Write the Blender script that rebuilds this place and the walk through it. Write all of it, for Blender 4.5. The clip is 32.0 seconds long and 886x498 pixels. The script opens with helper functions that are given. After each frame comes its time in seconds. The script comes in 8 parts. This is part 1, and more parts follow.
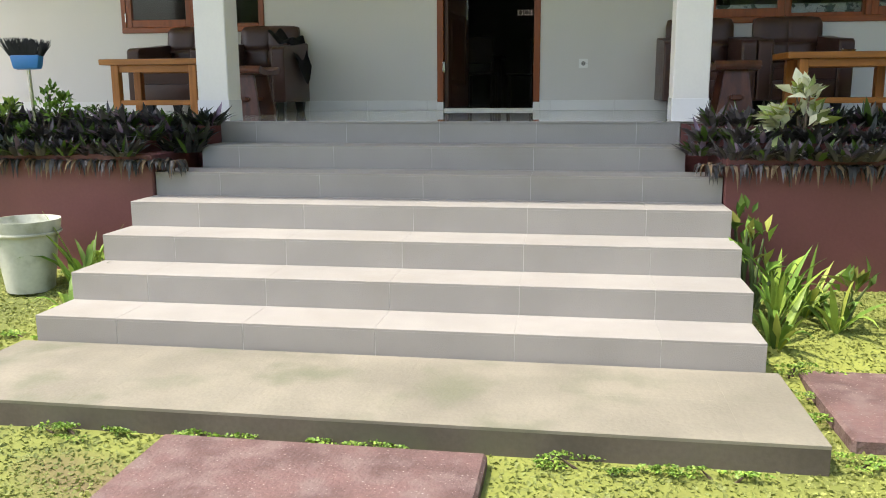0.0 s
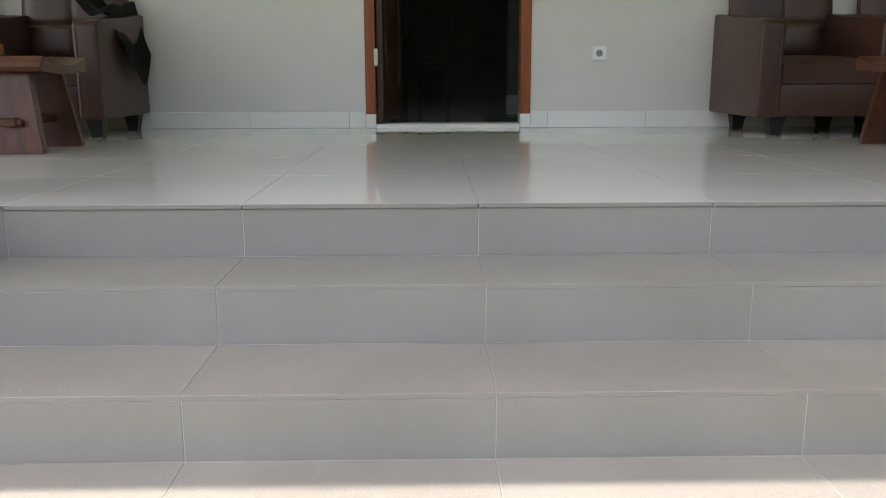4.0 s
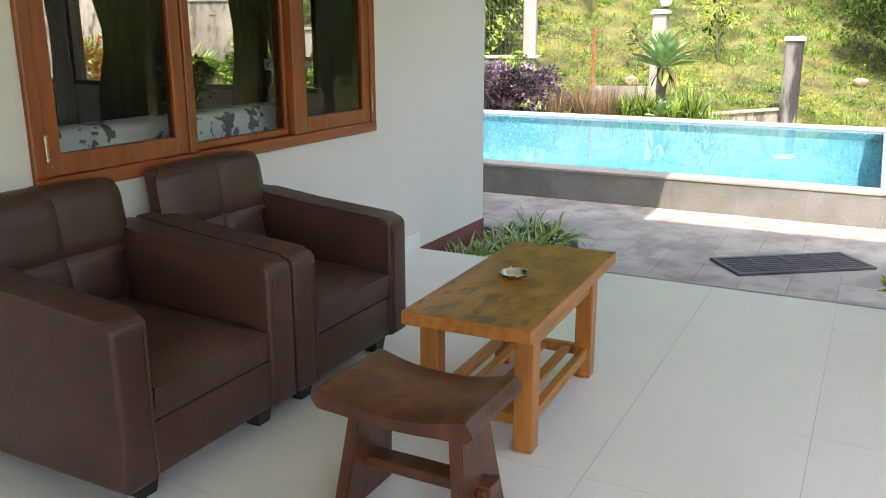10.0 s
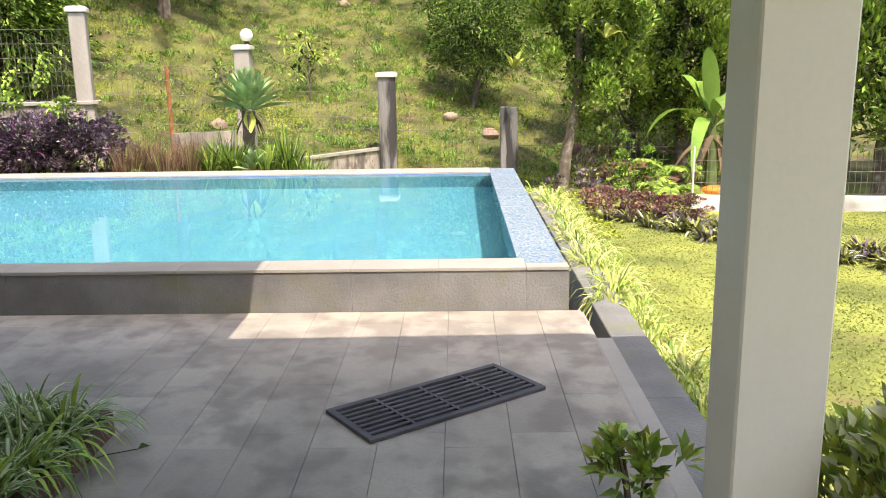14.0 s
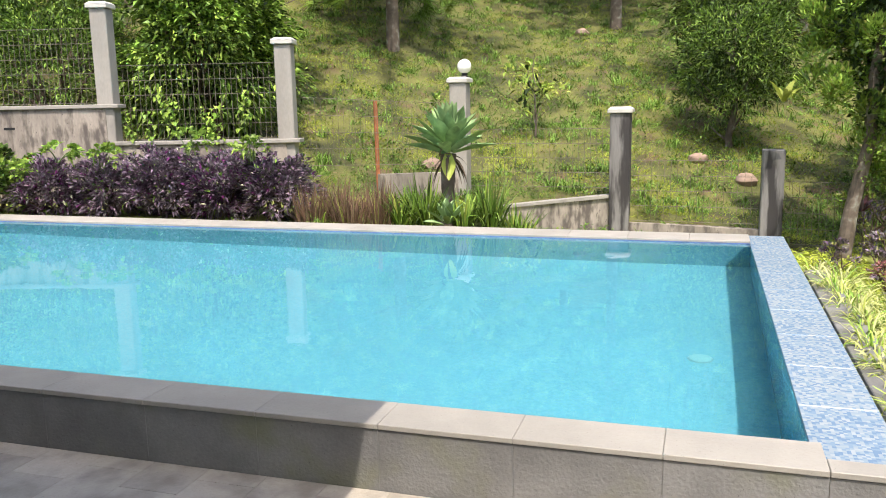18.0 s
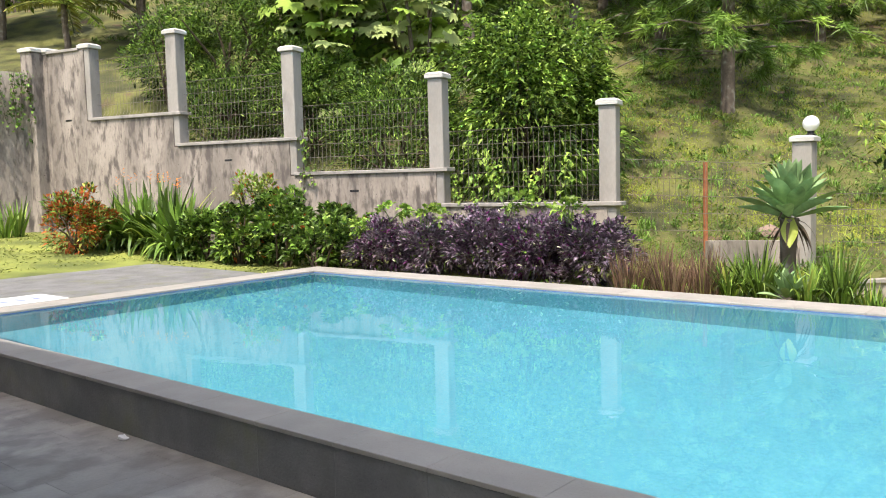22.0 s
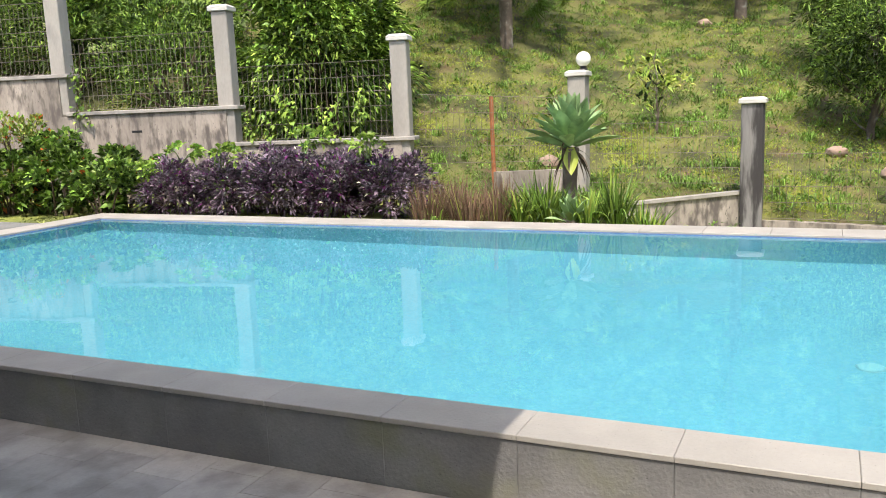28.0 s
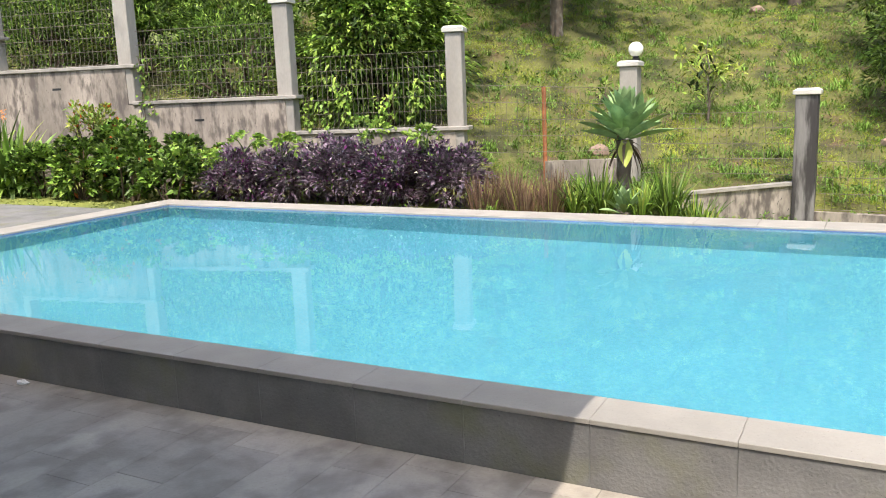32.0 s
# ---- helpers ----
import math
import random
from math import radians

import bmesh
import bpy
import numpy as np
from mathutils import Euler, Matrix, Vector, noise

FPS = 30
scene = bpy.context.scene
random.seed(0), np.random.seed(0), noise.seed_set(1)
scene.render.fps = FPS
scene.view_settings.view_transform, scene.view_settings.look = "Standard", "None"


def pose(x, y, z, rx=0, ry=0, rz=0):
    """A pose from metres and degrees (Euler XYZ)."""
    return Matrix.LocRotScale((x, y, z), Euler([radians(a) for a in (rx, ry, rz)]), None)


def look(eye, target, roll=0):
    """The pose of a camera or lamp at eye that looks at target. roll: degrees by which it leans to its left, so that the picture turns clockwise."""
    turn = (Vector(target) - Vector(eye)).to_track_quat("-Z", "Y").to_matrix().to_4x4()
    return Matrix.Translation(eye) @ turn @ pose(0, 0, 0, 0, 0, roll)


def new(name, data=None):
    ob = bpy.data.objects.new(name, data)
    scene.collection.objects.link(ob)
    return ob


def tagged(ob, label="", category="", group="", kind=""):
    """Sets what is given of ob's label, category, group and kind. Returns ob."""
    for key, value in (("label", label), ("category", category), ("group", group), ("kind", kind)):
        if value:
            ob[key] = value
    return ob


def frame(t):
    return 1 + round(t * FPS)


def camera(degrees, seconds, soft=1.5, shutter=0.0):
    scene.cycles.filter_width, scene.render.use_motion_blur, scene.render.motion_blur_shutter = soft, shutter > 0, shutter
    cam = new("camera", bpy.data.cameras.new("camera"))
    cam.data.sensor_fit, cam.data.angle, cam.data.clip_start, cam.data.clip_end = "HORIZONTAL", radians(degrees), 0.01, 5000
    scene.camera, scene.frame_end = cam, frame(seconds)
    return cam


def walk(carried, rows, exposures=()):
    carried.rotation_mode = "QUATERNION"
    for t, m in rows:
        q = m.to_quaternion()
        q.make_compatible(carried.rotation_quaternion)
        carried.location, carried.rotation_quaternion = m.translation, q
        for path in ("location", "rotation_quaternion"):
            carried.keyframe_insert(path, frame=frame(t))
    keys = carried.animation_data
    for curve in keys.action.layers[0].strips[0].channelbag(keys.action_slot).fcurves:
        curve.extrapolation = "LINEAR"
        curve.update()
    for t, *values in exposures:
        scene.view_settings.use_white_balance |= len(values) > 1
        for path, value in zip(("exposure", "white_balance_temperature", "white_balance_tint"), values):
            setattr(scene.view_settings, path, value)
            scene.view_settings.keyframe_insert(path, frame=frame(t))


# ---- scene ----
# camera: seconds, place, yaw, pitch, roll
cam = camera(56.3, 32.0, 1.0)
PATH = [
    (0, 0.823, -8.150, 0.177, 8.89, -10.71, -0.29),
    (0.5, 0.679, -7.717, 0.226, 8.06, -11.44, -0.25),
    (1, 0.469, -7.285, 0.184, 6.83, -11.47, -0.03),
    (1.5, 0.285, -6.948, 0.224, 4.96, -11.63, 0.12),
    (2, 0.172, -6.514, 0.246, 4.12, -11.15, -0.32),
    (2.5, 0.045, -6.197, 0.308, 3.16, -10.86, -0.67),
    (3, -0.038, -5.842, 0.311, 2.14, -10.81, -1.14),
    (3.3, -0.074, -5.594, 0.302, 0.97, -11.58, -0.69),
    (5.5, -0.252, -4.181, 0.507, -4.63, -12.39, -0.38),
    (6, -0.332, -3.888, 0.616, -6.71, -12.91, 0.23),
    (6.5, -0.376, -3.699, 0.759, -8.52, -12.92, 0.45),
    (7, -0.338, -3.480, 0.876, -15.48, -13.81, 0.69),
    (7.5, -0.280, -3.298, 0.949, -25.63, -13.81, 0.52),
    (8, -0.279, -3.113, 1.076, -35.54, -13.95, 0.56),
    (8.5, -0.191, -2.940, 1.112, -43.12, -13.46, 0.47),
    (9, -0.019, -2.810, 1.172, -49.36, -13.19, -0.26),
    (10, 0.191, -2.474, 1.319, -62.41, -14.76, -0.12),
    (10.5, 0.392, -2.353, 1.338, -67.70, -15.00, -0.73),
    (11, 0.708, -2.308, 1.317, -72.39, -14.31, -1.41),
    (11.5, 1.022, -2.235, 1.329, -77.34, -13.60, -1.79),
    (12, 1.300, -2.181, 1.325, -80.75, -13.13, -1.65),
    (12.5, 1.635, -2.156, 1.328, -83.80, -12.90, -1.16),
    (13, 1.978, -2.132, 1.314, -87.28, -12.77, -0.73),
    (13.5, 2.276, -2.123, 1.327, -89.55, -12.53, -0.83),
    (14, 2.602, -2.141, 1.325, -88.93, -12.56, -0.88),
    (14.5, 2.935, -2.079, 1.314, -88.02, -13.07, -0.46),
    (16.5, 4.434, -2.076, 1.300, -85.54, -12.53, -0.50),
    (17, 4.636, -2.100, 1.319, -82.47, -12.26, -0.92),
    (17.5, 4.804, -2.095, 1.308, -77.66, -11.50, -1.19),
    (18, 4.939, -2.120, 1.342, -72.42, -10.10, -1.14),
    (18.2, 4.939, -2.147, 1.353, -70.44, -9.12, -0.92),
    (18.5, 4.978, -2.107, 1.350, -67.99, -8.13, -0.75),
    (19, 4.964, -2.127, 1.377, -64.29, -7.53, -0.92),
    (19.5, 5.040, -2.103, 1.344, -62.51, -7.75, -1.40),
    (20, 5.098, -2.035, 1.316, -62.24, -8.44, -1.55),
    (20.5, 5.281, -1.967, 1.267, -60.45, -8.78, -1.51),
    (21, 5.376, -1.945, 1.257, -57.11, -8.58, -2.01),
    (21.5, 5.424, -1.950, 1.236, -53.36, -7.19, -1.95),
    (22, 5.432, -1.938, 1.229, -50.31, -4.88, -1.43),
    (22.5, 5.398, -1.932, 1.249, -49.75, -2.37, -0.98),
    (23, 5.364, -1.934, 1.271, -50.46, -0.33, -0.43),
    (23.5, 5.352, -1.919, 1.269, -51.07, -0.12, -0.42),
    (24, 5.369, -1.886, 1.266, -51.75, -1.59, -0.77),
    (24.5, 5.382, -1.887, 1.276, -52.82, -3.38, -1.15),
    (25, 5.370, -1.883, 1.290, -53.70, -5.03, -1.58),
    (25.5, 5.378, -1.885, 1.276, -54.60, -6.36, -2.18),
    (26, 5.346, -1.893, 1.246, -57.00, -7.14, -2.11),
    (26.5, 5.319, -1.805, 1.269, -61.56, -8.04, -1.55),
    (28.5, 5.160, -1.889, 1.229, -64.88, -9.73, -2.39),
    (29, 5.067, -1.895, 1.270, -64.37, -10.25, -2.56),
    (29.5, 4.980, -1.931, 1.313, -63.78, -11.40, -3.00),
    (30, 4.962, -1.902, 1.335, -62.64, -11.91, -2.98),
    (30.5, 4.928, -1.902, 1.354, -61.13, -11.96, -3.30),
    (31, 4.893, -1.844, 1.363, -60.45, -11.58, -3.18),
    (31.5, 4.900, -1.884, 1.365, -60.38, -11.00, -2.78),
    (32, 4.905, -1.840, 1.349, -61.90, -10.70, -2.26),
]
EXPOSURES = [(0, 1.46, 6550, 11), (3, 1.52, 6600, 12), (5.5, 2.14, 7100, 17), (7, 2.45, 7050, 17), (8, 2.51, 6950, 17), (9, 2.22, 6750, 16), (10, 2.18, 6850, 15), (11, 2.08, 6950, 15), (12, 1.80, 7200, 14), (13, 1.68, 7150, 14), (14.5, 1.55, 7050, 14), (17, 1.30, 6650, 11), (19, 1.24, 6650, 11), (32, 1.25, 6620, 11)]
walk(cam, [(t, pose(x, y, z, 90 + pitch, 0, yaw) @ pose(0, 0, 0, 0, 0, roll)) for t, x, y, z, yaw, pitch, roll in PATH], EXPOSURES)

# ---- light ----
SUN_FROM = Vector((-0.5, -0.2, 1.0)).normalized()
world = bpy.data.worlds.new("sky")
scene.world = world
world.use_nodes = True
wn = world.node_tree.nodes
sky = wn.new("ShaderNodeTexSky")
sky.sky_type = "NISHITA"
sky.sun_disc = False
sky.sun_elevation = math.asin(SUN_FROM.z)
sky.sun_rotation = math.atan2(SUN_FROM.x, SUN_FROM.y)
sky.air_density, sky.dust_density, sky.ozone_density = 1.2, 3.2, 1.0
world.node_tree.links.new(sky.outputs[0], wn["Background"].inputs[0])
wn["Background"].inputs[1].default_value = 0.15
sun_data = bpy.data.lights.new("sun", "SUN")
sun_data.energy, sun_data.angle, sun_data.color = 2.45, radians(0.5), (1.0, 0.94, 0.85)
sun = new("sun", sun_data)
sun.matrix_world = look(SUN_FROM * 40, (0, 0, 0))

# ---- materials ----


def mat(name, base, rough=0.6, var=0.12, scale=3.0, fine=40.0, bump=0.15, metal=0.0, spec=0.5, tint=None, rand=0.0, island=0.0, stain=None, stain_at=(0.5, 0.62), stain_scale=1.2, translucent=0.0, stretch=(1, 1, 1), coat=0.0, speck=None):
    """A surface with grain and blotches at real size, from the place in the world."""
    m = bpy.data.materials.new(name)
    m.use_nodes = True
    nt = m.node_tree
    n, l = nt.nodes, nt.links
    b = n["Principled BSDF"]
    geo = n.new("ShaderNodeNewGeometry")
    mp = n.new("ShaderNodeMapping")
    mp.inputs["Scale"].default_value = stretch
    l.new(geo.outputs["Position"], mp.inputs[0])

    def nz(s, detail=3.0):
        t = n.new("ShaderNodeTexNoise")
        t.inputs["Scale"].default_value = s
        t.inputs["Detail"].default_value = detail
        l.new(mp.outputs[0], t.inputs["Vector"])
        return t.outputs["Fac"]

    def mixed(fac, a, c, blend="MIX"):
        x = n.new("ShaderNodeMix")
        x.data_type, x.blend_type = "RGBA", blend
        if isinstance(fac, float):
            x.inputs[0].default_value = fac
        else:
            l.new(fac, x.inputs[0])
        for v, i in ((a, 6), (c, 7)):
            if isinstance(v, (tuple, list)):
                x.inputs[i].default_value = (*v, 1)
            else:
                l.new(v, x.inputs[i])
        return x.outputs[2]

    def ramp(fac, lo, hi):
        r = n.new("ShaderNodeMapRange")
        r.interpolation_type = "SMOOTHSTEP"
        r.inputs[1].default_value, r.inputs[2].default_value = lo, hi
        l.new(fac, r.inputs[0])
        return r.outputs[0]

    dark = tuple(c * (1 - var) for c in base)
    light = tuple(min(1, c * (1 + var)) for c in (tint or base))
    col = mixed(ramp(nz(scale), 0.3, 0.7), dark, light)
    grain = nz(fine, 4.0)
    col = mixed(ramp(grain, 0.25, 0.75), col, mixed(1.0, col, (1 - var * 0.6,) * 3, "MULTIPLY"))
    if stain:
        col = mixed(ramp(nz(stain_scale, 6.0), *stain_at), col, stain)
    if speck:
        col = mixed(ramp(nz(fine * 1.7, 2.0), 0.66, 0.74), col, speck)
    for amount, source in ((rand, "object"), (island, "island")):
        if amount:
            if source == "object":
                oi = n.new("ShaderNodeObjectInfo").outputs["Random"]
            else:
                oi = geo.outputs["Random Per Island"]
            r = n.new("ShaderNodeMapRange")
            r.inputs[3].default_value, r.inputs[4].default_value = 1 - amount, 1 + amount
            l.new(oi, r.inputs[0])
            hs = n.new("ShaderNodeHueSaturation")
            l.new(r.outputs[0], hs.inputs["Value"])
            l.new(col, hs.inputs["Color"])
            col = hs.outputs[0]
    l.new(col, b.inputs["Base Color"])
    rr = n.new("ShaderNodeMapRange")
    rr.inputs[3].default_value, rr.inputs[4].default_value = max(0.01, rough * 0.85), min(1, rough * 1.15)
    l.new(nz(scale * 3), rr.inputs[0])
    l.new(rr.outputs[0], b.inputs["Roughness"])
    b.inputs["Metallic"].default_value = metal
    b.inputs["Specular IOR Level"].default_value = spec
    b.inputs["Coat Weight"].default_value = coat
    if bump:
        bp = n.new("ShaderNodeBump")
        bp.inputs["Strength"].default_value = bump
        bp.inputs["Distance"].default_value = 0.01
        l.new(grain, bp.inputs["Height"])
        l.new(bp.outputs[0], b.inputs["Normal"])
    if translucent:
        tr = n.new("ShaderNodeBsdfTranslucent")
        l.new(col, tr.inputs[0])
        mx = n.new("ShaderNodeMixShader")
        mx.inputs[0].default_value = translucent
        l.new(b.outputs[0], mx.inputs[1])
        l.new(tr.outputs[0], mx.inputs[2])
        l.new(mx.outputs[0], n["Material Output"].inputs[0])
    return m


def glassy(name, tint, ior=1.33, wave=0.0, wave_scale=6.0, refract=False):
    """A clear sheet: see-through with a tint, bending what lies under it if asked, its gloss after Fresnel."""
    m = bpy.data.materials.new(name)
    m.use_nodes = True
    nt = m.node_tree
    n, l = nt.nodes, nt.links
    n.remove(n["Principled BSDF"])
    body = n.new("ShaderNodeBsdfRefraction" if refract else "ShaderNodeBsdfTransparent")
    gl, fr, mx = (n.new("ShaderNode" + k) for k in ("BsdfGlossy", "Fresnel", "MixShader"))
    body.inputs["Color"].default_value = (*tint, 1)
    if refract:
        body.inputs["Roughness"].default_value = 0.0
        body.inputs["IOR"].default_value = ior
    gl.inputs["Roughness"].default_value = 0.0
    fr.inputs[0].default_value = ior
    if wave:
        geo = n.new("ShaderNodeNewGeometry")
        nz = n.new("ShaderNodeTexNoise")
        nz.inputs["Scale"].default_value = wave_scale
        nz.inputs["Detail"].default_value = 2.0
        l.new(geo.outputs["Position"], nz.inputs["Vector"])
        bp = n.new("ShaderNodeBump")
        bp.inputs["Strength"].default_value = wave
        bp.inputs["Distance"].default_value = 0.01
        l.new(nz.outputs[0], bp.inputs["Height"])
        for node in (gl, fr) + ((body,) if refract else ()):
            l.new(bp.outputs[0], node.inputs["Normal"])
    l.new(fr.outputs[0], mx.inputs[0])
    l.new(body.outputs[0], mx.inputs[1])
    l.new(gl.outputs[0], mx.inputs[2])
    l.new(mx.outputs[0], n["Material Output"].inputs[0])
    return m


def mosaic(name, colours, size, grout, rough=0.25):
    """Small square tiles, each of its own shade."""
    m = bpy.data.materials.new(name)
    m.use_nodes = True
    nt = m.node_tree
    n, l = nt.nodes, nt.links
    b = n["Principled BSDF"]
    geo = n.new("ShaderNodeNewGeometry")
    snap = n.new("ShaderNodeVectorMath")
    snap.operation = "SNAP"
    snap.inputs[1].default_value = (size,) * 3
    off = n.new("ShaderNodeVectorMath")
    off.inputs[1].default_value = (0.0031, 0.0047, 0.0013)
    l.new(geo.outputs["Position"], off.inputs[0])
    l.new(off.outputs[0], snap.inputs[0])
    wn_ = n.new("ShaderNodeTexWhiteNoise")
    l.new(snap.outputs[0], wn_.inputs["Vector"])
    cr = n.new("ShaderNodeValToRGB")
    cr.color_ramp.interpolation = "CONSTANT"
    while len(cr.color_ramp.elements) < len(colours):
        cr.color_ramp.elements.new(0.5)
    for i, c in enumerate(colours):
        cr.color_ramp.elements[i].position = i / len(colours)
        cr.color_ramp.elements[i].color = (*c, 1)
    l.new(wn_.outputs["Value"], cr.inputs[0])
    br = n.new("ShaderNodeTexNoise")
    br.inputs["Scale"].default_value = 1.3
    l.new(geo.outputs["Position"], br.inputs["Vector"])
    mx = n.new("ShaderNodeMix")
    mx.data_type, mx.blend_type = "RGBA", "MULTIPLY"
    mx.inputs[0].default_value = 0.15
    l.new(cr.outputs[0], mx.inputs[6])
    l.new(br.outputs["Fac"], mx.inputs[7])
    l.new(mx.outputs[2], b.inputs["Base Color"])
    b.inputs["Roughness"].default_value = rough
    return m


M_WALL = mat("wall_paint", (0.665, 0.632, 0.585), 0.75, 0.03, 0.7, 90, 0.06)
M_WHITE = mat("white_paint", (0.77, 0.738, 0.678), 0.5, 0.04, 1.5, 60, 0.05)
M_CEIL = mat("ceiling_paint", (0.84, 0.82, 0.78), 0.8, 0.03, 1.0, 60, 0.03)
M_TILE = mat("polished_porcelain_tile", (0.73, 0.708, 0.672), 0.012, 0.02, 1.2, 30, 0.0, spec=0.62, rand=0.012)
M_GROUT = mat("floor_grout", (0.34, 0.32, 0.29), 0.8, 0.15)
M_SKIRT = mat("glazed_skirting_tile", (0.79, 0.772, 0.745), 0.12, 0.02, 2, 40, 0.0, rand=0.02)
M_STEP = mat("grey_rustic_step_tile", (0.29, 0.275, 0.25), 0.62, 0.06, 2.5, 170, 0.22, rand=0.03, stain=(0.262, 0.245, 0.215), stain_at=(0.52, 0.75), speck=(0.235, 0.22, 0.20))
M_STEPGROUT = mat("pale_step_grout", (0.47, 0.455, 0.42), 0.9, 0.1)
M_BASE = mat("mossy_concrete_slab", (0.105, 0.088, 0.065), 0.85, 0.25, 2, 50, 0.15, stain=(0.10, 0.10, 0.06), stain_at=(0.48, 0.7), stain_scale=1.8)
M_BASETILE = mat("mossy_stone_paver", (0.205, 0.188, 0.143), 0.8, 0.14, 2.2, 60, 0.3, rand=0.03, stain=(0.135, 0.135, 0.09), stain_at=(0.48, 0.70), stain_scale=3.0)
M_PINK = mat("weathered_red_concrete", (0.125, 0.072, 0.064), 0.85, 0.25, 5, 70, 0.6, stain=(0.158, 0.108, 0.097), stain_at=(0.44, 0.68), stain_scale=9, speck=(0.34, 0.29, 0.26))
M_MAROON = mat("maroon_painted_plaster", (0.17, 0.058, 0.052), 0.6, 0.12, 1.6, 50, 0.15, stain=(0.20, 0.10, 0.05), stain_at=(0.55, 0.8))
M_WOOD = mat("varnished_red_wood", (0.27, 0.068, 0.018), 0.32, 0.2, 4, 30, 0.08, stretch=(6, 6, 0.6), spec=0.5)
M_WOODH = mat("varnished_red_wood_rail", (0.27, 0.068, 0.018), 0.32, 0.2, 4, 30, 0.08, stretch=(0.6, 6, 6), spec=0.5)
M_DARKWOOD = mat("dark_door_wood", (0.075, 0.028, 0.014), 0.35, 0.2, 4, 30, 0.08, stretch=(6, 6, 0.6))
M_STEEL = mat("brushed_steel", (0.62, 0.61, 0.58), 0.25, 0.05, 20, 200, 0.03, metal=1.0)
M_PLASTIC = mat("white_plastic", (0.80, 0.79, 0.76), 0.35, 0.02, 5, 100, 0.0)
M_BLACK = mat("black_plastic", (0.012, 0.012, 0.013), 0.45, 0.1, 5, 100, 0.0)
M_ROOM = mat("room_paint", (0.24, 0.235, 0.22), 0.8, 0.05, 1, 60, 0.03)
M_ROOF = mat("clay_roof_tile", (0.23, 0.09, 0.05), 0.75, 0.25, 4, 40, 0.3)
M_DECK = mat("grey_andesite_paver", (0.362, 0.320, 0.266), 0.62, 0.15, 1.3, 60, 0.3, rand=0.11, stain=(0.222, 0.194, 0.162), stain_at=(0.40, 0.66), stain_scale=4.2, speck=(0.25, 0.222, 0.188))
M_DECKGROUT = mat("deck_grout", (0.30, 0.28, 0.25), 0.9, 0.1)
M_POOLSTONE = mat("pool_stone_cladding", (0.180, 0.175, 0.168), 0.65, 0.2, 3, 60, 0.5, rand=0.06, speck=(0.09, 0.085, 0.08), stain=(0.165, 0.165, 0.105), stain_at=(0.5, 0.74), stain_scale=2.5)
M_COPING = mat("pale_pool_coping", (0.315, 0.290, 0.255), 0.6, 0.08, 3, 60, 0.2, rand=0.04, speck=(0.22, 0.2, 0.18))
M_POOLFLOOR = mosaic("turquoise_pool_mosaic", [(0.100, 0.295, 0.372), (0.110, 0.307, 0.385), (0.094, 0.285, 0.362), (0.118, 0.317, 0.393)], 0.02, 0)
M_MOSAIC = mosaic("pale_blue_edge_mosaic", [(0.20, 0.28, 0.38), (0.25, 0.32, 0.39), (0.15, 0.23, 0.35), (0.29, 0.34, 0.39), (0.34, 0.38, 0.41)], 0.016, 0)
M_WATERLINE = mosaic("blue_waterline_mosaic", [(0.10, 0.30, 0.50), (0.16, 0.38, 0.58), (0.07, 0.23, 0.44), (0.22, 0.45, 0.62)], 0.025, 0)
M_POOLJOINT = mat("dark_pool_joint", (0.082, 0.262, 0.335), 0.7, 0.08, spec=0.1)
M_BLUELINE = mat("blue_edge_tile", (0.10, 0.16, 0.42), 0.3, 0.1)
M_WATER = glassy("pool_water", (0.80, 0.97, 1.0), 1.33, 0.05, 5.0, True)
M_GLASS = glassy("window_glass", (0.84, 0.86, 0.84), 1.5)
M_CLEAR = bpy.data.materials.new("clear_inner_glass")
M_CLEAR.use_nodes = True
M_CLEAR.node_tree.nodes.remove(M_CLEAR.node_tree.nodes["Principled BSDF"])
M_CLEAR.node_tree.links.new(M_CLEAR.node_tree.nodes.new("ShaderNodeBsdfTransparent").outputs[0], M_CLEAR.node_tree.nodes["Material Output"].inputs[0])
M_SOIL = mat("garden_soil", (0.07, 0.05, 0.035), 0.95, 0.3, 6, 60, 0.8)
M_CONC = mat("weathered_concrete_wall", (0.300, 0.258, 0.218), 0.9, 0.28, 1.6, 30, 0.5, stain=(0.105, 0.088, 0.077), stain_at=(0.45, 0.68), stain_scale=7.5, stretch=(1, 1, 0.35), speck=(0.09, 0.08, 0.065))
M_PILLAR = mat("grey_cement_pillar", (0.32, 0.295, 0.262), 0.85, 0.16, 2.0, 40, 0.25, stain=(0.14, 0.13, 0.125), stain_at=(0.50, 0.75), stain_scale=2.0, stretch=(1, 1, 0.4))
M_PILLARDARK = mat("blackened_cement_pillar", (0.20, 0.188, 0.182), 0.9, 0.3, 2.0, 40, 0.4, stain=(0.035, 0.031, 0.031), stain_at=(0.44, 0.58), stain_scale=5.0, stretch=(1, 1, 0.16))
M_CAP = mat("pale_cement_cap", (0.50, 0.48, 0.44), 0.8, 0.1, 3, 50, 0.2)
M_WIRE = mat("rusty_fence_wire", (0.20, 0.175, 0.14), 0.6, 0.2, 5, 40, 0.0, metal=0.4)
M_RUST = mat("rusty_steel_pole", (0.33, 0.12, 0.05), 0.85, 0.25, 10, 80, 0.3)

# ---- mesh helpers ----


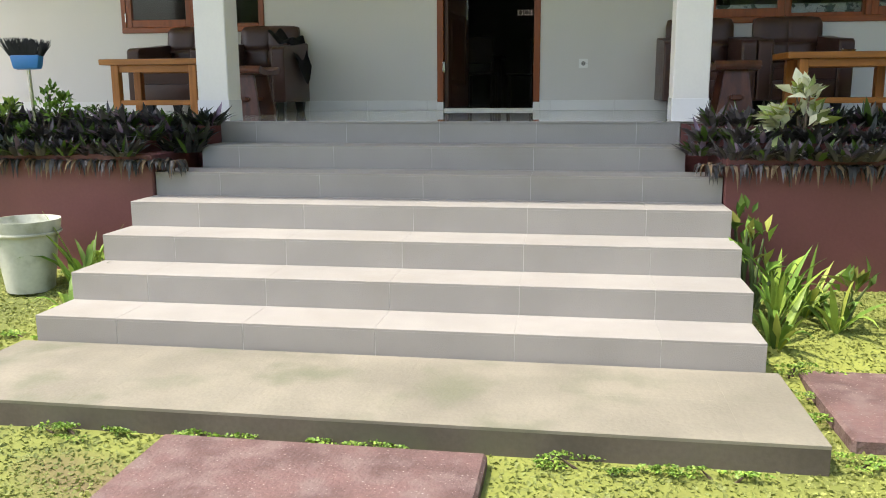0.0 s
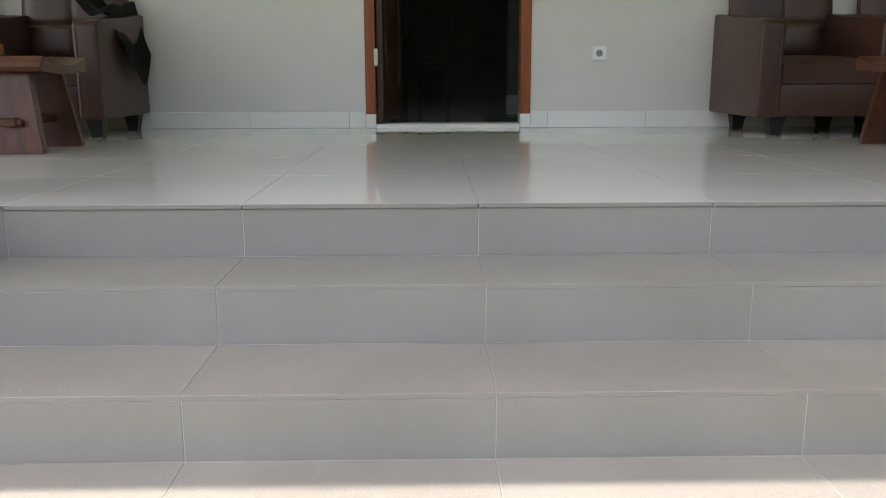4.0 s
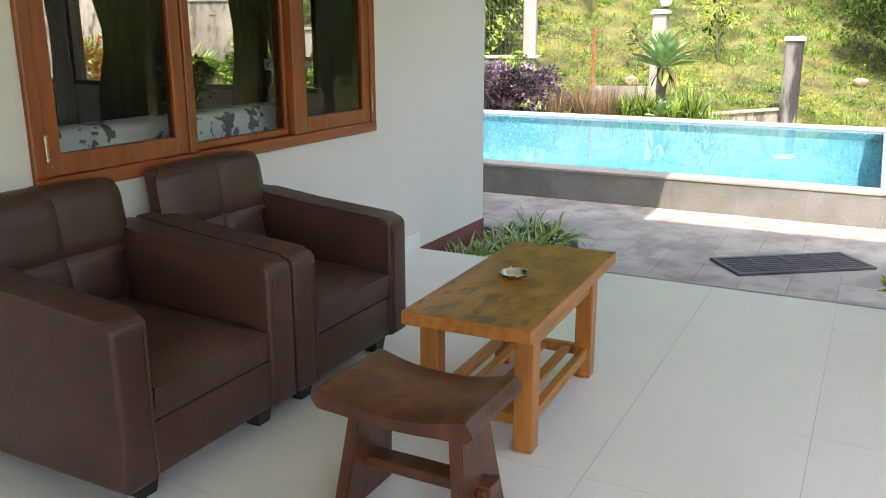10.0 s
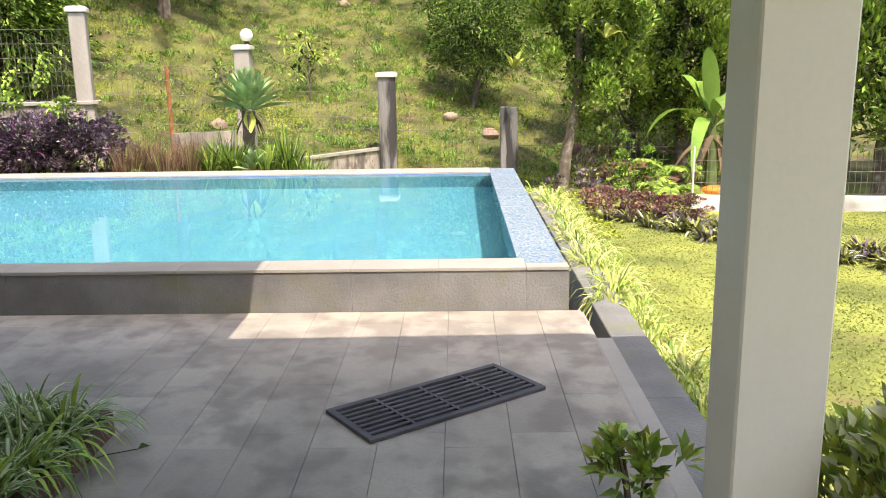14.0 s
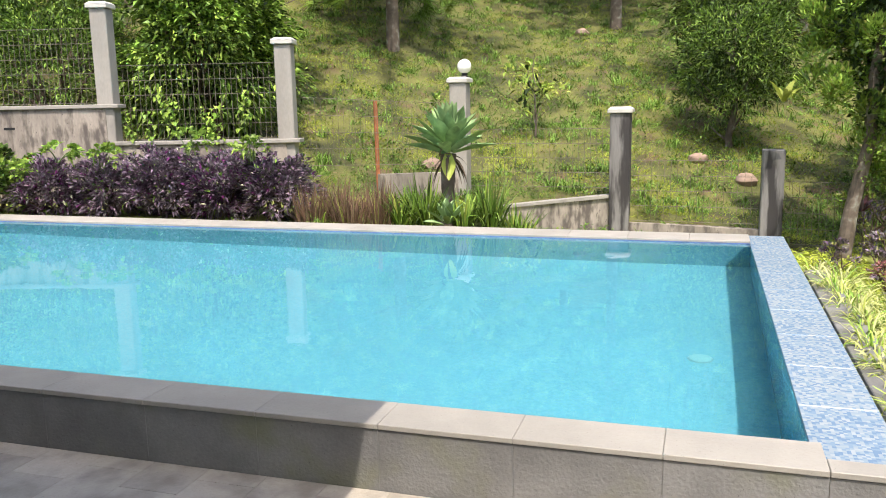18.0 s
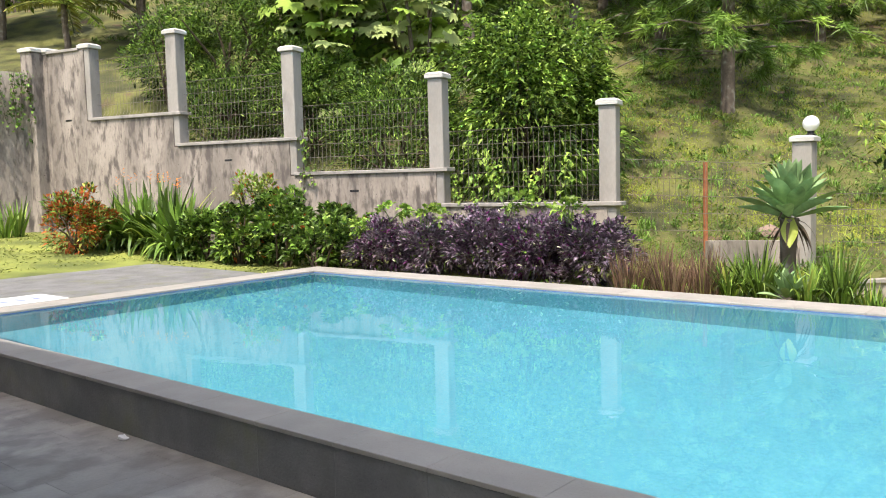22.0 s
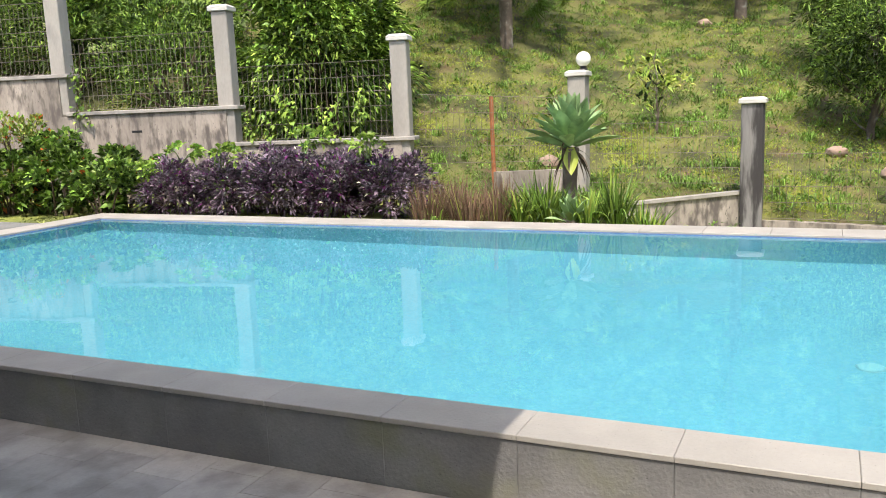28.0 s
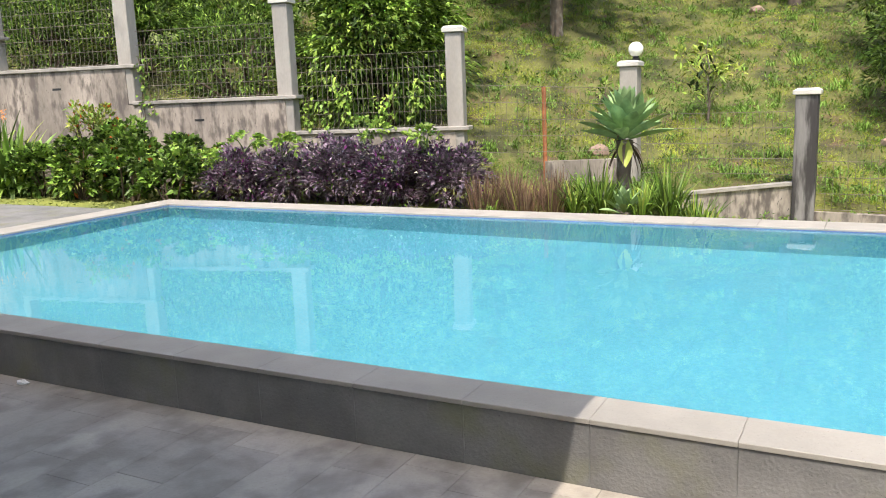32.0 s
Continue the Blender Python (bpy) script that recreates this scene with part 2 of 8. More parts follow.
def box(bm, x0, y0, z0, x1, y1, z1, bevel=0.0, seg=1):
    vs = [bm.verts.new(p) for p in ((x0, y0, z0), (x1, y0, z0), (x1, y1, z0), (x0, y1, z0), (x0, y0, z1), (x1, y0, z1), (x1, y1, z1), (x0, y1, z1))]
    fs = [bm.faces.new([vs[i] for i in q]) for q in ((3, 2, 1, 0), (4, 5, 6, 7), (0, 1, 5, 4), (1, 2, 6, 5), (2, 3, 7, 6), (3, 0, 4, 7))]
    if bevel:
        edges = list({e for f in fs for e in f.edges})
        bmesh.ops.bevel(bm, geom=edges, offset=bevel, segments=seg, profile=0.6, affect="EDGES")
    return vs


def lathe(bm, profile, seg=24, at=(0, 0, 0)):
    """A turned shape from (radius, height) pairs."""
    rings = []
    for r, z in profile:
        rings.append([bm.verts.new((at[0] + r * math.cos(a), at[1] + r * math.sin(a), at[2] + z)) for a in [2 * math.pi * i / seg for i in range(seg)]])
    for a, b in zip(rings, rings[1:]):
        for i in range(seg):
            bm.faces.new((a[i], a[(i + 1) % seg], b[(i + 1) % seg], b[i]))
    bm.faces.new(rings[0][::-1])
    bm.faces.new(rings[-1])


def tube(bm, points, radii, seg=8):
    """A limb along points, with its radius at each."""
    rings = []
    pts = [Vector(p) for p in points]
    for i, p in enumerate(pts):
        d = (pts[min(i + 1, len(pts) - 1)] - pts[max(i - 1, 0)]).normalized()
        side = d.cross(Vector((0.31, 0.77, 0.2))).normalized()
        up = d.cross(side)
        r = radii[i] if isinstance(radii, (list, tuple)) else radii
        rings.append([bm.verts.new(p + r * (math.cos(a) * side + math.sin(a) * up)) for a in [2 * math.pi * j / seg for j in range(seg)]])
    for a, b in zip(rings, rings[1:]):
        for i in range(seg):
            bm.faces.new((a[i], a[(i + 1) % seg], b[(i + 1) % seg], b[i]))
    bm.faces.new(rings[0][::-1])
    bm.faces.new(rings[-1])


def finish(name, bm, material, smooth=False):
    me = bpy.data.meshes.new(name)
    bmesh.ops.recalc_face_normals(bm, faces=bm.faces)
    bm.to_mesh(me)
    bm.free()
    me.materials.append(material)
    if smooth:
        me.polygons.foreach_set("use_smooth", [True] * len(me.polygons))
        me.set_sharp_from_angle(angle=radians(35))
    return me


def part(name, bm, material, parent, label="", smooth=False):
    ob = new(name, finish(name, bm, material, smooth))
    ob.parent = parent
    if parent is not None:
        ob.matrix_parent_inverse = parent.matrix_basis.inverted()
    return tagged(ob, label)


def thing(name, at, label, category, group="", kind=""):
    ob = new(name)
    ob.empty_display_size = 0.1
    ob.matrix_basis = Matrix.Translation(at)
    return tagged(ob, label, category, group, kind)


def solid(name, bm, material, label, category, kind="", group="", smooth=False):
    return tagged(new(name, finish(name, bm, material, smooth)), label, category, group, kind)


def block(name, dims, material, label, category, kind="structure", bevel=0.0):
    bm = bmesh.new()
    box(bm, *dims, bevel)
    return solid(name, bm, material, label, category, kind)


TILE_MESHES = {}


def piece(name, parent, material, dims, bevel=0.002):
    """One tile or slab, as a child of its floor or wall; alike pieces share a mesh."""
    x0, y0, z0, x1, y1, z1 = dims
    size = tuple(round(v, 4) for v in (x1 - x0, y1 - y0, z1 - z0))
    key = (name, material.name, size)
    if key not in TILE_MESHES:
        bm = bmesh.new()
        box(bm, -size[0] / 2, -size[1] / 2, -size[2] / 2, size[0] / 2, size[1] / 2, size[2] / 2, bevel)
        TILE_MESHES[key] = finish(name, bm, material)
    ob = new(name, TILE_MESHES[key])
    ob.location = ((x0 + x1) / 2, (y0 + y1) / 2, (z0 + z1) / 2)
    ob.parent = parent
    ob.matrix_parent_inverse = parent.matrix_basis.inverted()
    return ob


def fast_mesh(name, verts, faces, material, smooth=False):
    """A mesh from arrays: verts (n, 3), faces (m, 3) or (m, 4)."""
    me = bpy.data.meshes.new(name)
    verts, faces = np.asarray(verts, np.float32), np.asarray(faces, np.int32)
    k = faces.shape[1]
    me.vertices.add(len(verts))
    me.vertices.foreach_set("co", verts.ravel())
    me.loops.add(faces.size)
    me.loops.foreach_set("vertex_index", faces.ravel())
    me.polygons.add(len(faces))
    me.polygons.foreach_set("loop_start", np.arange(0, faces.size, k, dtype=np.int32))
    if smooth:
        me.polygons.foreach_set("use_smooth", np.ones(len(faces), bool))
    me.update(calc_edges=True)
    me.materials.append(material)
    return me


def glass_face(ob, out):
    """Leaves the gloss to the outer face of a pane; its other faces are plainly clear."""
    ob.data.materials.append(M_CLEAR)
    for f in ob.data.polygons:
        f.material_index = 0 if f.normal.dot(Vector(out)) > 0.5 else 1
    ob.visible_shadow = False
    return ob

# ---- ground ----
RNG = np.random.default_rng(7)
RISE, TREAD = 0.1365, 0.30
FN = np.array((math.cos(radians(14)), math.sin(radians(14))))  # away from the pool, across the fence


def step_s(x, a, b):
    t = np.clip((x - a) / (b - a), 0, 1)
    return t * t * (3 - 2 * t)


def ground_z(x, y):
    """The height of the ground: lawns, the garden behind the pool and the hill."""
    x, y = np.asarray(x, float), np.asarray(y, float)
    lawn = -1.04 + 0.17 * step_s(y, -5.0, -3.7) * (1 - step_s(x, 3, 6))
    garden = -0.13 - 0.3 * step_s(x, 15.2, 18.5) * (1 - step_s(y, 1.0, 5.0)) - 0.3 * (1 - step_s(y, -2.5, -0.5)) + 0.45 * step_s(y, 8, 16)
    garden = garden - 0.5 * step_s(x, 13.8, 14.5) * (1 - step_s(x, 18.95, 19.25)) * (1 - step_s(y - 0.33 * (x - 14.2), -0.5, 0.2))
    side = step_s(x, 13.0, 14.2) * step_s(y, -4.3, -2.2)
    side = np.maximum(side, step_s(y, 7.0, 7.6) * step_s(x, 4.0, 8.0))
    z = lawn * (1 - side) + garden * side
    s = FN[0] * x + FN[1] * y - 18.3 - 0.8 * step_s(-y, 3, 6)
    hill = 0.36 * np.where(s > 0, s * s / (s + 1.6), 0)
    hill = np.minimum(hill, 16 + 0.05 * hill)
    back = 0.22 * np.maximum(0, y - 4) * step_s(s, -0.4, 1.5)
    z = z + hill + np.minimum(back, 5)
    left = np.maximum(0, y - 16.3)
    z = z + 0.3 * left * step_s(x, -10, 6) * (1 - step_s(s, -0.4, 1.5))
    inside = (x > 8.1) & (x < 13.6) & (y > -2.9) & (y < 7.3)
    return np.where(inside, -2.0, z)


def grid_axis(a, b, fine0, fine1, step, far):
    mid = np.arange(fine0, fine1 + 1e-6, step)
    return np.concatenate([np.linspace(a, fine0, far)[:-1], mid, np.linspace(fine1, b, far)[1:]])


gx, gy = grid_axis(-320, 420, -7, 40, 0.25, 26), grid_axis(-320, 420, -12, 34, 0.25, 26)
GX, GY = np.meshgrid(gx, gy, indexing="ij")
GZ = ground_z(GX, GY)
bumpy = np.array([noise.noise((x * 0.5, y * 0.5, 0.0)) * 0.5 + noise.noise((x * 1.9, y * 1.9, 3.0)) * 0.22 for x, y in zip(GX.ravel(), GY.ravel())]).reshape(GX.shape)
SLOPE = step_s(FN[0] * GX + FN[1] * GY - 18.3, 0, 3)
GZ = GZ + bumpy * (0.03 + 0.22 * SLOPE) * (GZ > -1.9)
ni, nj = GX.shape
idx = np.arange(ni * nj).reshape(ni, nj)
quads = np.stack([idx[:-1, :-1], idx[1:, :-1], idx[1:, 1:], idx[:-1, 1:]], -1).reshape(-1, 4)
M_GROUND = mat("mossy_lawn_ground", (0.150, 0.180, 0.034), 0.95, 0.30, 0.9, 25, 0.35, tint=(0.205, 0.225, 0.042), stain=(0.13, 0.095, 0.045), stain_at=(0.60, 0.78), stain_scale=1.1)
# Earthy soil, its colour darkened to give the gaps between blades shade.
M_HILLSOIL = mat("shade_dark_hill_soil", (0.060, 0.066, 0.016), 0.95, 0.4, 1.4, 25, 0.9, tint=(0.105, 0.105, 0.026), stain=(0.115, 0.070, 0.040), stain_at=(0.56, 0.72), stain_scale=1.3)
ground = tagged(new("ground", fast_mesh("ground", np.stack([GX, GY, GZ], -1).reshape(-1, 3), quads, M_GROUND, True)), "mossy green lawn and grassy hillside with bare earth patches", "ground", kind="structure")

ground.data.materials.append(M_HILLSOIL)
centre_s = FN[0] * (GX[:-1, :-1] + 0.1) + FN[1] * (GY[:-1, :-1] + 0.1)
ground.data.polygons.foreach_set("material_index", ((centre_s > 17.9) | (GX[:-1, :-1] > 18.7)).astype(np.int32).ravel())

# ---- terrace and steps ----
terrace = block("terrace_slab", (-6.2, -2.985, -1.4, 4.565, 0.0, -0.0022), M_GROUT, "raised terrace slab under the tiled floor", "floor")
floor = tagged(new("floor"), "off-white polished porcelain tile terrace floor", "floor", kind="structure")
for i in range(-10, 8):
    for j in range(5):
        x0, x1 = 0.6 * i, min(0.6 * i + 0.6, 4.58)
        piece("floor_tile", floor, M_TILE, (x0 + 0.0007, -0.6 * j - 0.5993, -0.002, x1 - 0.0007, -0.6 * j - 0.0007, 0.0), 0.0004)
stairs = tagged(new("stairs"), "broad flight of seven grey tiled steps", "stairs", kind="structure")
bm = bmesh.new()
for k in range(7):
    half = 1.60 if k > 1 else 1.44
    top = -RISE * k - (0.0015 if k else 0.014)
    y1 = -3.0 - TREAD * (k - 1) if k else -2.985
    box(bm, -half + 0.002, -2.9985 - TREAD * k, -1.2, half + 0.013, y1 + (0.012 if k > 1 else 0), top)
part("step_core", bm, M_STEPGROUT, stairs)
for k in range(7):
    half = 1.60 if k > 1 else 1.44
    edges = [-half] + [0.6 * j for j in range(-2, 3)] + [half + 0.015]
    yf = -3.0 - TREAD * k
    for a, b in zip(edges, edges[1:]):
        piece("riser_tile", stairs, M_STEP, (a + 0.0012, yf, -RISE * (k + 1) + 0.001, b - 0.0012, yf + 0.010, -RISE * k - 0.0122), 0.0008)
        if k:
            piece("tread_tile", stairs, M_STEP, (a + 0.0003, yf + 0.0002, -RISE * k - 0.012, b - 0.0003, yf + TREAD - 0.001, -RISE * k), 0.0015)
        else:
            piece("tread_tile", stairs, M_STEP, (a + 0.0015, yf - 0.004, -0.012, b - 0.0015, yf - 0.0005, 0.0), 0.0012)
apron = tagged(new("step_apron"), "mossy concrete slab at the foot of the steps", "slab", kind="structure")
bm = bmesh.new()
box(bm, -1.66, -5.52, -1.25, 1.66, -4.80, -0.9475)
part("slab_core", bm, M_BASE, apron)
for a, b in zip((-1.6605, -1.0, -0.4, 0.2, 0.8, 1.4), (-1.0, -0.4, 0.2, 0.8, 1.4, 1.6605)):
    for c, d in ((-5.5205, -5.16), (-5.16, -4.815)):
        piece("paver", apron, M_BASETILE, (a + 0.0001, c + 0.0001, -0.948, b - 0.0001, d - 0.0001, -0.936), 0.0003)
for dims in ((1.79, -5.32, -1.2, 3.0, -4.60, -0.985), (-0.57, -6.6, -1.2, 0.57, -5.60, -0.99)):
    bm = bmesh.new()
    box(bm, *dims, 0.012)
    solid("stepping_slab", bm, M_PINK, "weathered reddish concrete stepping slab in the lawn", "slab", group="stepping slabs")

# ---- house walls ----
WH, WT = 3.15, 0.16
DOOR_L, DOOR_R, DOOR_H = -0.50, 0.495, 2.12
WINS = ((1.975, 4.10), (-3.76, -2.24))
WIN_Z0, WIN_Z1 = 0.785, 2.05
spans = [(-6.6, WINS[1][0]), (WINS[1][1], DOOR_L), (DOOR_R, WINS[0][0]), (WINS[0][1], 5.55)]
bm = bmesh.new()
for a, b in spans:
    box(bm, a, 0, -0.4, b, WT, WH)
for a, b in WINS:
    box(bm, a, 0, -0.4, b, WT, WIN_Z0)
    box(bm, a, 0, WIN_Z1, b, WT, WH)
box(bm, DOOR_L, 0, DOOR_H, DOOR_R, WT, WH)
box(bm, DOOR_L, 0.02, -0.4, DOOR_R, WT, -0.012)
bmesh.ops.remove_doubles(bm, verts=bm.verts, dist=0.0001)
solid("wall_front", bm, M_WALL, "plain warm-grey painted house front wall", "wall", "structure")
bm = bmesh.new()
for a, b, z0, z1 in ((WT, 1.30, -0.4, WH), (4.75, 9.0, -0.4, WH), (1.30, 4.75, -0.4, 0.86), (1.30, 4.75, 2.05, WH)):
    box(bm, 5.39, a, z0, 5.55, b, z1)
solid("wall_side", bm, M_WALL, "warm-grey painted side wall of the house", "wall", "structure")
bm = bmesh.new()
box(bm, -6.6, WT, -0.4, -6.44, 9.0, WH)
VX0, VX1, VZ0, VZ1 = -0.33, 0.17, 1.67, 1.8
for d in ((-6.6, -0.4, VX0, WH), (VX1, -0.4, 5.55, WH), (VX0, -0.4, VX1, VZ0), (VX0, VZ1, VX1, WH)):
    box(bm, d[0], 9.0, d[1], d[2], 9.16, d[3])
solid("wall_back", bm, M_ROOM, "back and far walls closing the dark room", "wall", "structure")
vent = thing("wall_vent", ((VX0 + VX1) / 2, 9.08, VZ0), "openwork ventilation blocks letting daylight into the dark room", "vent", kind="structure")
for i in range(4):
    bm = bmesh.new()
    cw, ch = (VX1 - VX0) / 4, VZ1 - VZ0
    cx, cz = VX0 + cw * (i + 0.5), VZ0 + ch * 0.5
    for a, b, c, d in ((-0.5, -0.5, 0.5, -0.4), (-0.5, 0.4, 0.5, 0.5), (-0.5, -0.4, -0.36, 0.4), (0.36, -0.4, 0.5, 0.4), (-0.14, -0.4, 0.14, -0.25), (-0.14, 0.25, 0.14, 0.4), (-0.28, -0.25, 0.28, 0.25)):
        box(bm, cx + a * cw, 9.04, cz + b * ch, cx + c * cw, 9.12, cz + d * ch)
    part("vent_block", bm, M_ROOM, vent)
block("wall_foot", (4.60, -0.006, -0.40, 5.556, 0.0, 0.0), M_MAROON, "maroon painted foot of the house wall", "wall")
baseboard = tagged(new("baseboard"), "white glazed tile skirting along the wall", "skirting", kind="structure")
for a, b in ((-6.2, DOOR_L - 0.001), (DOOR_R + 0.001, 4.595)):
    x = a
    while x < b - 0.01:
        e = min(b, math.floor(round(x / 0.6 + 1.0001, 4)) * 0.6)
        piece("skirting_tile", baseboard, M_SKIRT, (x + 0.001, -0.012, 0.001, e - 0.001, 0.0, 0.099), 0.002)
        x = e
for x0, x1 in ((DOOR_L, -0.438), (0.433, DOOR_R)):
    piece("skirting_tile", baseboard, M_SKIRT, (x0 + 0.001, -0.018, 0.001, x1, 0.11, 0.0845), 0.002)
ceiling = block("ceiling", (-6.4, -4.1, 2.95, 5.75, 0.0, 3.0), M_CEIL, "white painted terrace ceiling", "ceiling")
block("ceiling_room", (-6.44, WT, 2.95, 5.39, 9.0, 3.0), M_CEIL, "white painted room ceiling", "ceiling")
block("floor_room", (-6.44, WT, -0.3, 5.39, 9.0, 0.005), M_TILE, "polished tile floor of the dark room", "floor")
block("door_sill", (-0.437, -0.015, 0.0, 0.432, WT + 0.01, 0.022), M_WHITE, "pale stone door sill", "sill")


def corrugated(name, x0, x1, y0, y1, z0, z1, hip, label):
    """A roof slope of rolled tiles, from its eave at y0, z0 to its top at y1, z1."""
    nx = int((x1 - x0) / 0.03)
    xs = np.linspace(x0, x1, nx)
    top_xs = np.linspace(x0, x1 - hip, nx)
    wave = 0.028 * np.abs(np.sin(np.pi * xs / 0.26))
    rows = []
    for f, dz in ((0, 0), (1, 0)):
        rows.append(np.stack([top_xs if f else xs, np.full(nx, y0 + (y1 - y0) * f), z0 + (z1 - z0) * f + wave + 0.05], -1))
    for f in (1, 0):
        rows.append(np.stack([top_xs if f else xs, np.full(nx, y0 + (y1 - y0) * f), np.full(nx, z0 + (z1 - z0) * f)], -1))
    rows.append(rows[0])
    v = np.concatenate(rows[:4])
    fs = []
    for r in range(4):
        a, b = r * nx, ((r + 1) % 4) * nx
        i = np.arange(nx - 1)
        fs.append(np.stack([a + i, a + i + 1, b + i + 1, b + i], -1))
    return tagged(new(name, fast_mesh(name, v, np.concatenate(fs), M_ROOF)), label, "roof", kind="structure")


corrugated("roof_terrace", -7.0, 5.98, -4.36, -0.6, 2.86, 3.9, 0.6, "clay tile roof over the terrace")
corrugated("roof_house", -7.0, 6.94, -1.36, 5.0, 3.02, 5.2, 1.3, "clay tile roof of the house")
corrugated("roof_house_rear", -7.0, 6.94, 11.0, 5.0, 3.02, 5.2, 1.3, "rear clay tile slope of the house roof")


def column(x0, y0):
    c = thing("column", (x0 + 0.105, y0 + 0.105, 0), "square white-painted column on the terrace edge", "column", "terrace columns", "structure")
    bm = bmesh.new()
    box(bm, x0, y0, 0.0, x0 + 0.21, y0 + 0.21, 2.95, 0.006)
    part("shaft", bm, M_WHITE, c)
    for d in ((x0 - 0.003, y0 - 0.003, 0.001, x0 + 0.213, y0 - 0.0005, 0.135), (x0 - 0.003, y0 + 0.2105, 0.001, x0 + 0.213, y0 + 0.213, 0.135), (x0 - 0.003, y0, 0.001, x0 - 0.0005, y0 + 0.21, 0.135), (x0 + 0.2105, y0, 0.001, x0 + 0.213, y0 + 0.21, 0.135)):
        piece("skirting_tile", c, M_SKIRT, d, 0.0015)


for x in (-4.55, -1.60, 1.405, 4.405):
    column(x, -2.97 if x < 4 else -2.99)


def planter_box(x0, x1, lab):
    p = thing("planter_bed", ((x0 + x1) / 2, -3.3, -1.0), lab, "planter", "front planters", "structure")
    bm = bmesh.new()
    box(bm, x0, -3.62, -1.3, x1, -3.52, -0.17, 0.008)
    a, b = (x0, x0 + 0.1) if x0 > 0 else (x1 - 0.1, x1)
    box(bm, a, -3.52, -1.3, b, -3.0, -0.17, 0.008)
    part("planter_wall", bm, M_MAROON, p)
    bm = bmesh.new()
    box(bm, x0 + 0.02, -3.52, -1.3, x1 - 0.02, -2.99, -0.23)
    part("soil", bm, M_SOIL, p)
    bm = bmesh.new()
    box(bm, x0 - (0.16 if x0 > 0 else 0), -2.998, -0.4, x1 + (0.16 if x0 < 0 else 0), -2.986, -0.014)
    part("back_edge", bm, M_MAROON, p)


planter_box(1.62, 4.75, "maroon plastered planter wall beside the steps")
planter_box(-6.2, -1.605, "maroon plastered planter wall beside the steps")

# ---- deck and pool ----
DZ, PZ = -0.340, -0.03
POOL_FLOOR = -1.12
PX0, PX1, PX2, PX3 = 8.098, 8.36, 13.27, 13.68
PY0, PY1, PY2, PY3 = -2.90, -2.57, 6.95, 7.35
block("deck_slab", (4.58, -3.0, -0.9, PX0, 12.0, DZ - 0.014), M_DECKGROUT, "concrete slab under the deck", "slab")
deck = tagged(new("deck"), "dark grey stone paver pool deck with damp stains", "paving", kind="structure")
bm = bmesh.new()
row = 0
y = -2.98
while y < 11.9:
    y1 = y + 0.303
    shift = 0.3 * (row % 2)
    edges = [4.585, 4.80 + shift * 0.5]
    while edges[-1] < PX0 - 0.01:
        edges.append(min(PX0 - 0.004, edges[-1] + 0.605))
    for a, b in zip(edges, edges[1:]):
        if b - a < 0.03:
            continue
        hgt = DZ + float(RNG.uniform(-0.0008, 0.0008))
        dims = (a + 0.001, y + 0.001, DZ - 0.014, b - 0.001, y1 - 0.001, hgt)
        if y < 5.0:
            piece("deck_paver", deck, M_DECK, (*dims[:5], DZ), 0.001)
        else:
            box(bm, *dims)
    y = y1
    row += 1
tagged(part("far_pavers", bm, M_DECK, deck), "rest of the grey stone pavers", kind="stuff")

pool = tagged(new("pool"), "rectangular swimming pool with raised stone-clad wall", "swimming pool", kind="structure")
bm = bmesh.new()
for d in ((PX0 + 0.012, PY0 + 0.012, -1.9, PX1, PY3, PZ - 0.025), (PX2, PY0 + 0.012, -1.9, PX3 - 0.01, PY3, PZ - 0.025), (PX1, PY0 + 0.012, -1.9, PX2, PY1, PZ - 0.03), (PX1, PY2, -1.9, PX2, PY3, PZ - 0.025)):
    box(bm, *d)
part("pool_shell", bm, M_COPING, pool)
bm = bmesh.new()
box(bm, PX1 - 0.002, PY1 - 0.002, -1.6, PX2 + 0.002, PY2 + 0.002, POOL_FLOOR)
part("pool_floor", bm, M_POOLFLOOR, pool, "turquoise mosaic pool floor")
bm = bmesh.new()
for d in ((PX1, PY1 + 0.004, POOL_FLOOR, PX1 + 0.004, PY2 - 0.004, PZ - 0.02), (PX2 - 0.004, PY1 + 0.004, POOL_FLOOR, PX2, PY2 - 0.004, -0.16), (PX1, PY1, POOL_FLOOR, PX2, PY1 + 0.004, PZ - 0.02), (PX1, PY2 - 0.004, POOL_FLOOR, PX2, PY2, -0.16)):
    box(bm, *d)
part("pool_lining", bm, M_POOLFLOOR, pool, "turquoise mosaic pool lining")
for k in range(1, 16):
    bm = bmesh.new()
    box(bm, PX1 + 0.05, PY1 + 0.6 * k, POOL_FLOOR + 0.0005, PX2 - 0.05, PY1 + 0.6 * k + 0.012, POOL_FLOOR + 0.003)
    part("floor_joint", bm, M_POOLJOINT, pool, "dark tile joint on the pool floor")
bm = bmesh.new()
for d in ((PX2 - 0.006, PY1 + 0.004, -0.16, PX2 - 0.0005, PY2 - 0.006, PZ - 0.045), (PX1, PY2 - 0.006, -0.16, PX2 - 0.006, PY2 - 0.0005, PZ - 0.045)):
    box(bm, *d)
part("waterline_band", bm, M_WATERLINE, pool, "blue mosaic band at the water line")
bm = bmesh.new()
for d in ((PX2 - 0.010, PY1, PZ - 0.045, PX2 + 0.02, PY2, PZ - 0.024), (PX1, PY2 - 0.010, PZ - 0.045, PX2, PY2 + 0.02, PZ - 0.024)):
    box(bm, *d)
part("edge_line", bm, M_BLUELINE, pool, "dark blue edge tiles under the coping")
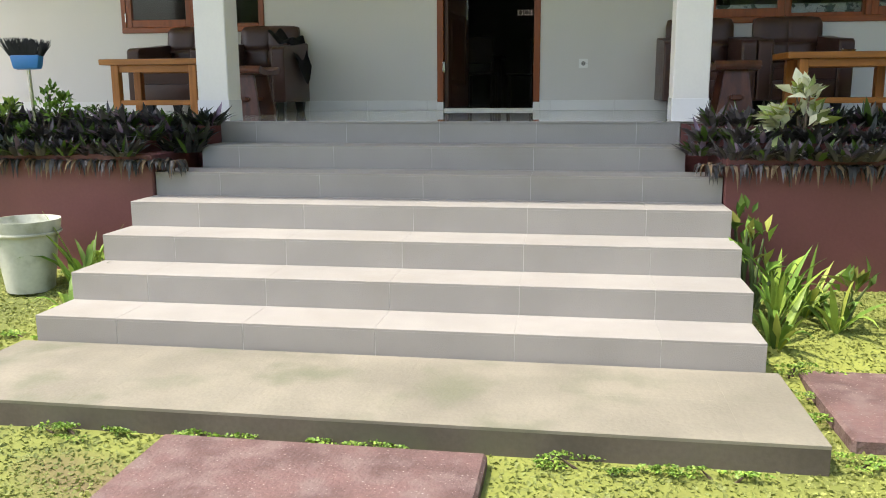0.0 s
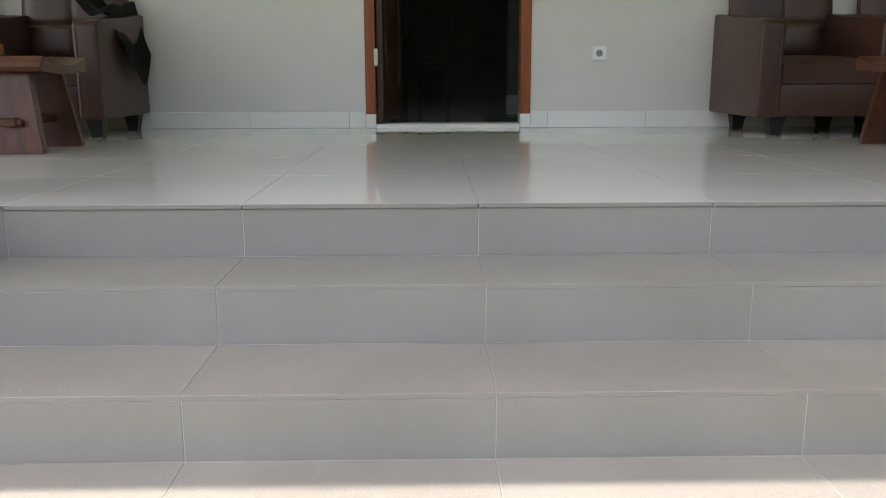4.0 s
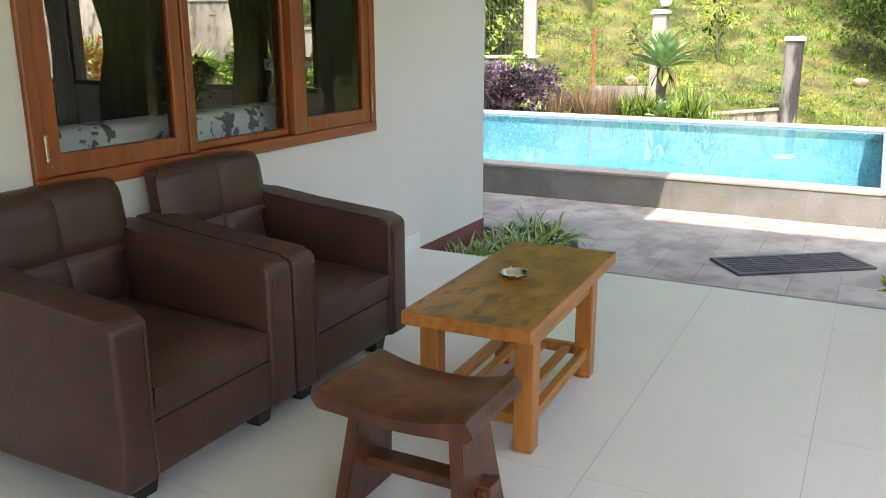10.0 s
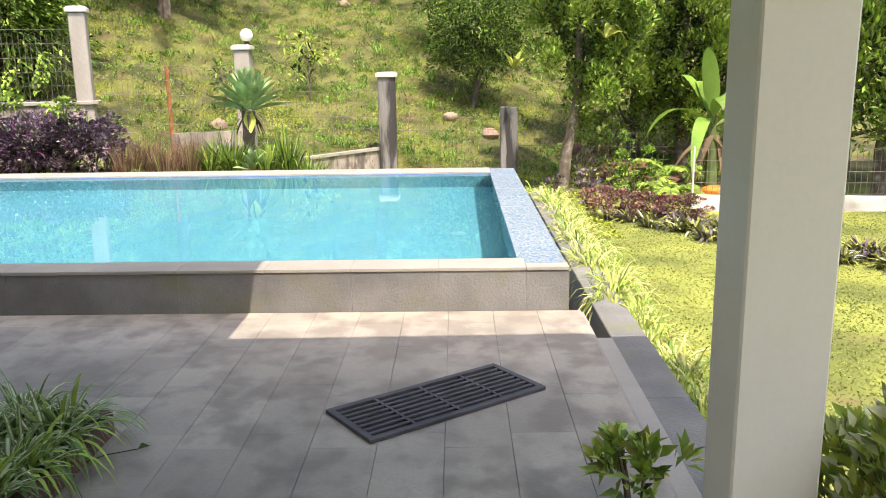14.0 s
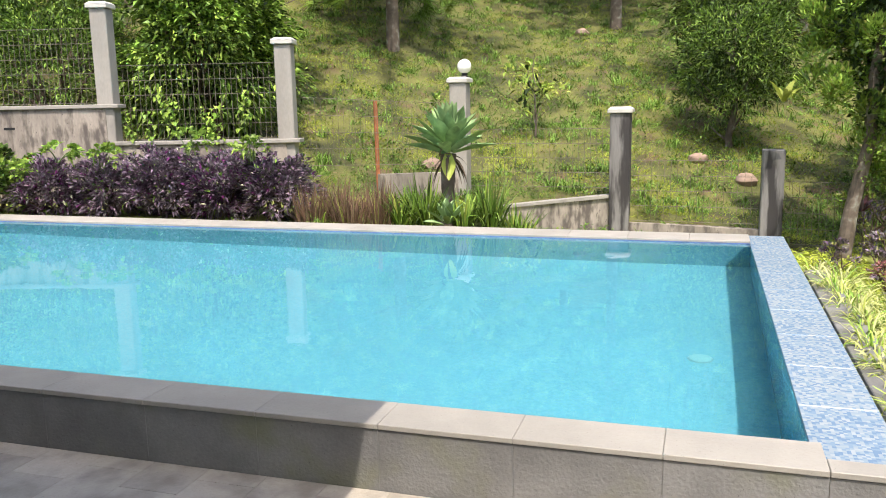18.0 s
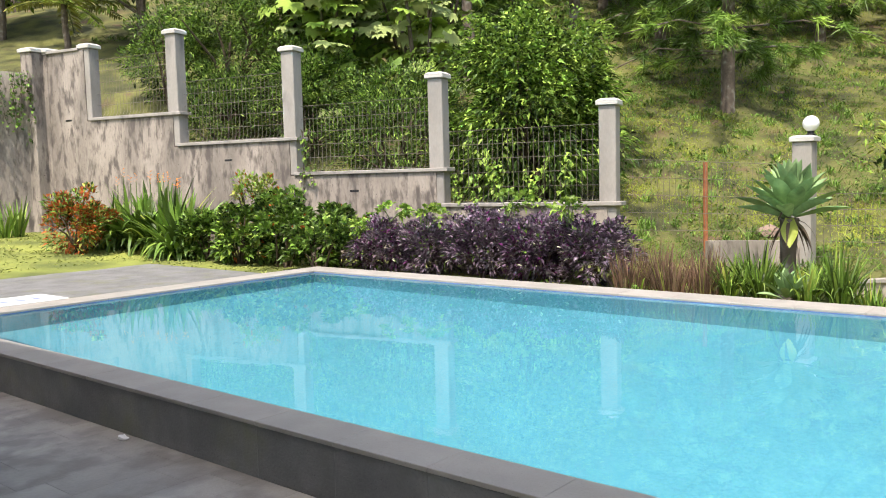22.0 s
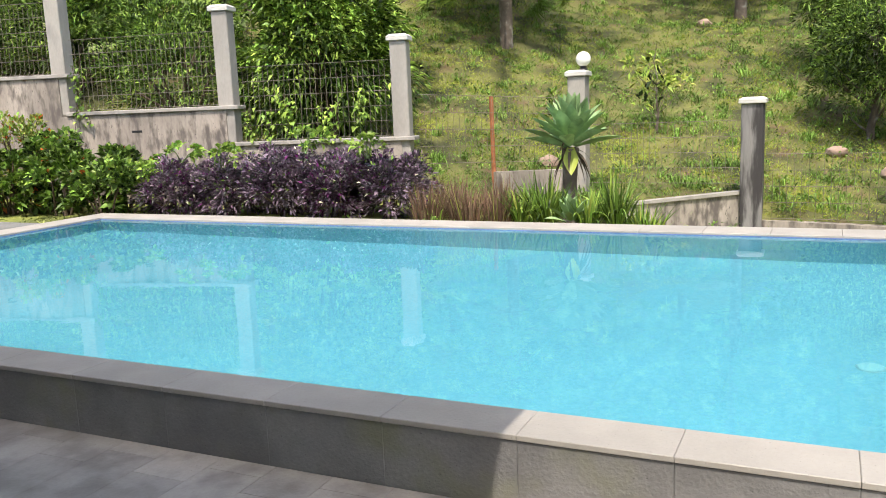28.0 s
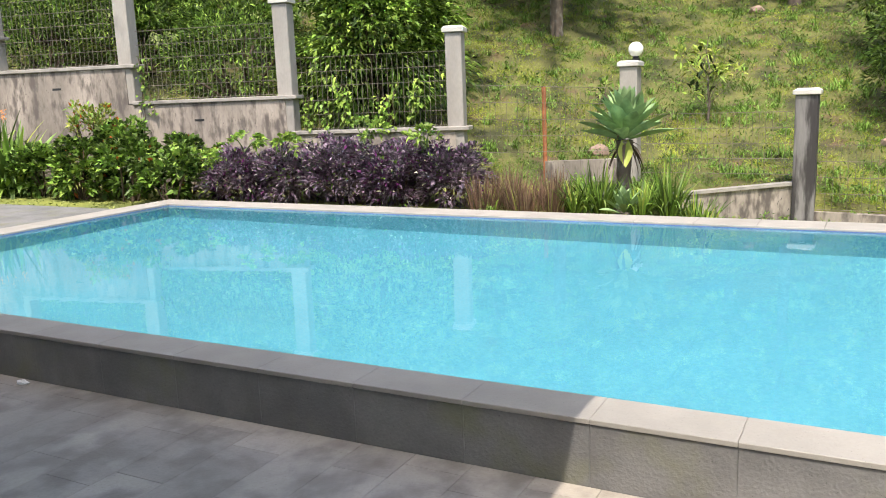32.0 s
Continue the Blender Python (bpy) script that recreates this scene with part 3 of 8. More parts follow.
jy = [-2.90, -2.605 + 0.0]
while jy[-1] < PY3:
    jy.append(min(PY3, jy[-1] + 0.6))
for a, b in zip(jy, jy[1:]):
    piece("wall_cladding", pool, M_POOLSTONE, (PX0, a + 0.0007, DZ - 0.02, PX0 + 0.012, b - 0.0007, PZ - 0.028), 0.0015)
    if b > PY1 + 0.05:
        piece("coping_slab", pool, M_COPING, (PX0 - 0.008, max(a, -2.895) + 0.0007, PZ - 0.025, PX1 + 0.004, b - 0.0007, PZ), 0.003)
    else:
        piece("coping_slab", pool, M_COPING, (PX0 - 0.008, a + 0.0015, PZ - 0.025, PX0 + 0.11, b - 0.0015, PZ), 0.003)
    if b > PY1:
        piece("coping_slab", pool, M_COPING, (PX2 - 0.012, max(a, PY1) + 0.0015, PZ - 0.023, PX3, b - 0.0015, PZ), 0.003)
x = PX1 - 0.14
while x < PX3 - 0.01:
    e = min(x + 0.6, PX3)
    piece("mosaic_slab", pool, M_MOSAIC, (x + 0.002, PY0 + 0.004, PZ - 0.03, e - 0.002, PY1 + 0.006, PZ - 0.012), 0.002)
    x = e
x = PX1 + 0.006
while x < PX2 - 0.02:
    e = min(x + 0.6, PX2 - 0.013)
    piece("coping_slab", pool, M_COPING, (x + 0.0015, PY2 - 0.012, PZ - 0.023, e - 0.0015, PY3, PZ), 0.003)
    x = e
bm = bmesh.new()
box(bm, PX0 + 0.1, PY0 - 0.002, -1.2, PX3, PY0 + 0.012, PZ - 0.03)
part("spill_wall", bm, M_MOSAIC, pool, "pale blue mosaic spill wall")
bm = bmesh.new()
WZ = PZ - 0.028
bm.faces.new([bm.verts.new(p) for p in ((PX1 + 0.004, PY1 + 0.004, WZ), (PX2 - 0.01, PY1 + 0.004, WZ), (PX2 - 0.01, PY2 - 0.01, WZ), (PX1 + 0.004, PY2 - 0.01, WZ))])
solid("water", bm, M_WATER, "clear turquoise pool water with light ripples", "water", "structure").visible_shadow = False
block("deck_upper", (8.075, 7.352, -0.8, 12.75, 10.75, PZ - 0.012), M_POOLSTONE, "upper grey stone deck past the pool end", "paving", bevel=0.01)

# overflow channel and its kerb
kerb = tagged(new("kerb"), "pale concrete kerb along the overflow channel", "kerb", kind="structure")
x = 4.62
while x < 13.7:
    e = min(x + 1.0, 13.7)
    piece("kerb_block", kerb, M_POOLSTONE, (x + 0.001, -3.33, -1.1, e - 0.001, -3.10, DZ - 0.03), 0.006)
    x = e
block("channel_floor", (7.56, -3.10, -1.1, 13.7, -2.905, -0.75), M_SOIL, "dark overflow channel beside the pool", "channel")
block("channel_cover", (4.62, -3.10, -1.1, 7.56, -3.002, DZ - 0.022), M_COPING, "concrete cover over the channel end", "slab")

# ---- door, windows, socket ----
door = thing("door_1", (0, 0.05, 0), "red-brown varnished wooden door frame with its door standing open", "door", kind="structure")
for a, b in ((DOOR_L, -0.438), (0.433, DOOR_R)):
    bm = bmesh.new()
    box(bm, a + 0.001, -0.012, 0.085, b, 0.12, DOOR_H - 0.001, 0.004)
    part("frame_post", bm, M_WOOD, door)
bm = bmesh.new()
box(bm, -0.437, -0.012, DOOR_H - 0.08, 0.432, 0.12, DOOR_H - 0.001, 0.004)
part("frame_head", bm, M_WOODH, door)
HINGE = Vector((-0.433, 0.035, 0))
SWING = radians(84)


def swung(p):
    x, y, z = p
    c, s = math.cos(SWING), math.sin(SWING)
    return (HINGE.x + x * c - y * s, HINGE.y + x * s + y * c, z)


def leaf_part(name, boxes, material, parent, bevel=0.004, label=""):
    bm = bmesh.new()
    for d in boxes:
        box(bm, *d, bevel)
    for v in bm.verts:
        v.co = swung(v.co)
    return part(name, bm, material, parent, label)


leaf = leaf_part("door_leaf", [(0.0, -0.04, 0.03, 0.12, 0.0, 2.03), (0.74, -0.04, 0.03, 0.86, 0.0, 2.03), (0.12, -0.04, 0.03, 0.74, 0.0, 0.25), (0.12, -0.04, 0.95, 0.74, 0.0, 1.10), (0.12, -0.04, 1.90, 0.74, 0.0, 2.03)], M_DARKWOOD, door)
for z0, z1 in ((0.25, 0.95), (1.10, 1.90)):
    leaf_part("door_panel", [(0.12, -0.03, z0, 0.74, -0.012, z1), (0.17, -0.036, z0 + 0.05, 0.69, -0.006, z1 - 0.05)], M_DARKWOOD, leaf, 0.003)
leaf_part("door_handle", [(0.79, -0.055, 0.93, 0.83, -0.041, 1.13), (0.70, -0.085, 1.04, 0.82, -0.068, 1.06), (0.80, -0.08, 1.042, 0.82, -0.05, 1.058)], M_STEEL, leaf, 0.003, "steel lever handle")
for z in (0.42, 1.65):
    bm = bmesh.new()
    box(bm, -0.446, -0.0135, z - 0.05, -0.4215, 0.034, z + 0.05, 0.001)
    for k in range(3):
        lathe(bm, [(0.0001, 0), (0.004, 0), (0.004, 0.002)], 8, (-0.434, -0.0145, z - 0.032 + 0.03 * k))
    part("hinge", bm, M_STEEL, door, "steel butt hinge")


def window(name, x0, x1, mullions, label):
    """A timber window: outer frame, sashes between the mullions, panes and hinges."""
    w = thing(name, ((x0 + x1) / 2, 0, WIN_Z0), label, "window", kind="structure")
    z0, z1 = WIN_Z0 + 0.001, WIN_Z1 - 0.001
    bm = bmesh.new()
    box(bm, x0 + 0.001, -0.022, z0, x1 - 0.001, 0.10, z0 + 0.052, 0.004)
    box(bm, x0 + 0.001, -0.022, z1 - 0.05, x1 - 0.001, 0.10, z1, 0.004)
    part("frame_rail", bm, M_WOODH, w)
    for a, b in [(x0 + 0.001, x0 + 0.05)] + [(m - 0.022, m + 0.022) for m in mullions] + [(x1 - 0.05, x1 - 0.001)]:
        bm = bmesh.new()
        box(bm, a, -0.020, z0 + 0.0525, b, 0.10, z1 - 0.0505, 0.004)
        part("frame_post", bm, M_WOOD, w)
    edges = [x0 + 0.05] + list(mullions) + [x1 - 0.05]
    for i, (a, b) in enumerate(zip(edges, edges[1:])):
        a, b = a + (0.023 if i else 0.001), b - (0.023 if i < len(edges) - 2 else 0.001)
        opening = i != 1
        r = 0.062 if opening else 0.02
        za, zb = z0 + 0.0535, z1 - 0.0515
        y0 = -0.012 if opening else 0.02
        bm = bmesh.new()
        box(bm, a, y0, za, a + r, y0 + 0.04, zb, 0.004)
        box(bm, b - r, y0, za, b, y0 + 0.04, zb, 0.004)
        box(bm, a + r, y0, za, b - r, y0 + 0.04, za + r + 0.012, 0.004)
        box(bm, a + r, y0, zb - r, b - r, y0 + 0.04, zb, 0.004)
        sash = part("sash" if opening else "fixed_light", bm, M_WOOD, w)
        bm = bmesh.new()
        box(bm, a + r - 0.004, y0 + 0.018, za + r + 0.008, b - r + 0.004, y0 + 0.023, zb - r + 0.004)
        pane = part("pane", bm, M_GLASS, sash, "clear reflecting glass pane")
        glass_face(pane, (0, -1, 0))
        if opening:
            hx = x0 + 0.049 if i == 0 else x1 - 0.049
            for hz in (za + 0.10, zb - 0.12):
                bm = bmesh.new()
                box(bm, hx - 0.006, -0.0275, hz - 0.045, hx + 0.006, -0.0215, hz + 0.045, 0.002)
                part("hinge", bm, M_STEEL, sash, "small steel hinge")
    return w


window("window_1", *WINS[0], (2.71, 3.40), "red-brown varnished three-light wooden window")
window("window_2", *WINS[1], (-2.98,), "red-brown varnished wooden window")

socket = thing("wall_socket", (0.904, 0, 0.44), "white plastic wall socket with two round holes", "socket")
bm = bmesh.new()
box(bm, 0.862, -0.011, 0.397, 0.947, -0.0005, 0.483, 0.003, 2)
part("cover_plate", bm, M_PLASTIC, socket)
M_DARKHOLE = mat("grey_recess", (0.30, 0.29, 0.28), 0.6, 0.1)
bm = bmesh.new()
lathe(bm, [(0.0205, 0.0), (0.0205, 0.002), (0.0175, 0.002), (0.0175, 0.0005)], 24)
bmesh.ops.rotate(bm, verts=bm.verts, cent=(0, 0, 0), matrix=Matrix.Rotation(radians(90), 3, "X"))
bmesh.ops.translate(bm, verts=bm.verts, vec=(0.9045, -0.0113, 0.44))
part("socket_ring", bm, M_DARKHOLE, socket, "grey ring of the socket")
for dx in (-0.008, 0.008):
    bm = bmesh.new()
    box(bm, 0.9045 + dx - 0.0025, -0.0135, 0.4375, 0.9045 + dx + 0.0025, -0.0116, 0.4425)
    part("socket_hole", bm, M_BLACK, socket)
for dx in (-0.032, 0.032):
    bm = bmesh.new()
    box(bm, 0.9045 + dx - 0.002, -0.0122, 0.4382, 0.9045 + dx + 0.002, -0.0112, 0.4418)
    part("screw", bm, M_STEEL, socket)

# ---- terrace furniture ----
M_LEATHER = mat("dark_brown_leatherette", (0.066, 0.031, 0.0235), 0.34, 0.14, 3, 140, 0.2, spec=0.36)
M_TABLEWOOD = mat("honey_varnished_wood", (0.40, 0.155, 0.030), 0.35, 0.18, 5, 30, 0.1, stretch=(0.7, 6, 6))
M_TABLELEG = mat("honey_varnished_leg", (0.40, 0.150, 0.030), 0.35, 0.18, 5, 30, 0.1, stretch=(6, 6, 0.7))
M_TABLETOP = mat("worn_table_top", (0.315, 0.142, 0.026), 0.34, 0.3, 5, 30, 0.15, stretch=(1, 2.0, 2.5), stain=(0.105, 0.048, 0.017), stain_at=(0.48, 0.70), stain_scale=9.0)
M_STOOLWOOD = mat("dark_red_stool_wood", (0.112, 0.035, 0.017), 0.34, 0.3, 4, 30, 0.12, stretch=(3, 3, 1), stain=(0.060, 0.021, 0.012), stain_at=(0.45, 0.75), stain_scale=7)


def armchair(x0, at_y=-0.03):
    """A leatherette tub armchair; its back stands to the wall, its left side at x0."""
    W, D = 0.75, 0.765
    yb, yf = at_y, at_y - D
    c = thing("armchair", (x0 + W / 2, yb - D / 2, 0), "dark brown leatherette armchair with buttoned back on the terrace", "armchair", "terrace armchairs")
    aw = 0.125
    for s in (0, 1):
        a = x0 + s * (W - aw)
        bm = bmesh.new()
        prof = [(yf, 0.095), (yb - 0.03, 0.095), (yb - 0.03, 0.66), (yb - 0.10, 0.655), (yb - 0.35, 0.625), (yf + 0.06, 0.595), (yf + 0.018, 0.585), (yf, 0.565)]
        lo = [bm.verts.new((a, y, z)) for y, z in prof]
        hi = [bm.verts.new((a + aw, y, z)) for y, z in prof]
        k = len(prof)
        fs = [bm.faces.new(lo), bm.faces.new(hi[::-1])] + [bm.faces.new((lo[i], hi[i], hi[(i + 1) % k], lo[(i + 1) % k])) for i in range(k)]
        bmesh.ops.bevel(bm, geom=list({e for f in fs for e in f.edges}), offset=0.018, segments=3, profile=0.6, affect="EDGES")
        arm = part("arm", bm, M_LEATHER, c, smooth=True)
        bm = bmesh.new()
        tube(bm, [(a + aw * 0.5 + (0.5 - s) * 0.085, yf - 0.001, 0.11), (a + aw * 0.5 + (0.5 - s) * 0.085, yf - 0.002, 0.54)], 0.004, 6)
        part("piping", bm, M_LEATHER, arm)
    bm = bmesh.new()
    box(bm, x0 + aw, yf + 0.012, 0.10, x0 + W - aw, yb - 0.05, 0.265, 0.012, 2)
    part("seat_frame", bm, M_LEATHER, c, smooth=True)
    bm = bmesh.new()
    nx, ny = 14, 14
    xs, ys = np.linspace(x0 + aw + 0.004, x0 + W - aw - 0.004, nx), np.linspace(yf + 0.004, yb - 0.16, ny)

    def crown(i, j):
        u, v = i / (nx - 1) * 2 - 1, j / (ny - 1) * 2 - 1
        seam = 0.010 * math.exp(-(((u) / 0.10) ** 2)) + 0.010 * math.exp(-((v / 0.10) ** 2))
        return 0.375 + 0.04 * (1 - abs(u) ** 4) * (1 - max(0, -v) ** 6) - seam * 0.5 + 0.01 * v

    top = [[bm.verts.new((xs[i], ys[j], crown(i, j))) for j in range(ny)] for i in range(nx)]
    bot = [[bm.verts.new((xs[i], ys[j] + (0.012 if j == 0 else 0), 0.268)) for j in range(ny)] for i in range(nx)]
    for i in range(nx - 1):
        for j in range(ny - 1):
            bm.faces.new((top[i][j], top[i + 1][j], top[i + 1][j + 1], top[i][j + 1]))
    for j in range(ny - 1):
        bm.faces.new((top[0][j], top[0][j + 1], bot[0][j + 1], bot[0][j]))
        bm.faces.new((top[-1][j + 1], top[-1][j], bot[-1][j], bot[-1][j + 1]))
    for i in range(nx - 1):
        bm.faces.new((top[i + 1][0], top[i][0], bot[i][0], bot[i + 1][0]))
        bm.faces.new((top[i][-1], top[i + 1][-1], bot[i + 1][-1], bot[i][-1]))
    part("seat_cushion", bm, M_LEATHER, c, smooth=True)

    def lean(bm, z_from=0.38):
        for v in bm.verts:
            v.co.y += 0.16 * (v.co.z - z_from) if v.co.z > z_from else 0

    bm = bmesh.new()
    box(bm, x0 + 0.085, yb - 0.14, 0.27, x0 + W - 0.085, yb - 0.06, 0.822, 0.036, 4)
    lean(bm)
    part("backrest", bm, M_LEATHER, c, smooth=True)
    # one soft back cushion, tucked along a cross of seams
    cx = x0 + W / 2
    bm = bmesh.new()
    n = 26

    def pad(i, j):
        u, v = 2 * i / n - 1, j / n
        half = (W / 2 - 0.078) * (1 - 0.10 * max(0.0, (v - 0.82) / 0.18) ** 2.6) if v > 0.42 else W / 2 - aw - 0.002
        x, z = cx + u * half, 0.405 + 0.425 * v - 0.012 * abs(u) ** 4 * v
        puff = 0.050 * (1 - abs(u) ** 7) * (1 - abs(2 * v - 1) ** 9)
        seam = 0.013 * math.exp(-((u / 0.035) ** 2)) + 0.013 * math.exp(-(((v - 0.47) / 0.03) ** 2)) + 0.008 * math.exp(-(u / 0.12) ** 2 - ((v - 0.47) / 0.09) ** 2)
        return Vector((x, yb - 0.138 - puff + seam, z))

    front = [[bm.verts.new(pad(i, j)) for j in range(n + 1)] for i in range(n + 1)]
    for i in range(n):
        for j in range(n):
            bm.faces.new((front[i][j], front[i + 1][j], front[i + 1][j + 1], front[i][j + 1]))
    rim = [front[i][0] for i in range(n + 1)] + [front[n][j] for j in range(1, n + 1)] + [front[i][n] for i in range(n - 1, -1, -1)] + [front[0][j] for j in range(n - 1, 0, -1)]
    rear = [bm.verts.new(v.co + Vector((0, 0.045, 0))) for v in rim]
    for i in range(len(rim)):
        k = (i + 1) % len(rim)
        bm.faces.new((rim[k], rim[i], rear[i], rear[k]))
    bm.faces.new(rear)
    lean(bm)
    part("back_cushion", bm, M_LEATHER, c, smooth=True)
    for lx in (x0 + 0.15, x0 + W - 0.08):
        for ly in (yf + 0.12, yb - 0.10):
            bm = bmesh.new()
            lo = [bm.verts.new((lx + dx * 0.028, ly + dy * 0.028, 0.0)) for dx, dy in ((-1, -1), (1, -1), (1, 1), (-1, 1))]
            hi = [bm.verts.new((lx + dx * 0.042, ly + dy * 0.042, 0.097)) for dx, dy in ((-1, -1), (1, -1), (1, 1), (-1, 1))]
            bm.faces.new(lo[::-1])
            bm.faces.new(hi)
            for i in range(4):
                bm.faces.new((lo[i], lo[(i + 1) % 4], hi[(i + 1) % 4], hi[i]))
            part("leg", bm, M_BLACK, c, "tapered black plastic leg")
    return c


for x in (1.565, 2.325, -3.30, -2.525):
    armchair(x, -0.03 if x > 0 else 0.10 - 0.13)


def coffee_table(x0, y0, w, d):
    t = thing("coffee_table", (x0 + w / 2, y0 + d / 2, 0), "low honey-coloured wooden coffee table with a worn stained top", "coffee table", "coffee tables")
    h = 0.455
    bm = bmesh.new()
    box(bm, x0, y0, h - 0.045, x0 + w, y0 + d, h, 0.004, 2)
    tabletop = part("tabletop", bm, M_TABLEWOOD, t, "thick honey-coloured plank top")
    bm = bmesh.new()
    box(bm, x0 + 0.004, y0 + 0.004, h - 0.003, x0 + w - 0.004, y0 + d - 0.004, h + 0.0012)
    part("top_face", bm, M_TABLETOP, tabletop, "worn brown stained top face")
    ix0, ix1, iy0, iy1 = x0 + 0.09, x0 + w - 0.19, y0 + 0.02, y0 + d - 0.02
    L = 0.065
    for a in (ix0, ix1 - L):
        for b in (iy0, iy1 - L):
            bm = bmesh.new()
            box(bm, a, b, 0, a + L, b + L, h - 0.046, 0.004)
            part("leg", bm, M_TABLELEG, t)
    for b in (iy0 + 0.012, iy1 - 0.042):
        bm = bmesh.new()
        box(bm, ix0 + L, b, h - 0.105, ix1 - L, b + 0.03, h - 0.046, 0.002)
        part("apron", bm, M_TABLEWOOD, t)
        bm = bmesh.new()
        box(bm, ix0 + L, b, 0.085, ix1 - L, b + 0.03, 0.125, 0.002)
        part("rail", bm, M_TABLEWOOD, t)
    for a in (ix0 + 0.015, ix1 - 0.045):
        bm = bmesh.new()
        box(bm, a, iy0 + L, 0.085, a + 0.03, iy1 - L, 0.125, 0.002)
        part("rail", bm, M_TABLEWOOD, t)
    for k in range(3):
        b = iy0 + 0.085 + k * (iy1 - iy0 - 0.21) / 2
        bm = bmesh.new()
        box(bm, ix0 + 0.046, b, 0.100, ix1 - 0.046, b + 0.035, 0.118, 0.002)
        part("shelf_slat", bm, M_TABLEWOOD, t)
    return t


ct = coffee_table(2.345, -1.622, 1.01, 0.44)
ct.matrix_basis = pose(2.86, -1.397, 0, 0, 0, 1.9)
coffee_table(-3.02, -1.74, 1.02, 0.46)


def stool(cx, cy):
    """A stool with a dished plank seat on two splayed boards and a through stretcher; its length lies along y."""
    s = thing("stool", (cx, cy, 0), "dark red-brown wooden stool with a dished seat", "stool", "wooden stools")
    bm = bmesh.new()
    n, half, wid = 28, 0.240, 0.165
    ring = []
    for i in range(n + 1):
        u = -1 + 2 * i / n
        y = cy + u * half
        e = max(0.0, (abs(u) - 0.86) / 0.14)
        nose = math.sqrt(max(0.0, 1 - e * e))
        th = (0.040 + 0.034 * abs(u) ** 3) * (0.25 + 0.75 * nose)
        z = 0.364 + 0.046 * min(abs(u), 0.9) ** 2.2 - 0.028 * (1 - nose)
        ring.append([bm.verts.new((cx + sx * wid, y, zz)) for sx, zz in ((-1, z - 0.004), (-0.94, z), (0.94, z), (1, z - 0.004), (0.97, z - th), (-0.97, z - th))])
    for a, b in zip(ring, ring[1:]):
        for i in range(6):
            bm.faces.new((a[i], a[(i + 1) % 6], b[(i + 1) % 6], b[i]))
    bm.faces.new(ring[0][::-1])
    bm.faces.new(ring[-1])
    part("seat", bm, M_STOOLWOOD, s, smooth=True)
    for sy in (-1, 1):
        bm = bmesh.new()
        lo, hi = [], []
        for dx, dy in ((-1, -1), (1, -1), (1, 1), (-1, 1)):
            lo.append(bm.verts.new((cx + dx * 0.132, cy + sy * 0.190 + dy * 0.02, 0.0)))
            hi.append(bm.verts.new((cx + dx * 0.082, cy + sy * 0.150 + dy * 0.02, 0.337)))
        fs = [bm.faces.new(lo[::-1]), bm.faces.new(hi)] + [bm.faces.new((lo[i], lo[(i + 1) % 4], hi[(i + 1) % 4], hi[i])) for i in range(4)]
        bmesh.ops.bevel(bm, geom=list({e for f in fs for e in f.edges}), offset=0.005, segments=2, affect="EDGES")
        part("leg_board", bm, M_STOOLWOOD, s, smooth=True)
    bm = bmesh.new()
    box(bm, cx - 0.035, cy - 0.235, 0.115, cx + 0.035, cy + 0.235, 0.150, 0.004)
    stretcher = part("stretcher", bm, M_STOOLWOOD, s)
    for sy in (-1, 1):
        bm = bmesh.new()
        box(bm, cx - 0.055, cy + sy * 0.212 - 0.012, 0.121, cx + 0.055, cy + sy * 0.212 + 0.012, 0.144, 0.003)
        part("wedge", bm, M_STOOLWOOD, stretcher)
    return s


stool(2.01, -1.447)
stool(-1.84, -1.42)

ashtray = thing("ashtray", (2.85, -1.375, 0.457), "round steel ashtray on the coffee table", "ashtray")
bm = bmesh.new()
lathe(bm, [(0.0001, 0), (0.034, 0), (0.046, 0.008), (0.055, 0.020), (0.056, 0.021), (0.050, 0.020), (0.042, 0.009), (0.033, 0.0035), (0.0001, 0.003)], 32, (2.85, -1.375, 0.4575))
part("dish", bm, M_STEEL, ashtray, smooth=True)
for a in (0.6, 3.74):
    bm = bmesh.new()
    q = Vector((math.cos(a), math.sin(a), 0))
    p = Vector((2.85, -1.375, 0.478))
    tube(bm, [p + q * 0.053, p + q * 0.066 + Vector((0, 0, 0.001)), p + q * 0.070], [0.006, 0.006, 0.003], 6)
    part("rest", bm, M_STEEL, ashtray)

# a black jacket thrown over the arm of the armchair by the door
M_CLOTH = mat("black_cloth", (0.010, 0.010, 0.013), 0.9, 0.2, 6, 120, 0.5)
bm = bmesh.new()
n = 16
g = []
for i in range(n + 1):
    r = []
    for j in range(n + 1):
        u, v = i / n, j / n
        y = -0.10 - 0.42 * v + 0.03 * math.sin(5 * u)
        x = -2.02 + 0.34 * u
        z = 0.70 - 0.05 * v + 0.02 * math.sin(9 * v + 3 * u) + 0.015 * math.cos(11 * u)
        if u > 0.62:
            z -= 1.0 * (u - 0.62) * (0.7 + 0.4 * math.sin(4 * v))
            x -= 0.12 * (u - 0.62)
        if u < 0.3:
            z += 0.25 * (0.3 - u)
        r.append(bm.verts.new((x, y, z)))
    g.append(r)
for i in range(n):
    for j in range(n):
        bm.faces.new((g[i][j], g[i + 1][j], g[i + 1][j + 1], g[i][j + 1]))
bmesh.ops.solidify(bm, geom=bm.faces[:], thickness=0.012)
solid("jacket", bm, M_CLOTH, "black jacket thrown over the arm of an armchair", "jacket", smooth=True)

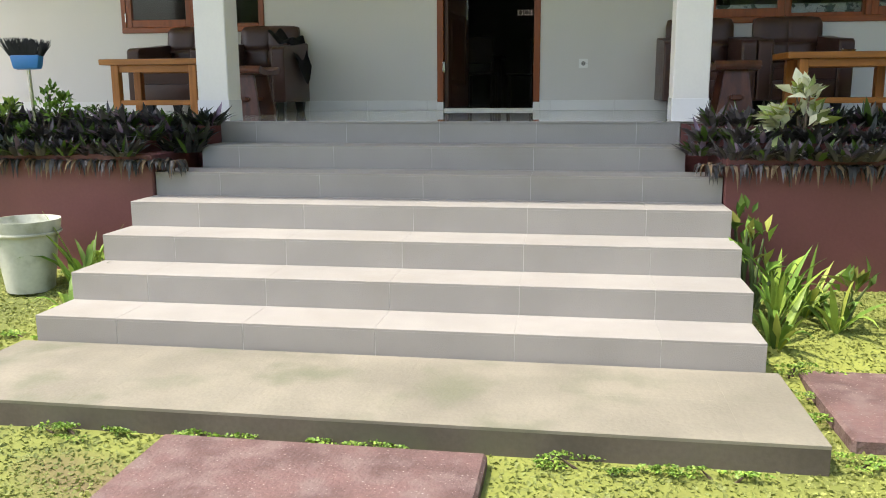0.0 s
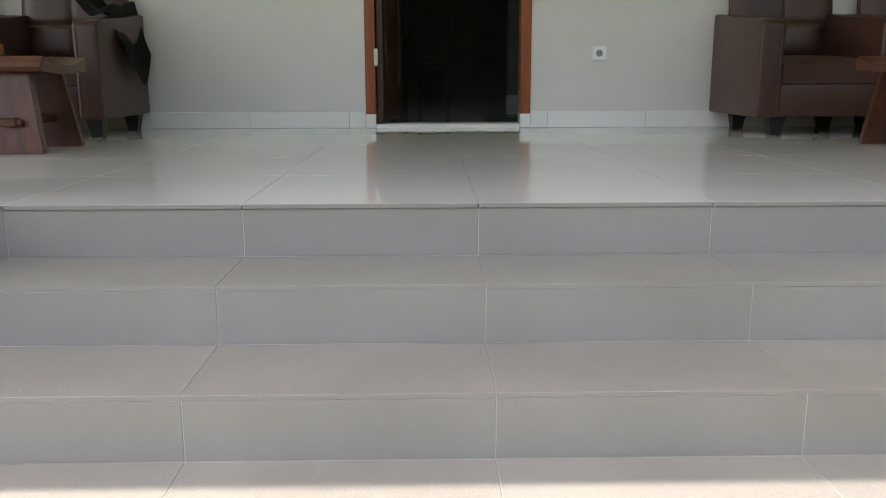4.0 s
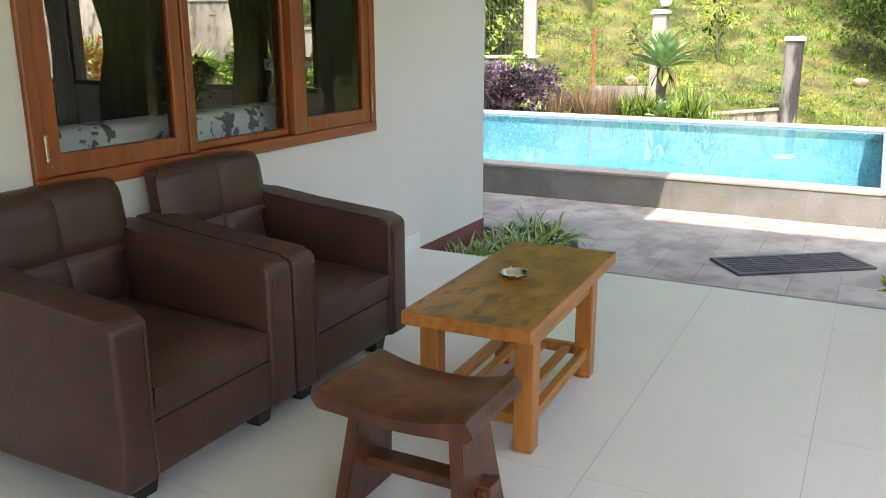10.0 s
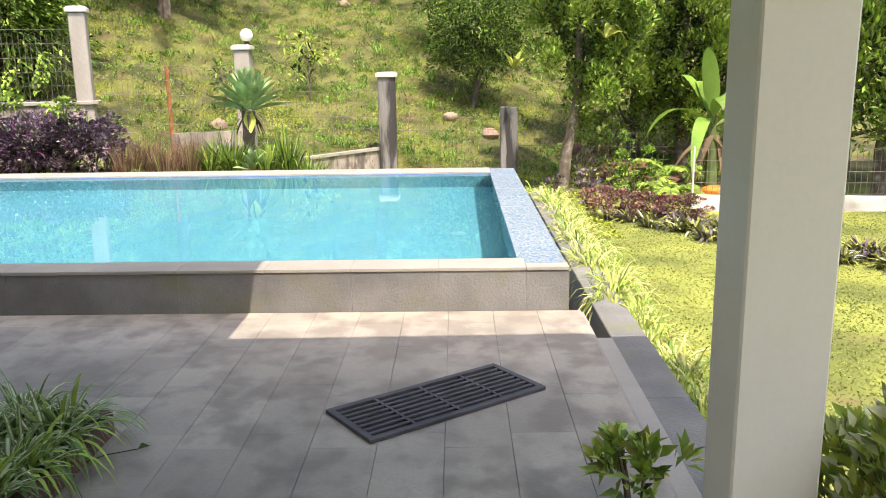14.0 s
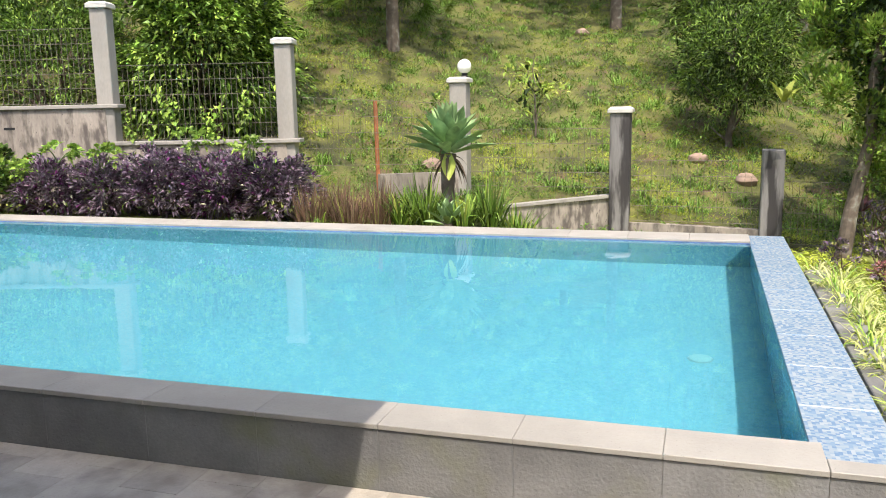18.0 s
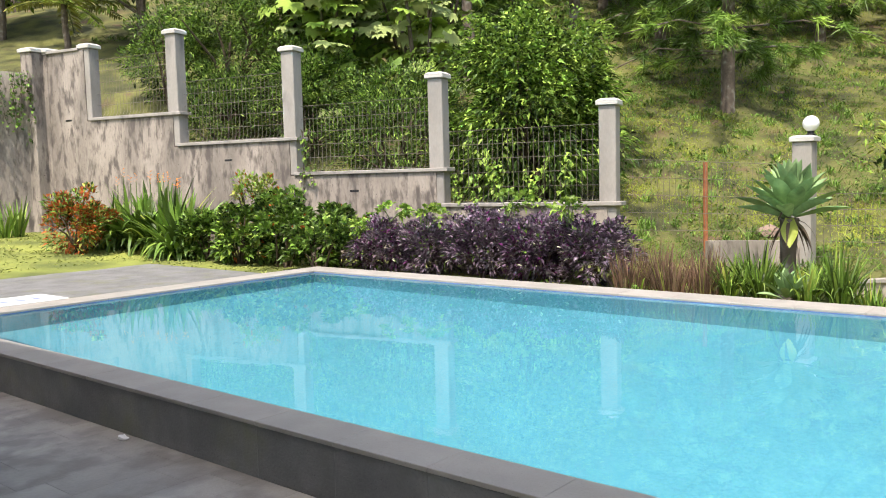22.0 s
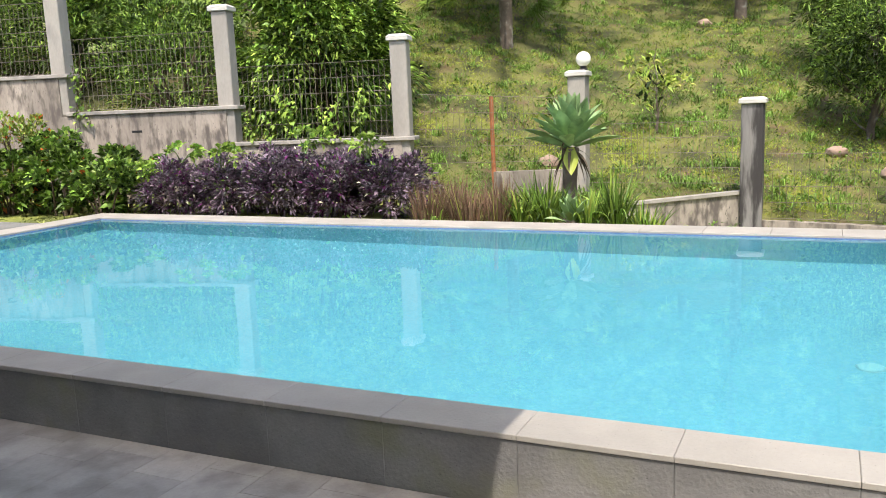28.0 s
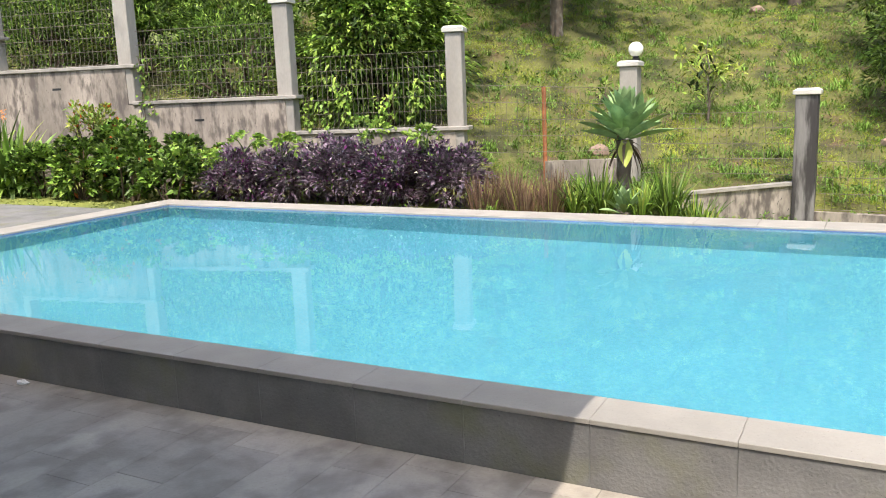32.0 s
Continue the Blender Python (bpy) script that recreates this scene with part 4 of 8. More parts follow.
# ---- inside the house ----
M_DARKFURN = mat("dark_dining_wood", (0.035, 0.018, 0.011), 0.4, 0.2, 4, 30, 0.1)
M_MAT = mat("dark_green_doormat", (0.02, 0.045, 0.022), 0.95, 0.3, 8, 160, 0.8)
bm = bmesh.new()
box(bm, 0.27, 0.42, 0.005, 0.80, 0.82, 0.019, 0.006)
solid("doormat", bm, M_MAT, "dark green doormat on the floor inside the door", "doormat")
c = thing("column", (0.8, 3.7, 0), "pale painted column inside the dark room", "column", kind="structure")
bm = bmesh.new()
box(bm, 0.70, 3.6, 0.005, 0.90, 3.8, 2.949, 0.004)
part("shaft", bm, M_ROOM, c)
bm = bmesh.new()
box(bm, 0.69, 3.59, 0.0055, 0.91, 3.81, 0.105, 0.003)
part("plinth", bm, M_SKIRT, c)
dt = thing("dining_table", (-0.9, 5.6, 0), "dark wooden dining table inside the house", "dining table")
bm = bmesh.new()
box(bm, -1.5, 5.2, 0.72, -0.3, 6.0, 0.76, 0.006)
part("tabletop", bm, M_DARKFURN, dt)
for a in (-1.42, -0.44):
    for b in (5.28, 5.86):
        bm = bmesh.new()
        box(bm, a, b, 0.005, a + 0.06, b + 0.06, 0.719, 0.003)
        part("leg", bm, M_DARKFURN, dt)


def dining_chair(cx, cy, turn):
    ch = thing("dining_chair", (0, 0, 0), "dark wooden dining chair inside the house", "dining chair", "dining chairs")
    for nm, ds in (("seat", [(-0.21, -0.21, 0.43, 0.21, 0.21, 0.47)]), ("backrest", [(-0.2, 0.18, 0.6, 0.2, 0.21, 1.0)])):
        bm = bmesh.new()
        for d in ds:
            box(bm, *d, 0.008)
        part(nm, bm, M_DARKFURN, ch)
    for a, b, h in ((-0.2, -0.2, 0.43), (0.16, -0.2, 0.43), (-0.2, 0.17, 1.0), (0.16, 0.17, 1.0)):
        bm = bmesh.new()
        box(bm, a, b, 0, a + 0.04, b + 0.04, h - 0.001, 0.004)
        part("leg", bm, M_DARKFURN, ch)
    ch.matrix_basis = pose(cx, cy, 0.005, 0, 0, turn)


for q in ((-1.15, 4.85, 180), (-0.6, 4.85, 180), (-1.75, 5.6, 90), (-0.05, 5.6, -90)):
    dining_chair(*q)

M_FLORAL = mat("white_floral_upholstery", (0.84, 0.86, 0.86), 0.8, 0.05, 4, 80, 0.2, stain=(0.13, 0.16, 0.18), stain_at=(0.55, 0.59), stain_scale=14)
sofa = thing("sofa", (3.1, 0.62, 0), "white sofa with a grey leaf pattern under the window inside", "sofa")
bm = bmesh.new()
box(bm, 2.02, 0.165, 0.4, 3.62, 0.36, 0.97, 0.05, 3)
part("backrest", bm, M_FLORAL, sofa, smooth=True)
bm = bmesh.new()
box(bm, 2.02, 0.365, 0.12, 3.62, 1.0, 0.45, 0.05, 3)
part("seat", bm, M_FLORAL, sofa, smooth=True)
for x in (2.1, 3.5):
    for y in (0.3, 0.9):
        bm = bmesh.new()
        box(bm, x, y, 0.005, x + 0.05, y + 0.05, 0.13)
        part("leg", bm, M_DARKFURN, sofa)
M_CURTAIN = mat("brown_curtain", (0.060, 0.045, 0.026), 0.9, 0.15, 5, 90, 0.3, translucent=0.3)
for x0, x1, tie in ((3.55, 4.05, 1), (2.0, 2.28, 0)):
    cur = thing("curtain", ((x0 + x1) / 2, 0.19, 0.9), "brown gathered window curtain tied back", "curtain", "curtains")
    nx, nz = 60, 14
    v, fcs = [], []
    for k in range(nz):
        z = 0.80 + 2.05 * k / (nz - 1)
        pinch = 1 - 0.45 * math.exp(-((z - 1.15) / 0.25) ** 2) if tie else 1.0
        for i in range(nx):
            u = i / (nx - 1)
            v.append((x1 - (x1 - x0) * (1 - u) * pinch, 0.40 + 0.022 * math.sin(u * 40) * pinch, z))
    for k in range(nz - 1):
        for i in range(nx - 1):
            a = k * nx + i
            fcs.append((a, a + 1, a + nx + 1, a + nx))
    ob = new("drape", fast_mesh("drape", v, fcs, M_CURTAIN, True))
    ob.parent = cur
    ob.matrix_parent_inverse = cur.matrix_basis.inverted()
    if tie:
        bm = bmesh.new()
        box(bm, x1 - 0.33, 0.36, 1.12, x1 - 0.002, 0.442, 1.18, 0.01)
        part("tie_back", bm, M_FLORAL, cur)

# the side window, seen through the front panes
sw = thing("window_side", (5.47, 3.0, 0.86), "dark timber side window that looks onto the garden", "window", kind="structure")
for nm, d in (("frame_rail", (5.40, 1.301, 0.861, 5.54, 4.749, 0.90)), ("frame_rail", (5.40, 1.301, 2.01, 5.54, 4.749, 2.049))):
    bm = bmesh.new()
    box(bm, *d, 0.003)
    part(nm, bm, M_DARKWOOD, sw)
for a, b in ((1.301, 1.36), (1.90, 2.02), (3.05, 3.15), (3.98, 4.09), (4.68, 4.749)):
    bm = bmesh.new()
    box(bm, 5.41, a, 0.9005, 5.53, b, 2.0095, 0.003)
    part("frame_post", bm, M_DARKWOOD, sw)
for a, b in ((1.36, 1.90), (2.02, 3.05), (3.15, 3.98), (4.09, 4.68)):
    bm = bmesh.new()
    box(bm, 5.468, a, 0.901, 5.473, b, 2.009)
    pane = part("pane", bm, M_GLASS, sw)
    glass_face(pane, (-1, 0, 0))
for y0, y1 in ((1.62, 2.04), (2.56, 3.55), (3.85, 4.10)):
    cur = thing("curtain", (5.25, (y0 + y1) / 2, 0.6), "dark brown gathered curtain at the side window", "curtain", "curtains")
    v, fcs = [], []
    nz, ny = 12, 50
    for k in range(nz):
        z = 0.5 + 2.3 * k / (nz - 1)
        pinch = 1 - 0.28 * math.exp(-((z - 1.25) / 0.3) ** 2)
        for i in range(ny):
            u = i / (ny - 1)
            v.append((5.27 + 0.025 * math.sin(u * 44), (y0 + y1) / 2 + (u - 0.5) * (y1 - y0) * pinch, z))
    for k in range(nz - 1):
        for i in range(ny - 1):
            a = k * ny + i
            fcs.append((a, a + 1, a + ny + 1, a + ny))
    ob = new("drape", fast_mesh("drape", v, fcs, M_CURTAIN, True))
    ob.parent = cur
    ob.matrix_parent_inverse = cur.matrix_basis.inverted()
st = thing("side_table", (4.45, 1.75, 0), "small dark wooden side table behind the sofa", "side table")
bm = bmesh.new()
box(bm, 4.2, 1.5, 0.68, 4.7, 2.0, 0.72, 0.005)
part("tabletop", bm, M_DARKFURN, st)
for a in (4.22, 4.63):
    for b in (1.52, 1.93):
        bm = bmesh.new()
        box(bm, a, b, 0.005, a + 0.05, b + 0.05, 0.679, 0.003)
        part("leg", bm, M_DARKFURN, st)
pot = thing("plant_pot", (4.45, 1.75, 0.72), "dark round pot on the side table", "plant pot")
bm = bmesh.new()
lathe(bm, [(0.0001, 0), (0.09, 0), (0.13, 0.10), (0.14, 0.13), (0.12, 0.13), (0.11, 0.10), (0.0001, 0.10)], 24, (4.45, 1.75, 0.7205))
part("bowl", bm, M_DARKFURN, pot, smooth=True)

# ---- deck furniture and edges ----
steptile = tagged(new("deck_step"), "single stone step between terrace and deck", "step", kind="structure")
bm = bmesh.new()
box(bm, 4.585, -2.98, -0.33, 5.155, -0.30, -0.182)
part("step_core", bm, M_DECKGROUT, steptile)
M_STEPEDGE = mat("brown_grey_stone_step", (0.17, 0.145, 0.125), 0.6, 0.14, 1.6, 60, 0.25, rand=0.08, stain=(0.12, 0.085, 0.065), stain_at=(0.5, 0.75))
for a, b in zip((-2.98, -2.4, -1.8, -1.2, -0.6), (-2.4, -1.8, -1.2, -0.6, -0.30)):
    piece("step_paver", steptile, M_STEPEDGE, (4.587, a + 0.001, -0.181, 5.17, b - 0.001, -0.168), 0.002)
    piece("riser_paver", steptile, M_STEPEDGE, (5.156, a + 0.001, -0.333, 5.166, b - 0.001, -0.182), 0.001)

bed = thing("flower_bed", (5.5, -0.25, -0.3), "small bed with a maroon plastered kerb against the house wall", "flower bed", kind="structure")
M_BEDKERB = mat("brown_red_kerb", (0.13, 0.062, 0.05), 0.8, 0.2, 3, 50, 0.4)
bm = bmesh.new()
box(bm, 5.175, -0.53, DZ + 0.001, 6.17, -0.46, DZ + 0.125, 0.008)
box(bm, 6.10, -0.46, DZ + 0.001, 6.17, 0.30, DZ + 0.125, 0.008)
box(bm, 4.60, -0.292, -0.334, 5.17, -0.24, -0.19, 0.008)
part("kerb_wall", bm, M_BEDKERB, bed)
bm = bmesh.new()
box(bm, 4.60, -0.24, -0.334, 5.55, -0.007, -0.25)
box(bm, 5.551, -0.458, -0.334, 6.098, 0.30, -0.25)
box(bm, 5.175, -0.458, -0.334, 5.55, -0.241, -0.25)
part("soil", bm, M_SOIL, bed)

# the drain grate lies askew on the deck
M_GRATE = mat("dark_cast_grate", (0.085, 0.080, 0.088), 0.55, 0.2, 6, 80, 0.2, metal=0.3)
grate = thing("drain_grate", (0, 0, 0), "dark metal drain grate lying askew on the deck", "drain grate")
GL, GW = 1.06, 0.434
for nm, ds in (("frame", [(-GL / 2, -GW / 2, 0, GL / 2, -GW / 2 + 0.035, 0.02), (-GL / 2, GW / 2 - 0.035, 0, GL / 2, GW / 2, 0.02), (-GL / 2, -GW / 2 + 0.035, 0, -GL / 2 + 0.035, GW / 2 - 0.035, 0.02), (GL / 2 - 0.035, -GW / 2 + 0.035, 0, GL / 2, GW / 2 - 0.035, 0.02)]),):
    for d in ds:
        bm = bmesh.new()
        box(bm, *d, 0.002)
        part("frame_bar", bm, M_GRATE, grate)
for k in range(7):
    y = -GW / 2 + 0.075 + k * (GW - 0.15) / 6
    bm = bmesh.new()
    box(bm, -GL / 2 + 0.036, y - 0.009, 0.002, GL / 2 - 0.036, y + 0.009, 0.018, 0.002)
    part("bar", bm, M_GRATE, grate)
for k in range(3):
    x = -GL / 4 + k * GL / 4
    bm = bmesh.new()
    box(bm, x - 0.008, -GW / 2 + 0.036, 0.003, x + 0.008, GW / 2 - 0.036, 0.0185, 0.001)
    part("cross_bar", bm, M_GRATE, grate)
# A flat black sheet paints the dark between the bars; no pit is sunk.
bm = bmesh.new()
box(bm, -GL / 2 + 0.03, -GW / 2 + 0.03, 0.0004, GL / 2 - 0.03, GW / 2 - 0.03, 0.0016)
part("shadow_pit", bm, M_BLACK, grate, "black sheet under the bars painted as the shade of a pit")
grate.matrix_basis = pose(6.53, -2.036, DZ + 0.0006, 0, 0, -53.7)

# fittings in the pool
M_INLET = mat("pool_fitting_plastic", (0.13, 0.31, 0.35), 0.4, 0.05)
for x, y in ((10.56, -2.14),):
    bm = bmesh.new()
    lathe(bm, [(0.0001, 0), (0.085, 0), (0.075, 0.015), (0.0001, 0.02)], 24, (x, y, POOL_FLOOR))
    solid("pool_drain", bm, M_INLET, "round pale drain cover on the pool floor", "pool drain", group="pool drains", smooth=True)
M_SIGN = mat("white_glazed_tile", (0.82, 0.84, 0.82), 0.2, 0.03)
tile_mat = thing("depth_tile", (9.7, 7.75, PZ - 0.012), "white glazed sheet with blue marks on the upper deck", "floor sign")
bm = bmesh.new()
box(bm, 9.0, 7.42, PZ - 0.0115, 9.95, 8.1, PZ - 0.002, 0.002)
part("sheet", bm, M_SIGN, tile_mat)
for i in range(4):
    bm = bmesh.new()
    box(bm, 9.15 + 0.18 * i, 7.62, PZ - 0.0018, 9.19 + 0.18 * i, 7.85, PZ - 0.0006)
    part("mark", bm, M_BLUELINE, tile_mat, "faint blue bar")

# ---- front garden objects ----
M_BUCKET = mat("grubby_white_bucket", (0.50, 0.51, 0.43), 0.55, 0.12, 6, 60, 0.1, stain=(0.27, 0.28, 0.19), stain_at=(0.5, 0.72), stain_scale=7)
bucket = thing("bucket", (-2.17, -4.02, -0.95), "grubby white plastic bucket standing on the lawn", "bucket")
bz = float(ground_z(-2.17, -4.02)) - 0.005
bm = bmesh.new()
lathe(bm, [(0.0001, 0), (0.125, 0), (0.165, 0.31), (0.168, 0.31), (0.176, 0.33), (0.182, 0.36), (0.186, 0.40), (0.178, 0.40), (0.160, 0.33), (0.120, 0.02), (0.0001, 0.02)], 36, (-2.17, -4.02, bz))
part("pail", bm, M_BUCKET, bucket, smooth=True)
bm = bmesh.new()
lathe(bm, [(0.178, 0.322), (0.186, 0.324), (0.186, 0.334), (0.179, 0.336)], 36, (-2.17, -4.02, bz))
part("rim_ring", bm, M_BUCKET, bucket, smooth=True)
broom = thing("broom", (-2.55, -3.35, -0.23), "blue-headed broom with black bristles standing upside down in the planter", "broom")
M_BLUE = mat("blue_plastic", (0.02, 0.16, 0.42), 0.4, 0.1)
M_BRISTLE = mat("black_bristle", (0.012, 0.012, 0.014), 0.8, 0.2, island=0.3)
bm = bmesh.new()
tube(bm, [(-2.52, -3.33, -0.28), (-2.54, -3.33, 0.36)], 0.011, 8)
part("handle", bm, M_STEEL, broom)
bm = bmesh.new()
box(bm, -2.63, -3.36, 0.33, -2.46, -3.30, 0.42, 0.02, 2)
for v in bm.verts:
    v.co.x += (v.co.x + 2.545) * 0.25 * (v.co.z - 0.33) / 0.09
part("head", bm, M_BLUE, broom, smooth=True)
bm = bmesh.new()
for i in range(260):
    x, y = random.uniform(-0.105, 0.105), random.uniform(-0.022, 0.022)
    p = Vector((-2.545 + x, -3.33 + y, 0.41))
    q = p + Vector((x * 0.45 + random.uniform(-0.02, 0.01), y, 0.10 + random.uniform(-0.02, 0.02) - 0.12 * abs(x + 0.05)))
    s = Vector((0.004, 0, 0))
    bm.faces.new([bm.verts.new(v) for v in (p - s, p + s, q + s * 0.6, q - s * 0.6)])
part("bristles", bm, M_BRISTLE, broom)

# ---- garden wall, pillars and wire fence ----
FD = Vector((math.cos(radians(104)), math.sin(radians(104)), 0))
FNV = Vector((FD.y, -FD.x, 0))  # towards the hill
F0 = Vector((16.66, 4.09, 0))
PILLAR_U = (0.0, 2.83, 5.72, 8.40, 10.68)
PILLAR_TOP = (2.35, 2.95, 3.63, 4.19, 4.12)
BAY_TOP = (0.81, 1.39, 2.01, 2.61)  # wall top in each bay, from the first pillar on


def frame_box(bm, u0, u1, n0, n1, z0, z1, bevel=0.0, origin=F0, d=FD, nv=FNV):
    vs = box(bm, u0, n0, z0, u1, n1, z1)
    for v in vs:
        v.co = origin + d * v.co.x + nv * v.co.y + Vector((0, 0, v.co.z))
    if bevel:
        es = list({e for v in vs for e in v.link_edges})
        bmesh.ops.bevel(bm, geom=es, offset=bevel, segments=1, affect="EDGES")


garden_wall = tagged(new("wall_garden"), "stained concrete garden wall stepping up behind the pool", "wall", kind="structure")
for i in range(5):
    bm = bmesh.new()
    frame_box(bm, PILLAR_U[i] + 0.001, PILLAR_U[i + 1] - 0.001 if i < 4 else 11.9, -0.15, 0.10, -1.2, BAY_TOP[i] - 0.05 if i < 4 else 3.98)
    part("wall_bay", bm, M_CONC, garden_wall)
for u, z in ((4.4, 1.05), (7.1, 1.66), (11.2, 2.6)):
    bm = bmesh.new()
    frame_box(bm, u - 0.09, u + 0.09, -0.153, -0.149, z - 0.018, z + 0.018)
    part("weep_slot", bm, M_BLACK, garden_wall, "narrow dark weep slot")
CORNER = F0 + FD * 11.9
WD2 = Vector((-0.985, 0.17, 0))
bm = bmesh.new()
frame_box(bm, 0.0, 16.0, -0.1, 0.1, -1.2, 3.62, 0, CORNER + Vector((0.05, 0.1, 0)), WD2, Vector((0.17, 0.985, 0)))
solid("wall_garden_far", bm, M_CONC, "dark stained concrete boundary wall overgrown with vines", "wall", "structure")
coping = tagged(new("wall_coping"), "pale cement coping on the garden wall", "coping", kind="structure")
for i in range(4):
    bm = bmesh.new()
    frame_box(bm, PILLAR_U[i] - 0.22, PILLAR_U[i + 1] - 0.1, -0.19, 0.13, BAY_TOP[i] - 0.049, BAY_TOP[i] + 0.012, 0.008)
    part("coping_slab", bm, M_PILLAR, coping)
bm = bmesh.new()
frame_box(bm, PILLAR_U[4] + 0.12, 11.95, -0.19, 0.13, 3.981, 4.04, 0.008)
part("coping_slab", bm, M_PILLAR, coping)


def pillar(at, d, z0, z1, half, material, capped=True, label="grey cement fence pillar with a bevelled cap"):
    nv = Vector((d.y, -d.x, 0))
    p = thing("fence_pillar", (at.x, at.y, z0), label, "pillar", "fence pillars", "structure")
    bm = bmesh.new()
    frame_box(bm, -half, half, -half, half, z0, z1 - (0.10 if capped else 0), 0.012, at, d, nv)
    part("shaft", bm, material, p)
    if capped:
        bm = bmesh.new()
        c = half + 0.038
        frame_box(bm, -c, c, -c, c, z1 - 0.099, z1 - 0.035, 0.008, at, d, nv)
        vs = box(bm, -c, -c, z1 - 0.035, c, c, z1)
        for v in vs:
            k = 0.72 if v.co.z > z1 - 0.01 else 1.0
            v.co = at + d * v.co.x * k + nv * v.co.y * k + Vector((0, 0, v.co.z))
        part("cap", bm, M_CAP, p, "pale bevelled cap")
    return p


for u, top, base in zip(PILLAR_U, PILLAR_TOP, (-1.0, 0.81, 1.39, 2.01, 2.61)):
    pillar(F0 + FD * u, FD, base - 0.04, top, 0.13, M_PILLAR)
for p in (CORNER, CORNER + Vector((-0.28, 0.05, 0))):
    pillar(p, FD, 0, 4.12, 0.17, M_CONC, True, "stained concrete corner pillar under vines")
LAMP = Vector((19.2, 2.03, 0))
P2, P1 = Vector((19.1, -0.78, 0)), Vector((18.98, -3.16, 0))
YD = Vector((0, 1, 0))
pillar(LAMP, YD, -0.8, 1.76, 0.15, M_PILLAR, True, "grey cement pillar carrying a round globe lamp")
pillar(P2, YD, -1.0, 1.20, 0.165, M_PILLARDARK, True, "blackened cement fence pillar with a white cap")
pillar(P1, YD, -1.2, 0.50, 0.165, M_PILLARDARK, False, "weathered blackened cement post without a cap")
bm = bmesh.new()
for a, b, z0, z1 in ((Vector((17.9, 3.1, 0)), LAMP, 0.16, 0.10), (P2 + Vector((0, 0.17, 0)), P2 + Vector((0, 2.3, 0)), -0.31, -0.56), (P2 + Vector((0, -0.16, 0)), P1 + Vector((0, 0.16, 0)), -0.72, -0.78)):
    v = []
    d = (b - a).normalized()
    nv = Vector((d.y, -d.x, 0)) * 0.09
    for q, z in ((a, z0), (b, z1)):
        for s in (-1, 1):
            for zz in (-1.3, z):
                v.append(bm.verts.new((q + nv * s) + Vector((0, 0, zz))))
    for f in ((0, 1, 3, 2), (4, 6, 7, 5), (0, 4, 5, 1), (2, 3, 7, 6), (1, 5, 7, 3), (0, 2, 6, 4)):
        bm.faces.new([v[i] for i in f])
bmc = bmesh.new()
cv = []
for q, z in ((P2 + Vector((0, 0.17, 0)), -0.309), (P2 + Vector((0, 2.32, 0)), -0.559)):
    for dx, dz in ((-0.13, 0), (0.13, 0), (0.13, 0.05), (-0.13, 0.05)):
        cv.append(bmc.verts.new(q + Vector((dx, 0, z + dz))))
for f in ((0, 1, 2, 3), (7, 6, 5, 4), (0, 4, 5, 1), (1, 5, 6, 2), (2, 6, 7, 3), (3, 7, 4, 0)):
    bmc.faces.new([cv[i] for i in f])
bmesh.ops.recalc_face_normals(bmc, faces=bmc.faces)
solid("wall_coping_low", bmc, M_PILLAR, "pale cement coping sloping along the low wall", "coping", "structure")
solid("wall_garden_low", bm, M_CONC, "low stained concrete wall between the fence posts", "wall", "structure")

globe = thing("globe_lamp", (LAMP.x, LAMP.y - 0.05, 1.76), "white round globe lamp on a cement pillar", "lamp")
M_GLOBE = mat("white_opal_glass", (0.86, 0.85, 0.80), 0.2, 0.02)
bm = bmesh.new()
bmesh.ops.create_uvsphere(bm, u_segments=28, v_segments=18, radius=0.125)
bmesh.ops.translate(bm, verts=bm.verts, vec=(LAMP.x, LAMP.y - 0.09, 1.94))
part("shade", bm, M_GLOBE, globe, smooth=True)
bm = bmesh.new()
lathe(bm, [(0.07, 0), (0.07, 0.02), (0.05, 0.035), (0.05, 0.075)], 20, (LAMP.x, LAMP.y - 0.09, 1.755))
part("lamp_base", bm, M_BLACK, globe, smooth=True)
bm = bmesh.new()
tube(bm, [(17.95, 3.12, -0.5), (17.94, 3.13, 1.38)], 0.035, 8)
solid("rusty_pole", bm, M_RUST, "rusty steel pole standing by the fence", "pole")


